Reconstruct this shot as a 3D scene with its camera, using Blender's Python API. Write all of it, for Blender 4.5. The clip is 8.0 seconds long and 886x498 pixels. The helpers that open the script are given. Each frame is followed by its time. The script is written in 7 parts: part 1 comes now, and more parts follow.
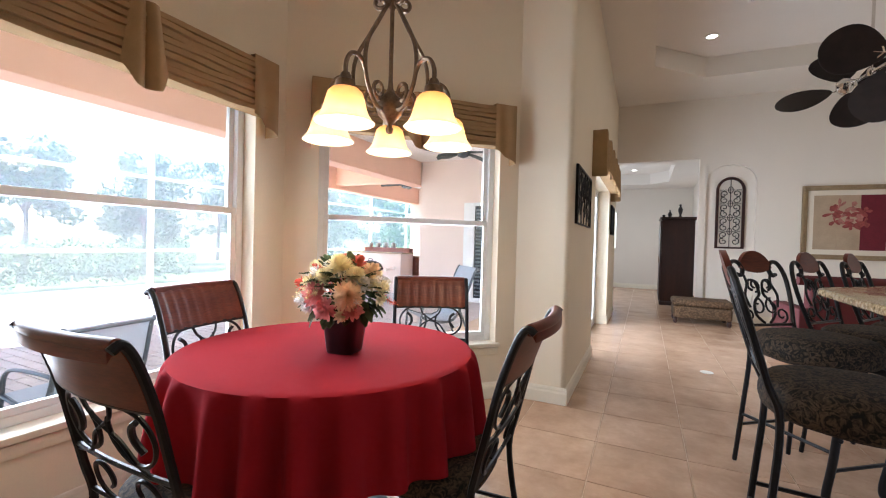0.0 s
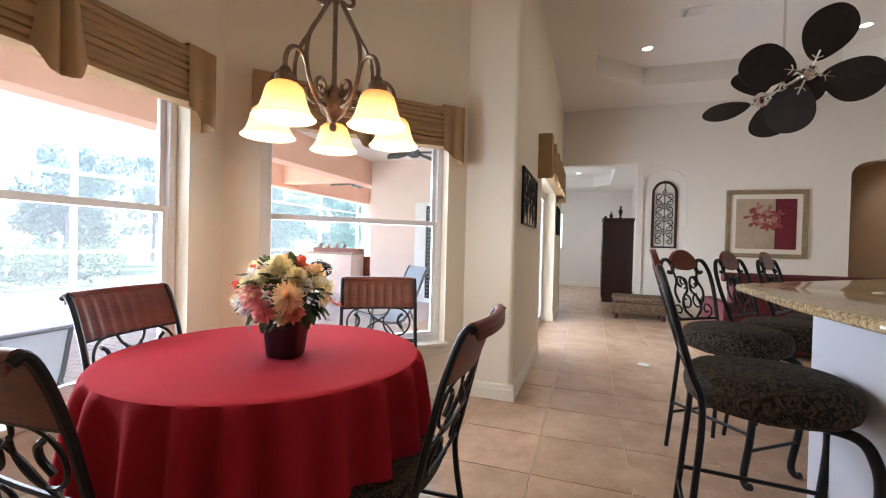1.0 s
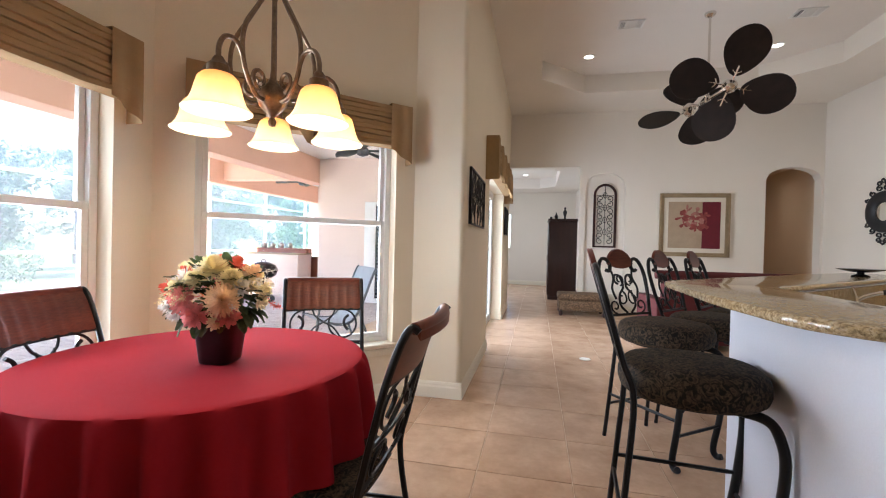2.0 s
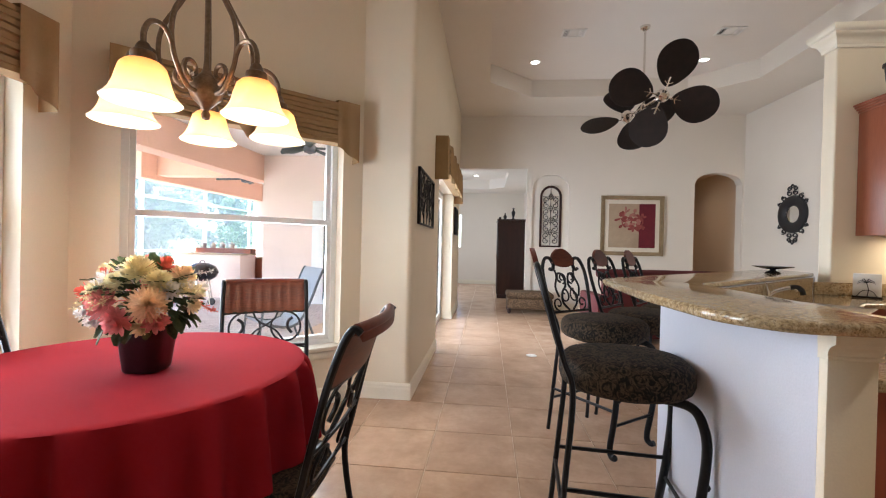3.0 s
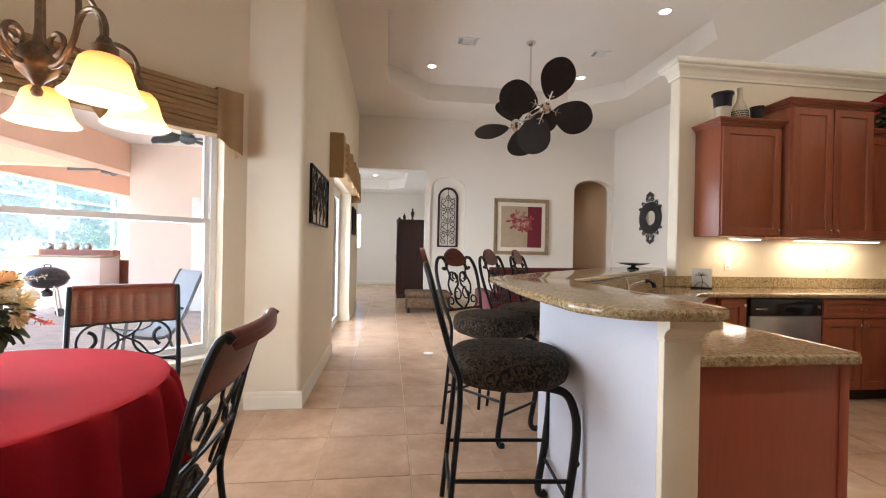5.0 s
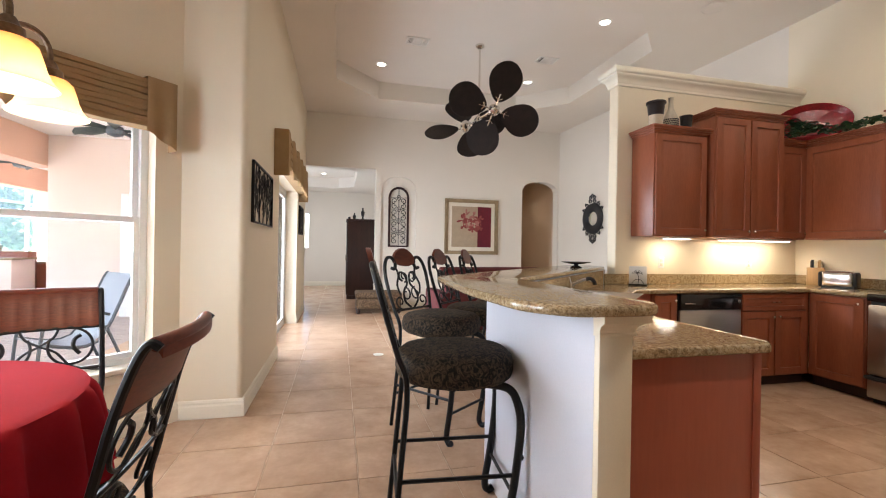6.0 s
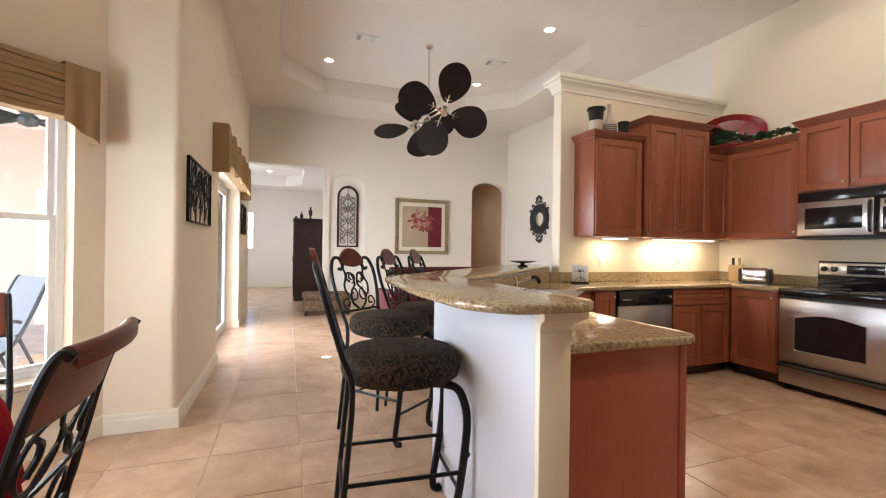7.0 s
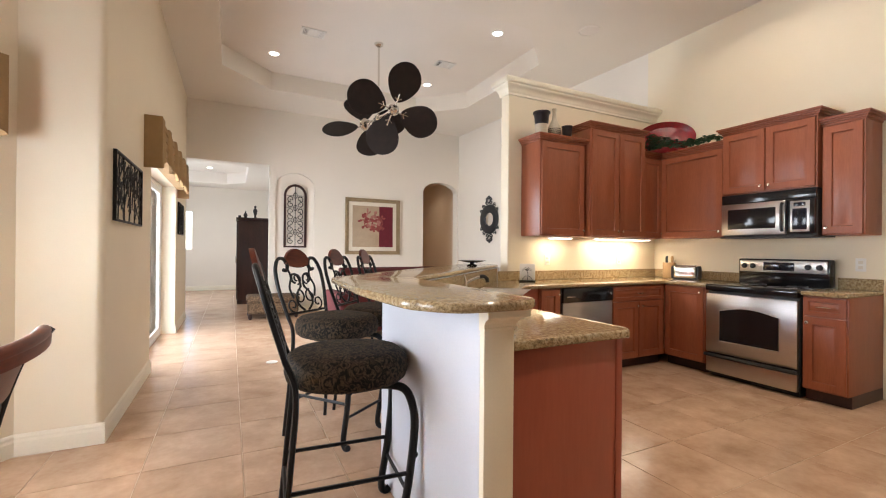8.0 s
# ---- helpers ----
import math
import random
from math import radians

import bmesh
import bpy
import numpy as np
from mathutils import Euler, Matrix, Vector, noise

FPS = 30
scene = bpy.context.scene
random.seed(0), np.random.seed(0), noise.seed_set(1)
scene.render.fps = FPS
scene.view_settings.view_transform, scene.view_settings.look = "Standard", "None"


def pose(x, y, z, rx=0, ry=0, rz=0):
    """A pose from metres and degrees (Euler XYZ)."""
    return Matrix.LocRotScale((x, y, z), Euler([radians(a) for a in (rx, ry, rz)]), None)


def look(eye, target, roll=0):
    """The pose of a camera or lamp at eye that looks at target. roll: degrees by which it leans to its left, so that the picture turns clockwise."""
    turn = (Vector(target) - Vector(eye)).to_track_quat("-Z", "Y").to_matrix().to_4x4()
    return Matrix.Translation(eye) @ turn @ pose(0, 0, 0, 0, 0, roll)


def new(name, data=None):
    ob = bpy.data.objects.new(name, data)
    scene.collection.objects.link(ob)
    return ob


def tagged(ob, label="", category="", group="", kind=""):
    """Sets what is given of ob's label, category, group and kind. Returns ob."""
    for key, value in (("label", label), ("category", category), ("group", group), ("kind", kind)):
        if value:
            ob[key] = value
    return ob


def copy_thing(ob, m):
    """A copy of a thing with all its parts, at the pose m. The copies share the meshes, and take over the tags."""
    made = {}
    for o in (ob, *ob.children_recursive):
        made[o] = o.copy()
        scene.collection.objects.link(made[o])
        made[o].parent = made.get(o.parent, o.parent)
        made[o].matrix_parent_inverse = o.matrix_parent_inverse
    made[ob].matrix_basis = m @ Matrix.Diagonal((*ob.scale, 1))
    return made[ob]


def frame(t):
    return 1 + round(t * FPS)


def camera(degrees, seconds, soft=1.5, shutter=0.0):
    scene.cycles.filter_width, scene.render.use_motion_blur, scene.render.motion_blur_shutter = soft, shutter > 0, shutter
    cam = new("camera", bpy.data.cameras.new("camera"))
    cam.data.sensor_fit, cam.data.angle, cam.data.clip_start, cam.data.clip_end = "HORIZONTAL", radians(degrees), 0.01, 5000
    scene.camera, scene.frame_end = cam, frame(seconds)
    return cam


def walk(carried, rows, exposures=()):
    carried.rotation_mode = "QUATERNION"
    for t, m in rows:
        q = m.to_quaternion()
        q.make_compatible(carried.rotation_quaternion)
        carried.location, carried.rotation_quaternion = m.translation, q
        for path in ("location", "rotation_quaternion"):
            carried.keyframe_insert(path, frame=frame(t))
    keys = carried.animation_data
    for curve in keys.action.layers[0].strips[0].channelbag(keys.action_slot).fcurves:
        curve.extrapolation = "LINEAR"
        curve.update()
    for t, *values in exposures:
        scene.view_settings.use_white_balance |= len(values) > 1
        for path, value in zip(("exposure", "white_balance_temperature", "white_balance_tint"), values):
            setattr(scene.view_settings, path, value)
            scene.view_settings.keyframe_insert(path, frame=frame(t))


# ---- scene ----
cam = camera(92.2, 8.0, soft=1.1)
EYE = 1.24
# seconds, x, y, yaw to the left of north, pitch, roll
ROWS = [
    (0.0, 0.0113, 0.0039, 25.262, -0.908, 1.567),
    (0.5, 0.0244, 0.0112, 22.021, -0.797, 1.464),
    (1.0, 0.0375, 0.0177, 18.911, -0.715, 1.478),
    (1.5, 0.0504, 0.0234, 15.617, -0.640, 1.467),
    (3.0, 0.0883, 0.0354, 5.957, -0.429, 1.372),
    (3.5, 0.1008, 0.0378, 2.538, -0.346, 1.323),
    (4.0, 0.1130, 0.0394, -0.578, -0.282, 1.236),
    (4.5, 0.1252, 0.0401, -3.940, -0.196, 1.205),
    (6.0, 0.1609, 0.0374, -13.639, -0.007, 0.988),
    (6.5, 0.1725, 0.0349, -16.980, 0.041, 0.855),
    (7.0, 0.1841, 0.0316, -20.108, 0.081, 0.778),
    (7.5, 0.1954, 0.0274, -23.378, 0.132, 0.652),
    (8.0, 0.2067, 0.0225, -26.470, 0.140, 0.501),
]


def aim(x, y, yaw, pitch, roll):
    a, b = radians(yaw), radians(pitch)
    way = Vector((-math.sin(a) * math.cos(b), math.cos(a) * math.cos(b), math.sin(b)))
    eye = Vector((x, y, EYE))
    return look(eye, eye + way, roll)


# the camera opens up and warms a little as it turns from the windows
EXPOSURES = [(0.0, 2.13, 5720, 10), (2.0, 2.18, 5780, 10), (4.0, 2.30, 5900, 10), (6.0, 2.48, 5950, 10), (8.0, 2.70, 6080, 10)]
walk(cam, [(t, aim(*r)) for t, *r in ROWS], EXPOSURES)
# ---- light ----
world = bpy.data.worlds.new("sky")
scene.world = world
world.use_nodes = True
wn = world.node_tree
sky = wn.nodes.new("ShaderNodeTexSky")
sky.sky_type = "NISHITA"
sky.sun_disc = False
sky.sun_elevation, sky.sun_rotation = radians(58), radians(215)
wn.links.new(sky.outputs["Color"], wn.nodes["Background"].inputs["Color"])
wn.nodes["Background"].inputs["Strength"].default_value = 0.15

sun_data = bpy.data.lights.new("sun", "SUN")
sun_data.energy, sun_data.angle, sun_data.color = 5.0, radians(0.6), (1.0, 0.98, 0.95)
sun = new("sun", sun_data)
sun.matrix_world = look((-12, -17, 33), (0, 0, 0))


def lamp(name, kind, m, energy, color, size=0.1, size_y=None, spot=None, blend=1.0):
    d = bpy.data.lights.new(name, kind)
    d.energy, d.color = energy * 0.12, color
    if kind == "AREA":
        d.size = size
        if size_y:
            d.shape, d.size_y = "RECTANGLE", size_y
    else:
        d.shadow_soft_size = size
    if kind == "SPOT":
        d.spot_size, d.spot_blend = radians(spot), blend
    ob = new(name, d)
    ob.matrix_world = m
    return ob


DAY = (0.93, 0.96, 1.0)
# daylight entering through the window openings of the nook and the sliding door
lamp("daylight_window_west", "AREA", look((-2.42, 1.17, 1.2), (0, 1.17, 1.05)), 130, DAY, 1.4, 1.35)
lamp("daylight_window_northwest", "AREA", look((-1.75, 2.93, 1.2), (-0.75, 1.93, 1.05)), 105, DAY, 1.4, 1.35)
lamp("daylight_sliding_door", "AREA", look((-0.95, 6.2, 1.2), (1.5, 6.2, 0.9)), 260, DAY, 2.0, 2.0)
# lamp added at an unseen west opening to brighten the far room
lamp("daylight_far_room", "AREA", look((-1.9, 11.5, 1.5), (0.5, 11.5, 1.4)), 110, DAY, 2.0, 1.6)
# ---- materials ----
def mat(name, col, rough=0.5, metal=0.0, var=0.12, scale=6.0, grain=60.0, bump=0.0, bump_scale=80.0, col2=None, stretch=(1, 1, 1), spec=0.5, island=0.0):
    """A surface with a slow and a fine variation of colour, and relief."""
    m = bpy.data.materials.new(name)
    m.use_nodes = True
    t = m.node_tree
    n, l = t.nodes, t.links
    b = n["Principled BSDF"]
    b.inputs["Roughness"].default_value = rough
    b.inputs["Metallic"].default_value = metal
    b.inputs["Specular IOR Level"].default_value = spec
    co = n.new("ShaderNodeTexCoord")
    mp = n.new("ShaderNodeMapping")
    mp.inputs["Scale"].default_value = stretch
    l.new(co.outputs["Object"], mp.inputs["Vector"])
    slow = n.new("ShaderNodeTexNoise")
    slow.inputs["Scale"].default_value, slow.inputs["Detail"].default_value = scale, 4
    fine = n.new("ShaderNodeTexNoise")
    fine.inputs["Scale"].default_value, fine.inputs["Detail"].default_value = grain, 3
    l.new(mp.outputs[0], slow.inputs["Vector"])
    l.new(mp.outputs[0], fine.inputs["Vector"])
    add = n.new("ShaderNodeMath")
    add.operation = "MULTIPLY_ADD"
    l.new(fine.outputs["Fac"], add.inputs[0])
    add.inputs[1].default_value = 0.5
    half = n.new("ShaderNodeMath")
    half.operation = "MULTIPLY"
    half.inputs[1].default_value = 0.5
    l.new(slow.outputs["Fac"], half.inputs[0])
    l.new(half.outputs[0], add.inputs[2])
    ramp = n.new("ShaderNodeValToRGB")
    ramp.color_ramp.elements[0].position, ramp.color_ramp.elements[1].position = 0.34, 0.66
    c2 = col2 or tuple(min(1, c * (1 + var)) for c in col)
    c1 = col if col2 else tuple(c * (1 - var) for c in col)
    ramp.color_ramp.elements[0].color, ramp.color_ramp.elements[1].color = (*c1, 1), (*c2, 1)
    l.new(add.outputs[0], ramp.inputs[0])
    out = ramp.outputs["Color"]
    if island:
        info = n.new("ShaderNodeObjectInfo")
        hsv = n.new("ShaderNodeHueSaturation")
        rg = n.new("ShaderNodeMapRange")
        rg.inputs["To Min"].default_value, rg.inputs["To Max"].default_value = 1 - island, 1 + island
        l.new(info.outputs["Random"], rg.inputs["Value"])
        l.new(rg.outputs[0], hsv.inputs["Value"])
        l.new(out, hsv.inputs["Color"])
        out = hsv.outputs["Color"]
    l.new(out, b.inputs["Base Color"])
    if bump:
        tex = n.new("ShaderNodeTexNoise")
        tex.inputs["Scale"].default_value, tex.inputs["Detail"].default_value = bump_scale, 3
        l.new(mp.outputs[0], tex.inputs["Vector"])
        bp = n.new("ShaderNodeBump")
        bp.inputs["Strength"].default_value, bp.inputs["Distance"].default_value = bump, 0.004
        l.new(tex.outputs["Fac"], bp.inputs["Height"])
        l.new(bp.outputs[0], b.inputs["Normal"])
    return m


def glow(name, col, strength):
    m = bpy.data.materials.new(name)
    m.use_nodes = True
    b = m.node_tree.nodes["Principled BSDF"]
    b.inputs["Base Color"].default_value = (*col, 1)
    b.inputs["Emission Color"].default_value = (*col, 1)
    b.inputs["Emission Strength"].default_value = strength
    return m


def clear_glass(name):
    m = bpy.data.materials.new(name)
    m.use_nodes = True
    t = m.node_tree
    t.nodes.remove(t.nodes["Principled BSDF"])
    mix, tr, gl = t.nodes.new("ShaderNodeMixShader"), t.nodes.new("ShaderNodeBsdfTransparent"), t.nodes.new("ShaderNodeBsdfGlossy")
    fr = t.nodes.new("ShaderNodeFresnel")
    fr.inputs["IOR"].default_value = 1.3
    gl.inputs["Roughness"].default_value = 0.02
    t.links.new(fr.outputs[0], mix.inputs[0])
    t.links.new(tr.outputs[0], mix.inputs[1])
    t.links.new(gl.outputs[0], mix.inputs[2])
    t.links.new(mix.outputs[0], t.nodes["Material Output"].inputs["Surface"])
    return m


def travertine():
    """Honed stone tile: cloudy beige with browner stains and soft veins, each slab its own."""
    m = bpy.data.materials.new("travertine_tile")
    m.use_nodes = True
    n, l = m.node_tree.nodes, m.node_tree.links
    b = n["Principled BSDF"]
    co, geo, info = n.new("ShaderNodeTexCoord"), n.new("ShaderNodeNewGeometry"), n.new("ShaderNodeObjectInfo")
    shift = n.new("ShaderNodeVectorMath")
    shift.operation = "MULTIPLY_ADD"
    shift.inputs[1].default_value = (37.0, 19.0, 7.0)
    l.new(info.outputs["Random"], shift.inputs[0])
    l.new(geo.outputs["Position"], shift.inputs[2])

    def noise(scale, detail, rough, warp=0.0, src=None):
        t = n.new("ShaderNodeTexNoise")
        t.inputs["Scale"].default_value, t.inputs["Detail"].default_value = scale, detail
        t.inputs["Roughness"].default_value, t.inputs["Distortion"].default_value = rough, warp
        l.new(src or shift.outputs[0], t.inputs["Vector"])
        return t.outputs["Fac"]

    def ramp(src, *stops):
        r = n.new("ShaderNodeValToRGB")
        for e, (p, c) in zip(r.color_ramp.elements, stops):
            e.position, e.color = p, (*c, 1)
        l.new(src, r.inputs[0])
        return r.outputs["Color"]

    def times(a, c):
        k = n.new("ShaderNodeMix")
        k.data_type, k.blend_type = "RGBA", "MULTIPLY"
        k.inputs["Factor"].default_value = 1.0
        l.new(a, k.inputs[6])
        l.new(c, k.inputs[7])
        return k.outputs[2]

    cloud = noise(3.2, 5, 0.58)
    base = ramp(cloud, (0.0, (0.27, 0.14, 0.07)), (1.0, (0.87, 0.635, 0.455)))
    spot = ramp(noise(30.0, 4, 0.6), (0.0, (0.80, 0.74, 0.68)), (1.0, (1, 1, 1)))
    tint = ramp(info.outputs["Random"], (0.0, (0.94, 0.93, 0.92)), (1.0, (1, 1, 1)))
    l.new(times(times(base, spot), tint), b.inputs["Base Color"])
    b.inputs["Roughness"].default_value = 0.24
    return m


M = {}
M["wall"] = mat("cream_wall_paint", (0.80, 0.71, 0.545), 0.62, var=0.025, scale=1.5, grain=150, bump=0.12, bump_scale=140)
M["wall_blue"] = mat("pale_wall_paint", (0.78, 0.725, 0.64), 0.62, var=0.025, scale=1.5, grain=150, bump=0.12, bump_scale=140)
M["wall_tan"] = mat("tan_wall_paint", (0.66, 0.50, 0.35), 0.62, var=0.04, scale=1.5, grain=150, bump=0.12, bump_scale=140)
M["ceiling"] = mat("ceiling_paint", (0.79, 0.735, 0.665), 0.75, var=0.03, scale=1.2, grain=200, bump=0.2, bump_scale=110)
M["trim"] = mat("white_trim_paint", (0.81, 0.755, 0.62), 0.38, var=0.03, scale=3, grain=90)
# blue daylight from the windows is put into this paint
M["knee"] = mat("daylit_bar_wall_paint", (0.60, 0.605, 0.655), 0.6, var=0.03, scale=2, grain=150, bump=0.12, bump_scale=140)
M["vinyl"] = mat("white_vinyl", (0.82, 0.82, 0.80), 0.35, var=0.03)
M["glass"] = clear_glass("window_glass")
M["tile"] = travertine()
M["grout"] = mat("sand_grout", (0.60, 0.45, 0.31), 0.8, var=0.12)
M["cherry"] = mat("cherry_wood", (0.25, 0.072, 0.033), 0.36, scale=2.2, grain=26, col2=(0.33, 0.103, 0.048), stretch=(5, 5, 0.5), bump=0.03)
# same cherry as the cabinets, plainer and lightened for the light it lacks
M["cherry_panel"] = mat("lit_plain_cherry_veneer", (0.335, 0.080, 0.047), 0.34, scale=1.6, grain=18, col2=(0.385, 0.098, 0.056), stretch=(4, 4, 0.4), bump=0.02)
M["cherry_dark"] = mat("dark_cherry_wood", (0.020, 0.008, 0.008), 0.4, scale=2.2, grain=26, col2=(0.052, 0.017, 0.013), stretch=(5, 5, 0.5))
M["steel"] = mat("brushed_steel", (0.52, 0.50, 0.48), 0.32, 1.0, var=0.06, scale=3, grain=40, stretch=(1, 1, 40))
M["black_gloss"] = mat("black_enamel", (0.012, 0.012, 0.014), 0.12, var=0.1)
M["black_matte"] = mat("black_plastic", (0.018, 0.018, 0.02), 0.45, var=0.1)
M["iron"] = mat("black_wrought_iron", (0.005, 0.005, 0.006), 0.40, 0.0, var=0.3, scale=30, grain=150, bump=0.08, spec=0.3)
M["cloth"] = mat("red_tablecloth", (0.30, 0.012, 0.020), 0.92, var=0.08, scale=5, grain=420, bump=0.25, bump_scale=700, spec=0.08)
M["linen"] = mat("tan_pleated_fabric", (0.36, 0.235, 0.115), 0.92, var=0.12, scale=9, grain=260, bump=0.25, bump_scale=420, spec=0.2)
M["back_wood"] = mat("stained_chair_wood", (0.070, 0.012, 0.006), 0.36, scale=3, grain=30, col2=(0.150, 0.030, 0.012), stretch=(0.6, 6, 6), bump=0.03, spec=0.35)
M["nickel"] = mat("polished_nickel", (0.72, 0.68, 0.62), 0.18, 1.0, var=0.05)
M["bronze"] = mat("aged_bronze", (0.20, 0.135, 0.085), 0.38, 0.75, var=0.35, scale=16, grain=90)
M["can_glow"] = glow("lamp_lens", (1.0, 0.93, 0.80), 3.0)
M["pave"] = mat("pale_brick_paver", (0.50, 0.44, 0.41), 0.8, var=0.12, scale=3, grain=60, bump=0.3, island=0.12)
M["stucco_pink"] = mat("salmon_stucco", (0.80, 0.50, 0.36), 0.85, var=0.05, scale=2, grain=120, bump=0.4, bump_scale=160)
M["stucco_pale"] = mat("pale_peach_stucco", (0.81, 0.66, 0.575), 0.85, var=0.05, scale=2, grain=120, bump=0.4, bump_scale=160)
M["lanai_ceiling"] = mat("white_lanai_ceiling", (0.88, 0.84, 0.79), 0.8, var=0.03)
M["hedge"] = mat("hedge_leaf", (0.035, 0.075, 0.02), 0.55, scale=14, grain=90, col2=(0.10, 0.19, 0.05))
M["grass"] = mat("lawn", (0.07, 0.13, 0.03), 0.9, scale=1.0, grain=60, col2=(0.14, 0.22, 0.06))

# ---- mesh helpers ----


def finish(name, bm, material, parent=None, label="", smooth=False):
    me = bpy.data.meshes.new(name)
    bmesh.ops.recalc_face_normals(bm, faces=bm.faces)
    bm.to_mesh(me)
    bm.free()
    me.materials.append(material)
    if smooth:
        me.shade_smooth()
        me.set_sharp_from_angle(angle=radians(38))
    ob = new(name, me)
    if parent is not None:
        ob.parent = parent
    if label:
        tagged(ob, label)
    return ob


def part(name, bm, material, parent, label="", smooth=True):
    return finish(name, bm, material, parent, label, smooth)


def thing(name, m, label, category, group="", kind=""):
    ob = new(name)
    ob.empty_display_size = 0.1
    ob.matrix_world = m
    return tagged(ob, label, category, group, kind)


def box(bm, x0, x1, y0, y1, z0, z1, bevel=0.0, seg=2, m=None):
    r = bmesh.ops.create_cube(bm, size=1)
    mx = Matrix.LocRotScale(((x0 + x1) / 2, (y0 + y1) / 2, (z0 + z1) / 2), None, (abs(x1 - x0), abs(y1 - y0), abs(z1 - z0)))
    bmesh.ops.transform(bm, matrix=mx, verts=r["verts"])
    vs = r["verts"]
    if bevel:
        es = list({e for v in vs for e in v.link_edges})
        k = bmesh.ops.bevel(bm, geom=es, offset=bevel, segments=seg, affect="EDGES", profile=0.5)
        vs = list({v for f in k["faces"] for v in f.verts} | {v for v in vs if v.is_valid})
    if m is not None:
        bmesh.ops.transform(bm, matrix=m, verts=vs)
    return vs


def new_box(*a, **k):
    bm = bmesh.new()
    box(bm, *a, **k)
    return bm


def prism(bm, pts, z0, z1, bevel=0.0, holes=None):
    """An upright prism on a plan outline."""
    lo = [bm.verts.new((x, y, z0)) for x, y in pts]
    hi = [bm.verts.new((x, y, z1)) for x, y in pts]
    n = len(pts)
    bm.faces.new(lo[::-1])
    top = bm.faces.new(hi)
    for i in range(n):
        bm.faces.new((lo[i], lo[(i + 1) % n], hi[(i + 1) % n], hi[i]))
    if bevel:
        bmesh.ops.recalc_face_normals(bm, faces=bm.faces)
        bmesh.ops.bevel(bm, geom=[e for e in bm.edges if abs(e.verts[0].co.z - e.verts[1].co.z) < 1e-6], offset=bevel, segments=3, affect="EDGES", profile=0.5)
    return bm


def lathe(bm, prof, seg=24, m=None, cap=True):
    """A turned form: prof is a list of (radius, height)."""
    rings = []
    for r, z in prof:
        rings.append([bm.verts.new((r * math.cos(2 * math.pi * i / seg), r * math.sin(2 * math.pi * i / seg), z)) for i in range(seg)])
    for a, b in zip(rings, rings[1:]):
        for i in range(seg):
            bm.faces.new((a[i], a[(i + 1) % seg], b[(i + 1) % seg], b[i]))
    if cap:
        if prof[0][0] > 1e-5:
            bm.faces.new(rings[0][::-1])
        if prof[-1][0] > 1e-5:
            bm.faces.new(rings[-1])
    vs = [v for r in rings for v in r]
    if m is not None:
        bmesh.ops.transform(bm, matrix=m, verts=vs)
    return vs


def tube(bm, pts, r, seg=8, closed=False, r1=None, flat=1.0):
    """A round bar swept along a line of points."""
    pts = [Vector(p) for p in pts]
    n = len(pts)
    rings, side = [], None
    for i, p in enumerate(pts):
        a = pts[(i - 1) % n] if closed or i else p
        b = pts[(i + 1) % n] if closed or i < n - 1 else p
        way = (b - a).normalized()
        if side is None:
            ref = Vector((0, 0, 1)) if abs(way.z) < 0.9 else Vector((1, 0, 0))
            side = way.cross(ref).normalized()
        else:
            side = (side - way * side.dot(way)).normalized()
        up = way.cross(side)
        k = r if r1 is None else r + (r1 - r) * i / (n - 1)
        rings.append([bm.verts.new(p + side * (k * math.cos(2 * math.pi * j / seg)) + up * (k * flat * math.sin(2 * math.pi * j / seg))) for j in range(seg)])
    for i in range(n if closed else n - 1):
        a, b = rings[i], rings[(i + 1) % n]
        for j in range(seg):
            bm.faces.new((a[j], a[(j + 1) % seg], b[(j + 1) % seg], b[j]))
    if not closed:
        bm.faces.new(rings[0][::-1])
        bm.faces.new(rings[-1])


def smooth_line(pts, n=6):
    """A rounded line through points."""
    P = [Vector(p) for p in pts]
    out = []
    for i in range(len(P) - 1):
        p0, p1, p2, p3 = P[max(i - 1, 0)], P[i], P[i + 1], P[min(i + 2, len(P) - 1)]
        for j in range(n):
            t = j / n
            out.append(0.5 * (2 * p1 + (p2 - p0) * t + (2 * p0 - 5 * p1 + 4 * p2 - p3) * t * t + (3 * p1 - p0 - 3 * p2 + p3) * t ** 3))
    out.append(P[-1])
    return out


def spiral(cx, cy, r0, r1, a0, a1, n=22):
    """Points of a scroll in a plane: (u, v)."""
    return [(cx + (r0 + (r1 - r0) * i / n) * math.cos(radians(a0 + (a1 - a0) * i / n)), cy + (r0 + (r1 - r0) * i / n) * math.sin(radians(a0 + (a1 - a0) * i / n))) for i in range(n + 1)]


def along(p0, p1):
    """The frame of a wall from p0 to p1: x along it, y out of the room (to the right), z up."""
    d = Vector((p1[0] - p0[0], p1[1] - p0[1], 0))
    n = d.length
    d.normalize()
    return Matrix(((d.x, d.y, 0, p0[0]), (d.y, -d.x, 0, p0[1]), (0, 0, 1, 0), (0, 0, 0, 1))), n


def arch_z(u, u0, u1, spring, top):
    """The height of a segmental arch over u0..u1."""
    c, h = (u0 + u1) / 2, (u1 - u0) / 2
    return spring + (top - spring) * math.sqrt(max(0.0, 1 - ((u - c) / h) ** 2))


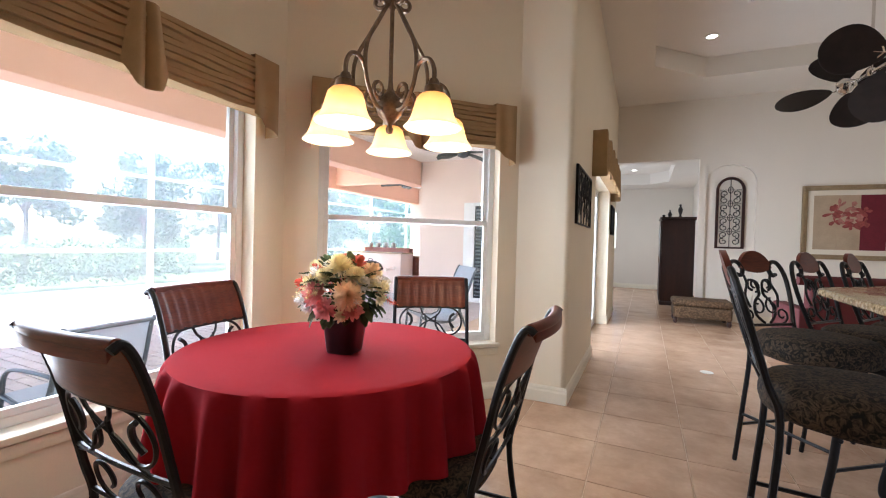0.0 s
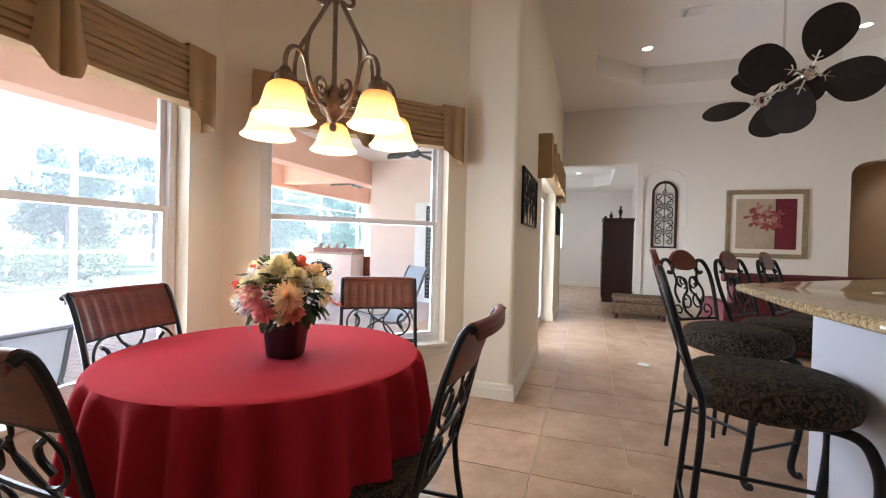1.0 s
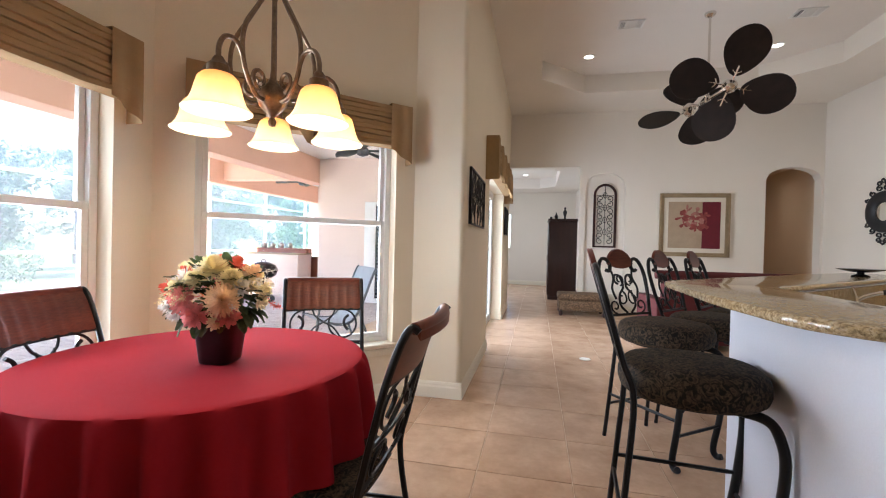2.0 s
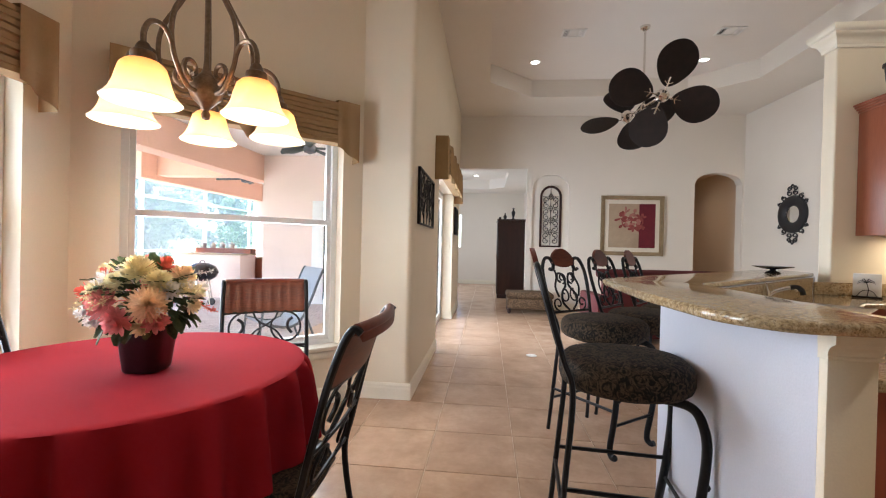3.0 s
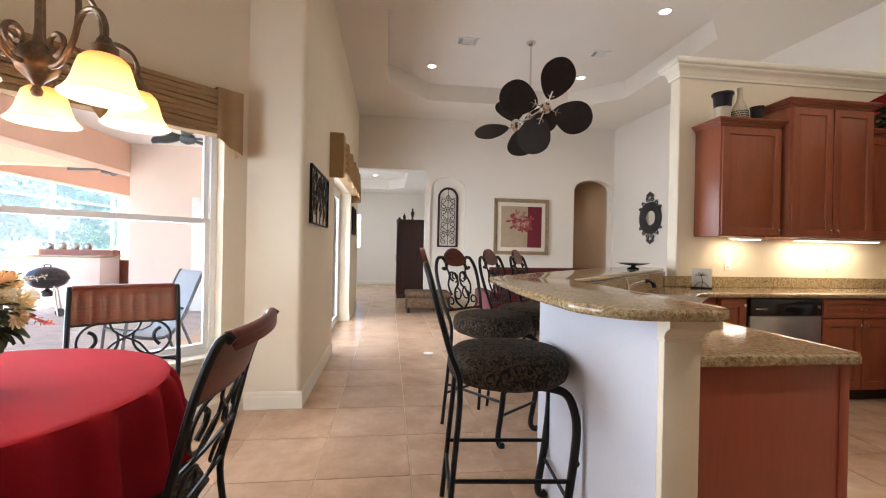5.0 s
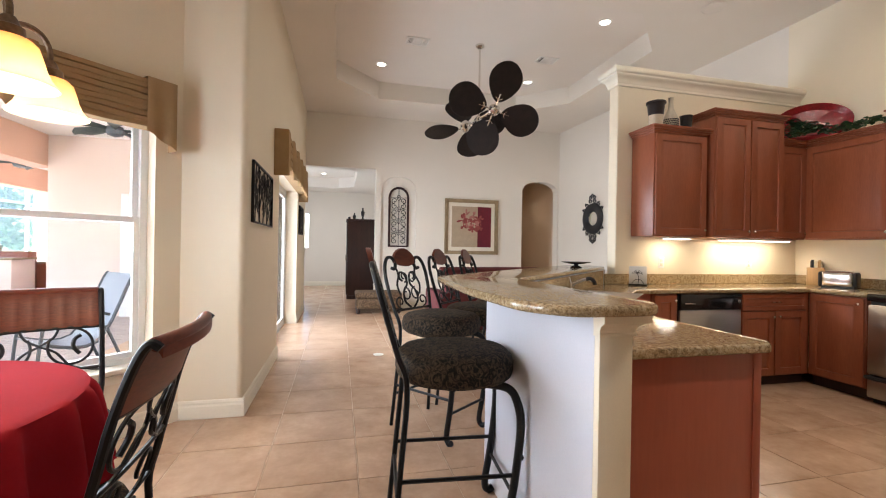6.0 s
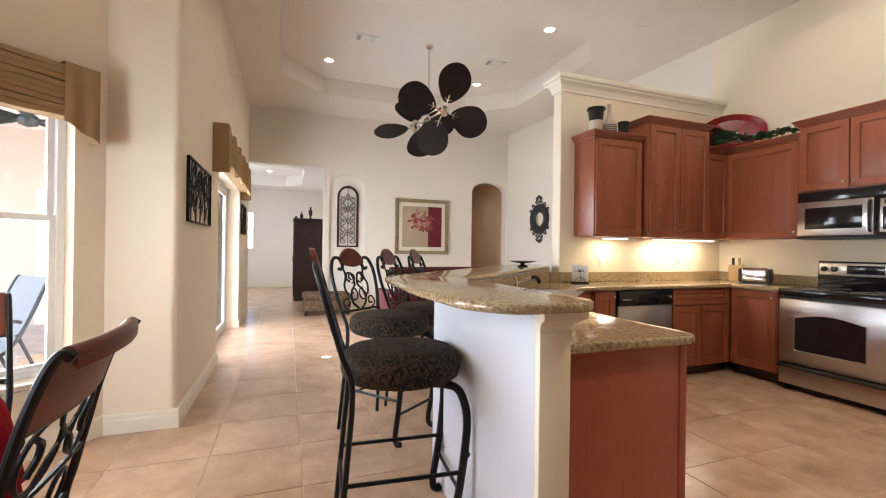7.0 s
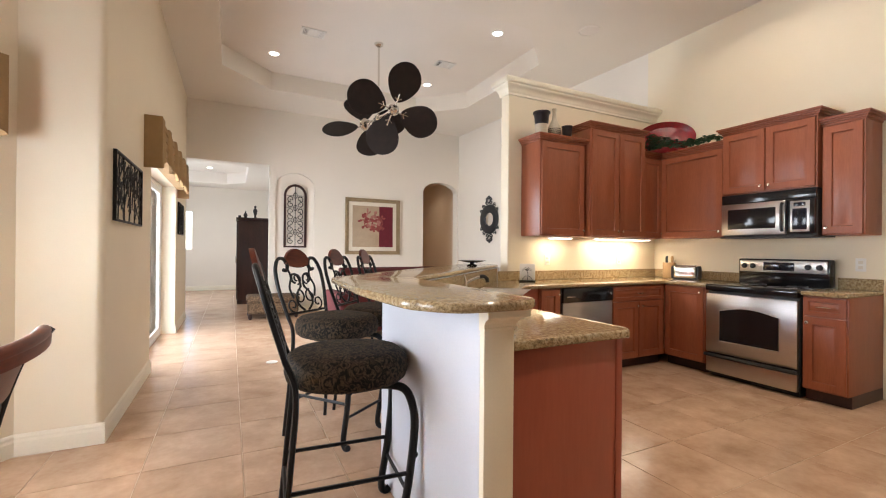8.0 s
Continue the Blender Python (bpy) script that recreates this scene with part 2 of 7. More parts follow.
def wall(name, p0, p1, z1, material, thick=0.2, openings=(), label="", ext=(0.0, 0.0), arch=None):
    """A wall whose room face runs from p0 to p1 with the room on the left; openings are (u0, u1, z0, z1)."""
    m, n = along(p0, p1)
    bm = bmesh.new()
    us = sorted({-ext[0], n + ext[1], *[u for o in openings for u in o[:2]]})
    for a, b in zip(us, us[1:]):
        mid = (a + b) / 2
        cuts = sorted([o[2:] for o in openings if o[0] < mid < o[1]])
        z = 0.0
        for c0, c1 in cuts:
            if c0 > z + 1e-4:
                box(bm, a, b, 0, thick, z, c0)
            z = c1
        if z < z1 - 1e-4:
            box(bm, a, b, 0, thick, z, z1)
    if arch:
        u0, u1, spring, top = arch
        k = 20
        for i in range(k):
            a, b = u0 + (u1 - u0) * i / k, u0 + (u1 - u0) * (i + 1) / k
            za, zb = arch_z(a, u0, u1, spring, top), arch_z(b, u0, u1, spring, top)
            v = [bm.verts.new(c) for c in ((a, 0, za), (b, 0, zb), (b, 0, top), (a, 0, top), (a, thick, za), (b, thick, zb), (b, thick, top), (a, thick, top))]
            for f in ((0, 1, 2, 3), (7, 6, 5, 4), (0, 4, 5, 1), (2, 6, 7, 3)):
                try:
                    bm.faces.new([v[q] for q in f])
                except ValueError:
                    pass
    bmesh.ops.remove_doubles(bm, verts=bm.verts, dist=0.0004)
    bmesh.ops.transform(bm, matrix=m, verts=bm.verts)
    ob = finish(name, bm, material)
    return tagged(ob, label or "cream painted plaster wall", "wall", kind="structure")
# ---- the rooms ----
H = 3.9          # great room ceiling
TRAY = 4.2
NORTH = 8.8
WA = -0.51       # face of the wall with the sliding door
EAST, KEAST = 4.97, 5.2
SOUTH = -6.2      # unseen back wall, set far off to weaken bounced light
BAY = [(WA, 3.40), (-0.93, 3.40), (-2.19, 2.14), (-2.19, 0.20), (-0.93, -1.06), (-0.93, SOUTH)]
SILL, HEAD = 0.44, 2.22

# floor bed; the tiles lie on it
bm = bmesh.new()
prism(bm, [(-2.45, SOUTH - 0.3), (5.5, SOUTH - 0.3), (5.5, NORTH + 6.0), (-2.45, NORTH + 6.0)], -0.2, -0.0035)
floor = tagged(finish("floor", bm, M["grout"]), "beige travertine tile floor with sand grout", "floor", kind="structure")

wall("wall_east_kitchen", (KEAST, SOUTH), (KEAST, 3.92), H, M["wall"], label="cream painted kitchen wall")
wall("wall_east", (KEAST, 3.92), (EAST, NORTH), H, M["wall_blue"], thick=0.2, label="pale cream wall with a mirror")
# north wall: opening to the far room, shallow arched niche, arched hall doorway
NL = EAST - WA
u_of = lambda x: EAST - x
ARCH = (u_of(4.93), u_of(4.07))
NICHE = (u_of(1.70), u_of(0.97))
wall("wall_north", (EAST, NORTH), (WA, NORTH), H, M["wall_blue"], thick=0.2, label="pale cream wall with an arched doorway",
     openings=[(ARCH[0], ARCH[1], 0.0, 2.78), (u_of(0.86), u_of(WA), 0.0, 2.84), (NICHE[0], NICHE[1], 0.35, 2.72)],
     arch=(ARCH[0], ARCH[1], 2.56, 2.78))
# arch over the niche and its shallow back
bm = bmesh.new()
m, _ = along((EAST, NORTH), (WA, NORTH))
for i in range(24):
    a, b = NICHE[0] + 0.73 * i / 24, NICHE[0] + 0.73 * (i + 1) / 24
    za, zb = arch_z(a, NICHE[0], NICHE[1], 2.44, 2.72), arch_z(b, NICHE[0], NICHE[1], 2.44, 2.72)
    v = [bm.verts.new(c) for c in ((a, 0, za), (b, 0, zb), (b, 0, 2.72), (a, 0, 2.72), (a, 0.1, za), (b, 0.1, zb))]
    bm.faces.new((v[0], v[1], v[2], v[3]))
    bm.faces.new((v[0], v[4], v[5], v[1]))
box(bm, NICHE[0] - 0.02, NICHE[1] + 0.02, 0.07, 0.19, 0.3, 2.75)
bmesh.ops.transform(bm, matrix=m, verts=bm.verts)
tagged(finish("wall_niche", bm, M["wall_blue"]), "shallow arched niche in the plaster wall", "wall", kind="structure")

DOOR = (NORTH - 7.27, NORTH - 5.12)
wall("wall_west", (WA, NORTH), (WA, 3.40), H, M["wall"], thick=0.26, openings=[(DOOR[0], DOOR[1], 0.0, 2.12)], label="cream wall with a sliding door opening")
wall("wall_nook_return", (WA - 0.26, 3.40), BAY[1], H, M["wall"], thick=0.18, ext=(0.0, 0.08))
W2LEN = math.hypot(1.26, 1.26)
W2 = (0.17, 1.56)
W1 = (0.24, 1.70)
wall("wall_nook_northwest", BAY[1], BAY[2], H, M["wall"], thick=0.18, openings=[(W2[0], W2[1], SILL, HEAD)], ext=(0.0, 0.07), label="angled cream wall of the breakfast nook")
wall("wall_nook_west", BAY[2], BAY[3], H, M["wall"], thick=0.18, openings=[(W1[0], W1[1], SILL, HEAD)], ext=(0.0, 0.07), label="cream wall of the breakfast nook")
# unseen walls behind, kept without windows to cut the light from there
wall("wall_nook_southwest", BAY[3], BAY[4], H, M["wall"], thick=0.18, ext=(0.0, 0.07))
wall("wall_nook_south", BAY[4], BAY[5], H, M["wall"], thick=0.18)
wall("wall_south", BAY[5], (KEAST, SOUTH), H, M["wall"], thick=0.2)

# rounded plaster corner where the nook meets the long wall
bm = bmesh.new()
bm.from_mesh(bpy.data.objects["wall_west"].data)
edge = [e for e in bm.edges if all(abs(v.co.x - WA) < 1e-3 and abs(v.co.y - 3.40) < 1e-3 for v in e.verts)]
bmesh.ops.bevel(bm, geom=edge, offset=0.045, segments=8, affect="EDGES", profile=0.5)
bm.to_mesh(bpy.data.objects["wall_west"].data)
bm.free()

# great room ceiling with its octagonal tray
OX0, OX1, OY0, OY1, CH = 0.07, 4.13, 4.15, 7.70, 0.72
OCT = [(OX0 + CH, OY0), (OX1 - CH, OY0), (OX1, OY0 + CH), (OX1, OY1 - CH), (OX1 - CH, OY1), (OX0 + CH, OY1), (OX0, OY1 - CH), (OX0, OY0 + CH)]
bm = bmesh.new()
X0, X1, Y0, Y1 = -2.45, 5.45, SOUTH - 0.25, NORTH + 0.2
xs, ys = [X0, OX0, OX1, X1], [Y0, OY0, OY1, Y1]
for i in range(3):
    for j in range(3):
        if i == 1 and j == 1:
            continue
        v = [bm.verts.new(c) for c in ((xs[i], ys[j], H), (xs[i + 1], ys[j], H), (xs[i + 1], ys[j + 1], H), (xs[i], ys[j + 1], H))]
        bm.faces.new(v)
for c, a, b in (((OX0, OY0), OCT[7], OCT[0]), ((OX1, OY0), OCT[1], OCT[2]), ((OX1, OY1), OCT[3], OCT[4]), ((OX0, OY1), OCT[5], OCT[6])):
    bm.faces.new([bm.verts.new((*p, H)) for p in (c, a, b)])
for a, b in zip(OCT, OCT[1:] + OCT[:1]):
    bm.faces.new([bm.verts.new(c) for c in ((*a, H), (*b, H), (*b, TRAY), (*a, TRAY))])
tray_face = bm.faces.new([bm.verts.new((*p, TRAY)) for p in OCT])
tray_face.material_index = 1
v = [bm.verts.new(c) for c in ((X0, Y0, TRAY + 0.2), (X1, Y0, TRAY + 0.2), (X1, Y1, TRAY + 0.2), (X0, Y1, TRAY + 0.2))]
bm.faces.new(v)
bmesh.ops.remove_doubles(bm, verts=bm.verts, dist=0.0005)
ceiling_ob = finish("ceiling", bm, M["wall_blue"])
ceiling_ob.data.materials.append(M["ceiling"])
tagged(ceiling_ob, "pale ceiling with a recessed octagonal tray", "ceiling", kind="structure")

# far room beyond the opening
FN, FH = 14.3, 3.02
wall("wall_far_north", (1.25, FN), (-2.2, FN), 3.6, M["wall_blue"], label="pale wall of the far room", openings=[(2.05, 2.62, 1.2, 2.3)])
wall("wall_far_east", (1.25, NORTH + 0.2), (1.25, FN), 3.6, M["wall_blue"], label="pale wall of the far room")
# the west opening is out of view, added beside the room's lamp
wall("wall_far_west", (-2.2, FN), (-2.2, NORTH + 0.2), 3.6, M["wall_blue"], label="pale wall of the far room", openings=[(1.2, 4.2, 0.7, 2.3)])
wall("wall_far_south", (-2.2, NORTH + 0.06), (WA, NORTH + 0.06), 3.6, M["wall_blue"], thick=0.14, label="pale wall of the far room")
bm = bmesh.new()
fx0, fx1, fy0, fy1 = -1.35, 0.55, 9.9, 13.3
for r in ((-2.4, 1.45, 9.0, fy0), (-2.4, 1.45, fy1, 14.5), (-2.4, fx0, fy0, fy1), (fx1, 1.45, fy0, fy1)):
    box(bm, r[0], r[1], r[2], r[3], FH, FH + 0.02)
fc = 0.45
for c in (((fx0, fy0), (fx0 + fc, fy0), (fx0, fy0 + fc)), ((fx1, fy0), (fx1, fy0 + fc), (fx1 - fc, fy0)), ((fx1, fy1), (fx1 - fc, fy1), (fx1, fy1 - fc)), ((fx0, fy1), (fx0, fy1 - fc), (fx0 + fc, fy1))):
    prism(bm, c, FH, FH + 0.3)
for r in ((fx0 - 0.02, fx0, fy0, fy1), (fx1, fx1 + 0.02, fy0, fy1), (fx0, fx1, fy0 - 0.02, fy0), (fx0, fx1, fy1, fy1 + 0.02)):
    box(bm, *r, FH + 0.02, FH + 0.34)
box(bm, fx0 - 0.1, fx1 + 0.1, fy0 - 0.1, fy1 + 0.1, FH + 0.3, FH + 0.36)
box(bm, -2.4, 1.45, 9.0, 14.5, FH + 0.5, FH + 0.52)
tagged(finish("ceiling_far", bm, M["ceiling"]), "pale tray ceiling of the far room", "ceiling", kind="structure")

# hall behind the arched doorway
bm = bmesh.new()
box(bm, 3.75, 3.87, NORTH + 0.2, NORTH + 2.4, 0, 3.0)
box(bm, 5.05, 5.17, NORTH + 0.2, NORTH + 2.4, 0, 3.0)
box(bm, 3.75, 5.17, NORTH + 2.3, NORTH + 2.42, 0, 3.0)
box(bm, 3.75, 5.17, NORTH + 0.2, NORTH + 2.4, 2.95, 3.05)
tagged(finish("wall_hall", bm, M["wall_tan"]), "tan painted walls of the inner hall", "wall", kind="structure")

# wing wall of the kitchen, lower than the ceiling, with a crown
WX0, WY0, WY1, WTOP = 2.86, 3.80, 3.94, 3.05
bm = new_box(WX0, KEAST, WY0, WY1, 0, WTOP, 0.012)
tagged(finish("wall_wing", bm, M["wall"]), "cream partition wall of the kitchen", "wall", kind="structure")


def moulding(bm, prof, p0, p1, flip=1):
    """A strip with the profile (out, up) along p0 to p1; out is to the left of the way."""
    d = Vector((p1[0] - p0[0], p1[1] - p0[1], 0)).normalized()
    o = Vector((-d.y, d.x, 0)) * flip
    rows = []
    for p in (p0, p1):
        rows.append([bm.verts.new((p[0] + o.x * a, p[1] + o.y * a, b)) for a, b in prof])
    k = len(prof)
    for i in range(k):
        bm.faces.new((rows[0][i], rows[0][(i + 1) % k], rows[1][(i + 1) % k], rows[1][i]))
    bm.faces.new(rows[0])
    bm.faces.new(rows[1][::-1])


bm = bmesh.new()
rings = []
for g, z in ((0.004, -0.14), (0.014, -0.135), (0.014, -0.112), (0.019, -0.106), (0.022, -0.09), (0.030, -0.07), (0.044, -0.052), (0.060, -0.042), (0.064, -0.034), (0.064, -0.024), (0.074, -0.020), (0.084, -0.006), (0.087, 0.006), (0.087, 0.030), (0.082, 0.034)):
    x0, x1, y0, y1 = WX0 - g, KEAST - 0.002, WY0 - g, WY1 + g
    rings.append([bm.verts.new(c) for c in ((x0, y0, WTOP + z), (x1, y0, WTOP + z), (x1, y1, WTOP + z), (x0, y1, WTOP + z))])
for a, b in zip(rings, rings[1:]):
    for i in range(4):
        bm.faces.new((a[i], a[(i + 1) % 4], b[(i + 1) % 4], b[i]))
bm.faces.new(rings[0][::-1])
bm.faces.new(rings[-1])
tagged(finish("trim_crown", bm, M["trim"], smooth=True), "white ogee crown moulding on the partition", "trim", kind="structure")

BASE = [(0, 0), (0.016, 0), (0.016, 0.085), (0.011, 0.1), (0.011, 0.112), (0.006, 0.125), (0, 0.13)]
bm = bmesh.new()
e = 0.014
for p0, p1 in (((EAST, NORTH), (u_of(ARCH[0]), NORTH)), ((u_of(ARCH[1]), NORTH), (0.86, NORTH)), ((WA, NORTH), (WA, 7.27)), ((WA, 5.12), (WA, 3.40 - e)), ((WA + e, 3.40), (BAY[1][0] - 0.005, 3.40)), (BAY[1], BAY[2]), (BAY[2], BAY[3]),
               (BAY[3], BAY[4]), ((1.25, FN), (-2.2, FN)), ((1.25, 9.0), (1.25, FN)), ((KEAST, 3.94), (EAST, NORTH)), ((KEAST, SOUTH), (KEAST, 1.55))):
    moulding(bm, BASE, p0, p1)
tagged(finish("baseboard", bm, M["trim"]), "white moulded baseboard along the walls", "baseboard", kind="structure")


# ---- windows ----
def window(name, p0, p1, u0, u1, z0, z1, thick=0.18, meet=1.40, label=""):
    """A single-hung window: a moving lower sash and a fixed upper light."""
    m, _ = along(p0, p1)
    top = thing(name, m, label, "window", kind="structure")
    bm = bmesh.new()
    f = 0.045
    y0, y1 = 0.10, 0.17
    box(bm, u0, u0 + f, y0, y1, z0, z1, 0.004)
    box(bm, u1 - f, u1, y0, y1, z0, z1, 0.004)
    box(bm, u0 + f, u1 - f, y0, y1, z0, z0 + f, 0.004)
    box(bm, u0 + f, u1 - f, y0, y1, z1 - f, z1, 0.004)
    part("window_frame", bm, M["vinyl"], top, smooth=False)
    for nm, a, b, y in (("lower_sash", z0 + f, meet + 0.02, 0.105), ("upper_sash", meet - 0.02, z1 - f, 0.135)):
        bm = bmesh.new()
        s = 0.034
        box(bm, u0 + f, u0 + f + s, y, y + 0.03, a, b, 0.003)
        box(bm, u1 - f - s, u1 - f, y, y + 0.03, a, b, 0.003)
        box(bm, u0 + f + s, u1 - f - s, y, y + 0.03, a, a + (0.04 if nm == "upper_sash" else s), 0.003)
        box(bm, u0 + f + s, u1 - f - s, y, y + 0.03, b - 0.04, b, 0.003)
        sash = part(nm, bm, M["vinyl"], top, smooth=False)
        g = new_box(u0 + f + s - 0.005, u1 - f - s + 0.005, y + 0.012, y + 0.017, a + 0.02, b - 0.02)
        pane = part("pane", g, M["glass"], sash, smooth=False)
        pane.visible_shadow = False
    bm = new_box(u0 - 0.03, u1 + 0.03, -0.035, 0.10, z0 - 0.024, z0 + 0.008, 0.008)
    part("window_sill", bm, M["trim"], top)
    bm = new_box(u0 - 0.02, u1 + 0.02, -0.016, 0.0, z0 - 0.085, z0 - 0.03, 0.004)
    part("apron", bm, M["trim"], top)
    return top


window("window_1", BAY[2], BAY[3], *W1, SILL, HEAD, label="white single-hung window beside the breakfast table")
window("window_2", BAY[1], BAY[2], *W2, SILL, HEAD, label="white single-hung window looking onto the covered patio")

# sliding door in the long wall
door = thing("door_1", along((WA, NORTH), (WA, 3.4))[0], "white framed sliding glass door with bright daylight", "door", kind="structure")
a0, a1 = DOOR
bm = bmesh.new()
box(bm, a0, a0 + 0.05, 0.17, 0.25, 0, 2.12, 0.004)
box(bm, a1 - 0.05, a1, 0.17, 0.25, 0, 2.12, 0.004)
box(bm, a0 + 0.05, a1 - 0.05, 0.17, 0.25, 2.06, 2.12, 0.004)
box(bm, a0 + 0.05, a1 - 0.05, 0.17, 0.25, 0, 0.03, 0.004)
part("door_frame", bm, M["vinyl"], door, smooth=False)
mid = (a0 + a1) / 2
for p, q, y in ((a0 + 0.05, mid + 0.03, 0.18), (mid - 0.03, a1 - 0.05, 0.215)):
    bm = bmesh.new()
    box(bm, p, p + 0.06, y, y + 0.03, 0.03, 2.06, 0.004)
    box(bm, q - 0.06, q, y, y + 0.03, 0.03, 2.06, 0.004)
    box(bm, p + 0.06, q - 0.06, y, y + 0.03, 0.03, 0.11, 0.004)
    box(bm, p + 0.06, q - 0.06, y, y + 0.03, 2.0, 2.06, 0.004)
    leaf = part("sliding_panel", bm, M["vinyl"], door, smooth=False)
    pane = part("pane", new_box(p + 0.05, q - 0.05, y + 0.012, y + 0.018, 0.1, 2.01), M["glass"], leaf, smooth=False)
    pane.visible_shadow = False
# ---- patterned materials ----
def granite():
    m = bpy.data.materials.new("gold_granite")
    m.use_nodes = True
    n, l = m.node_tree.nodes, m.node_tree.links
    b = n["Principled BSDF"]
    co = n.new("ShaderNodeTexCoord")
    big = n.new("ShaderNodeTexNoise")
    big.inputs["Scale"].default_value, big.inputs["Detail"].default_value, big.inputs["Distortion"].default_value = 62, 10, 0.15
    big.inputs["Roughness"].default_value = 0.72
    vor = n.new("ShaderNodeTexVoronoi")
    vor.inputs["Scale"].default_value = 230
    l.new(co.outputs["Object"], big.inputs["Vector"])
    l.new(co.outputs["Object"], vor.inputs["Vector"])
    r1 = n.new("ShaderNodeValToRGB")
    e = r1.color_ramp.elements
    e[0].position, e[0].color = 0.31, (0.075, 0.055, 0.04, 1)
    e[1].position, e[1].color = 0.43, (0.27, 0.19, 0.095, 1)
    for p, c in ((0.52, (0.41, 0.30, 0.165, 1)), (0.60, (0.52, 0.43, 0.28, 1)), (0.71, (0.24, 0.165, 0.10, 1))):
        k = e.new(p)
        k.color = c
    l.new(big.outputs["Fac"], r1.inputs[0])
    r2 = n.new("ShaderNodeValToRGB")
    r2.color_ramp.elements[0].position, r2.color_ramp.elements[0].color = 0.12, (0.25, 0.2, 0.16, 1)
    r2.color_ramp.elements[1].position, r2.color_ramp.elements[1].color = 0.34, (1, 1, 1, 1)
    l.new(vor.outputs["Color"], r2.inputs[0])
    mx = n.new("ShaderNodeMix")
    mx.data_type, mx.blend_type = "RGBA", "MULTIPLY"
    mx.inputs["Factor"].default_value = 0.6
    l.new(r1.outputs["Color"], mx.inputs["A"])
    l.new(r2.outputs["Color"], mx.inputs["B"])
    l.new(mx.outputs["Result"], b.inputs["Base Color"])
    b.inputs["Roughness"].default_value = 0.10
    return m


def tapestry(name, dark, mid, light, scale=16.0):
    m = bpy.data.materials.new(name)
    m.use_nodes = True
    n, l = m.node_tree.nodes, m.node_tree.links
    b = n["Principled BSDF"]
    co = n.new("ShaderNodeTexCoord")
    tex = n.new("ShaderNodeTexNoise")
    tex.inputs["Scale"].default_value, tex.inputs["Detail"].default_value, tex.inputs["Distortion"].default_value = scale, 3, 2.5
    l.new(co.outputs["Object"], tex.inputs["Vector"])
    r = n.new("ShaderNodeValToRGB")
    e = r.color_ramp.elements
    e[0].position, e[0].color = 0.42, (*dark, 1)
    e[1].position, e[1].color = 0.52, (*mid, 1)
    k = e.new(0.62)
    k.color = (*light, 1)
    k = e.new(0.72)
    k.color = (*dark, 1)
    l.new(tex.outputs["Fac"], r.inputs[0])
    weave = n.new("ShaderNodeTexNoise")
    weave.inputs["Scale"].default_value = 500
    l.new(co.outputs["Object"], weave.inputs["Vector"])
    bp = n.new("ShaderNodeBump")
    bp.inputs["Strength"].default_value, bp.inputs["Distance"].default_value = 0.3, 0.003
    l.new(weave.outputs["Fac"], bp.inputs["Height"])
    l.new(bp.outputs[0], b.inputs["Normal"])
    l.new(r.outputs["Color"], b.inputs["Base Color"])
    b.inputs["Roughness"].default_value = 0.85
    b.inputs["Specular IOR Level"].default_value = 0.25
    return m


M["granite"] = granite()
M["seat"] = tapestry("dark_tapestry_fabric", (0.008, 0.007, 0.006), (0.042, 0.029, 0.018), (0.080, 0.053, 0.030), 30)
M["ottoman"] = tapestry("brown_tapestry_fabric", (0.085, 0.052, 0.030), (0.135, 0.083, 0.046), (0.19, 0.125, 0.072), 12)
M["red_sofa"] = mat("dark_red_upholstery", (0.085, 0.009, 0.010), 0.8, var=0.18, scale=6, grain=220, bump=0.2)
M["fan_leaf"] = mat("dark_woven_blade", (0.016, 0.0095, 0.007), 0.65, spec=0.25, var=0.4, scale=10, grain=220, bump=0.5, bump_scale=260)
M["gold_frame"] = mat("antique_gold_frame", (0.33, 0.245, 0.145), 0.42, 0.35, var=0.2, scale=12, grain=90)
M["paper"] = mat("cream_paper", (0.72, 0.66, 0.55), 0.8, var=0.03)
M["canvas_tan"] = mat("tan_painted_paper", (0.42, 0.32, 0.22), 0.8, var=0.1, scale=8)
M["canvas_red"] = mat("dark_red_painted_paper", (0.135, 0.009, 0.02), 0.8, var=0.15, scale=8)
M["petal_art"] = mat("red_painted_petal", (0.25, 0.055, 0.05), 0.8, var=0.4, scale=20)
M["petal_pale"] = mat("pale_red_painted_petal", (0.36, 0.15, 0.125), 0.8, var=0.35, scale=20)
M["mirror"] = mat("mirror_glass", (0.85, 0.86, 0.86), 0.03, 1.0, var=0.01)
M["pot_black"] = mat("dark_glazed_pot", (0.010, 0.007, 0.010), 0.34, var=0.3, scale=12)
M["cream_pot"] = mat("cream_glazed_pot", (0.55, 0.48, 0.36), 0.35, var=0.1, scale=12)
M["leaf"] = mat("silk_leaf", (0.035, 0.065, 0.022), 0.6, scale=20, grain=90, col2=(0.12, 0.15, 0.06))
for k, c in (("f_cream", (0.90, 0.80, 0.50)), ("f_peach", (0.92, 0.70, 0.46)), ("f_pink", (0.82, 0.34, 0.32)), ("f_red", (0.72, 0.16, 0.10)), ("f_white", (0.86, 0.83, 0.78))):
    M[k] = mat("silk_petal_" + k[2:], c, 0.75, var=0.10, scale=30, grain=120)


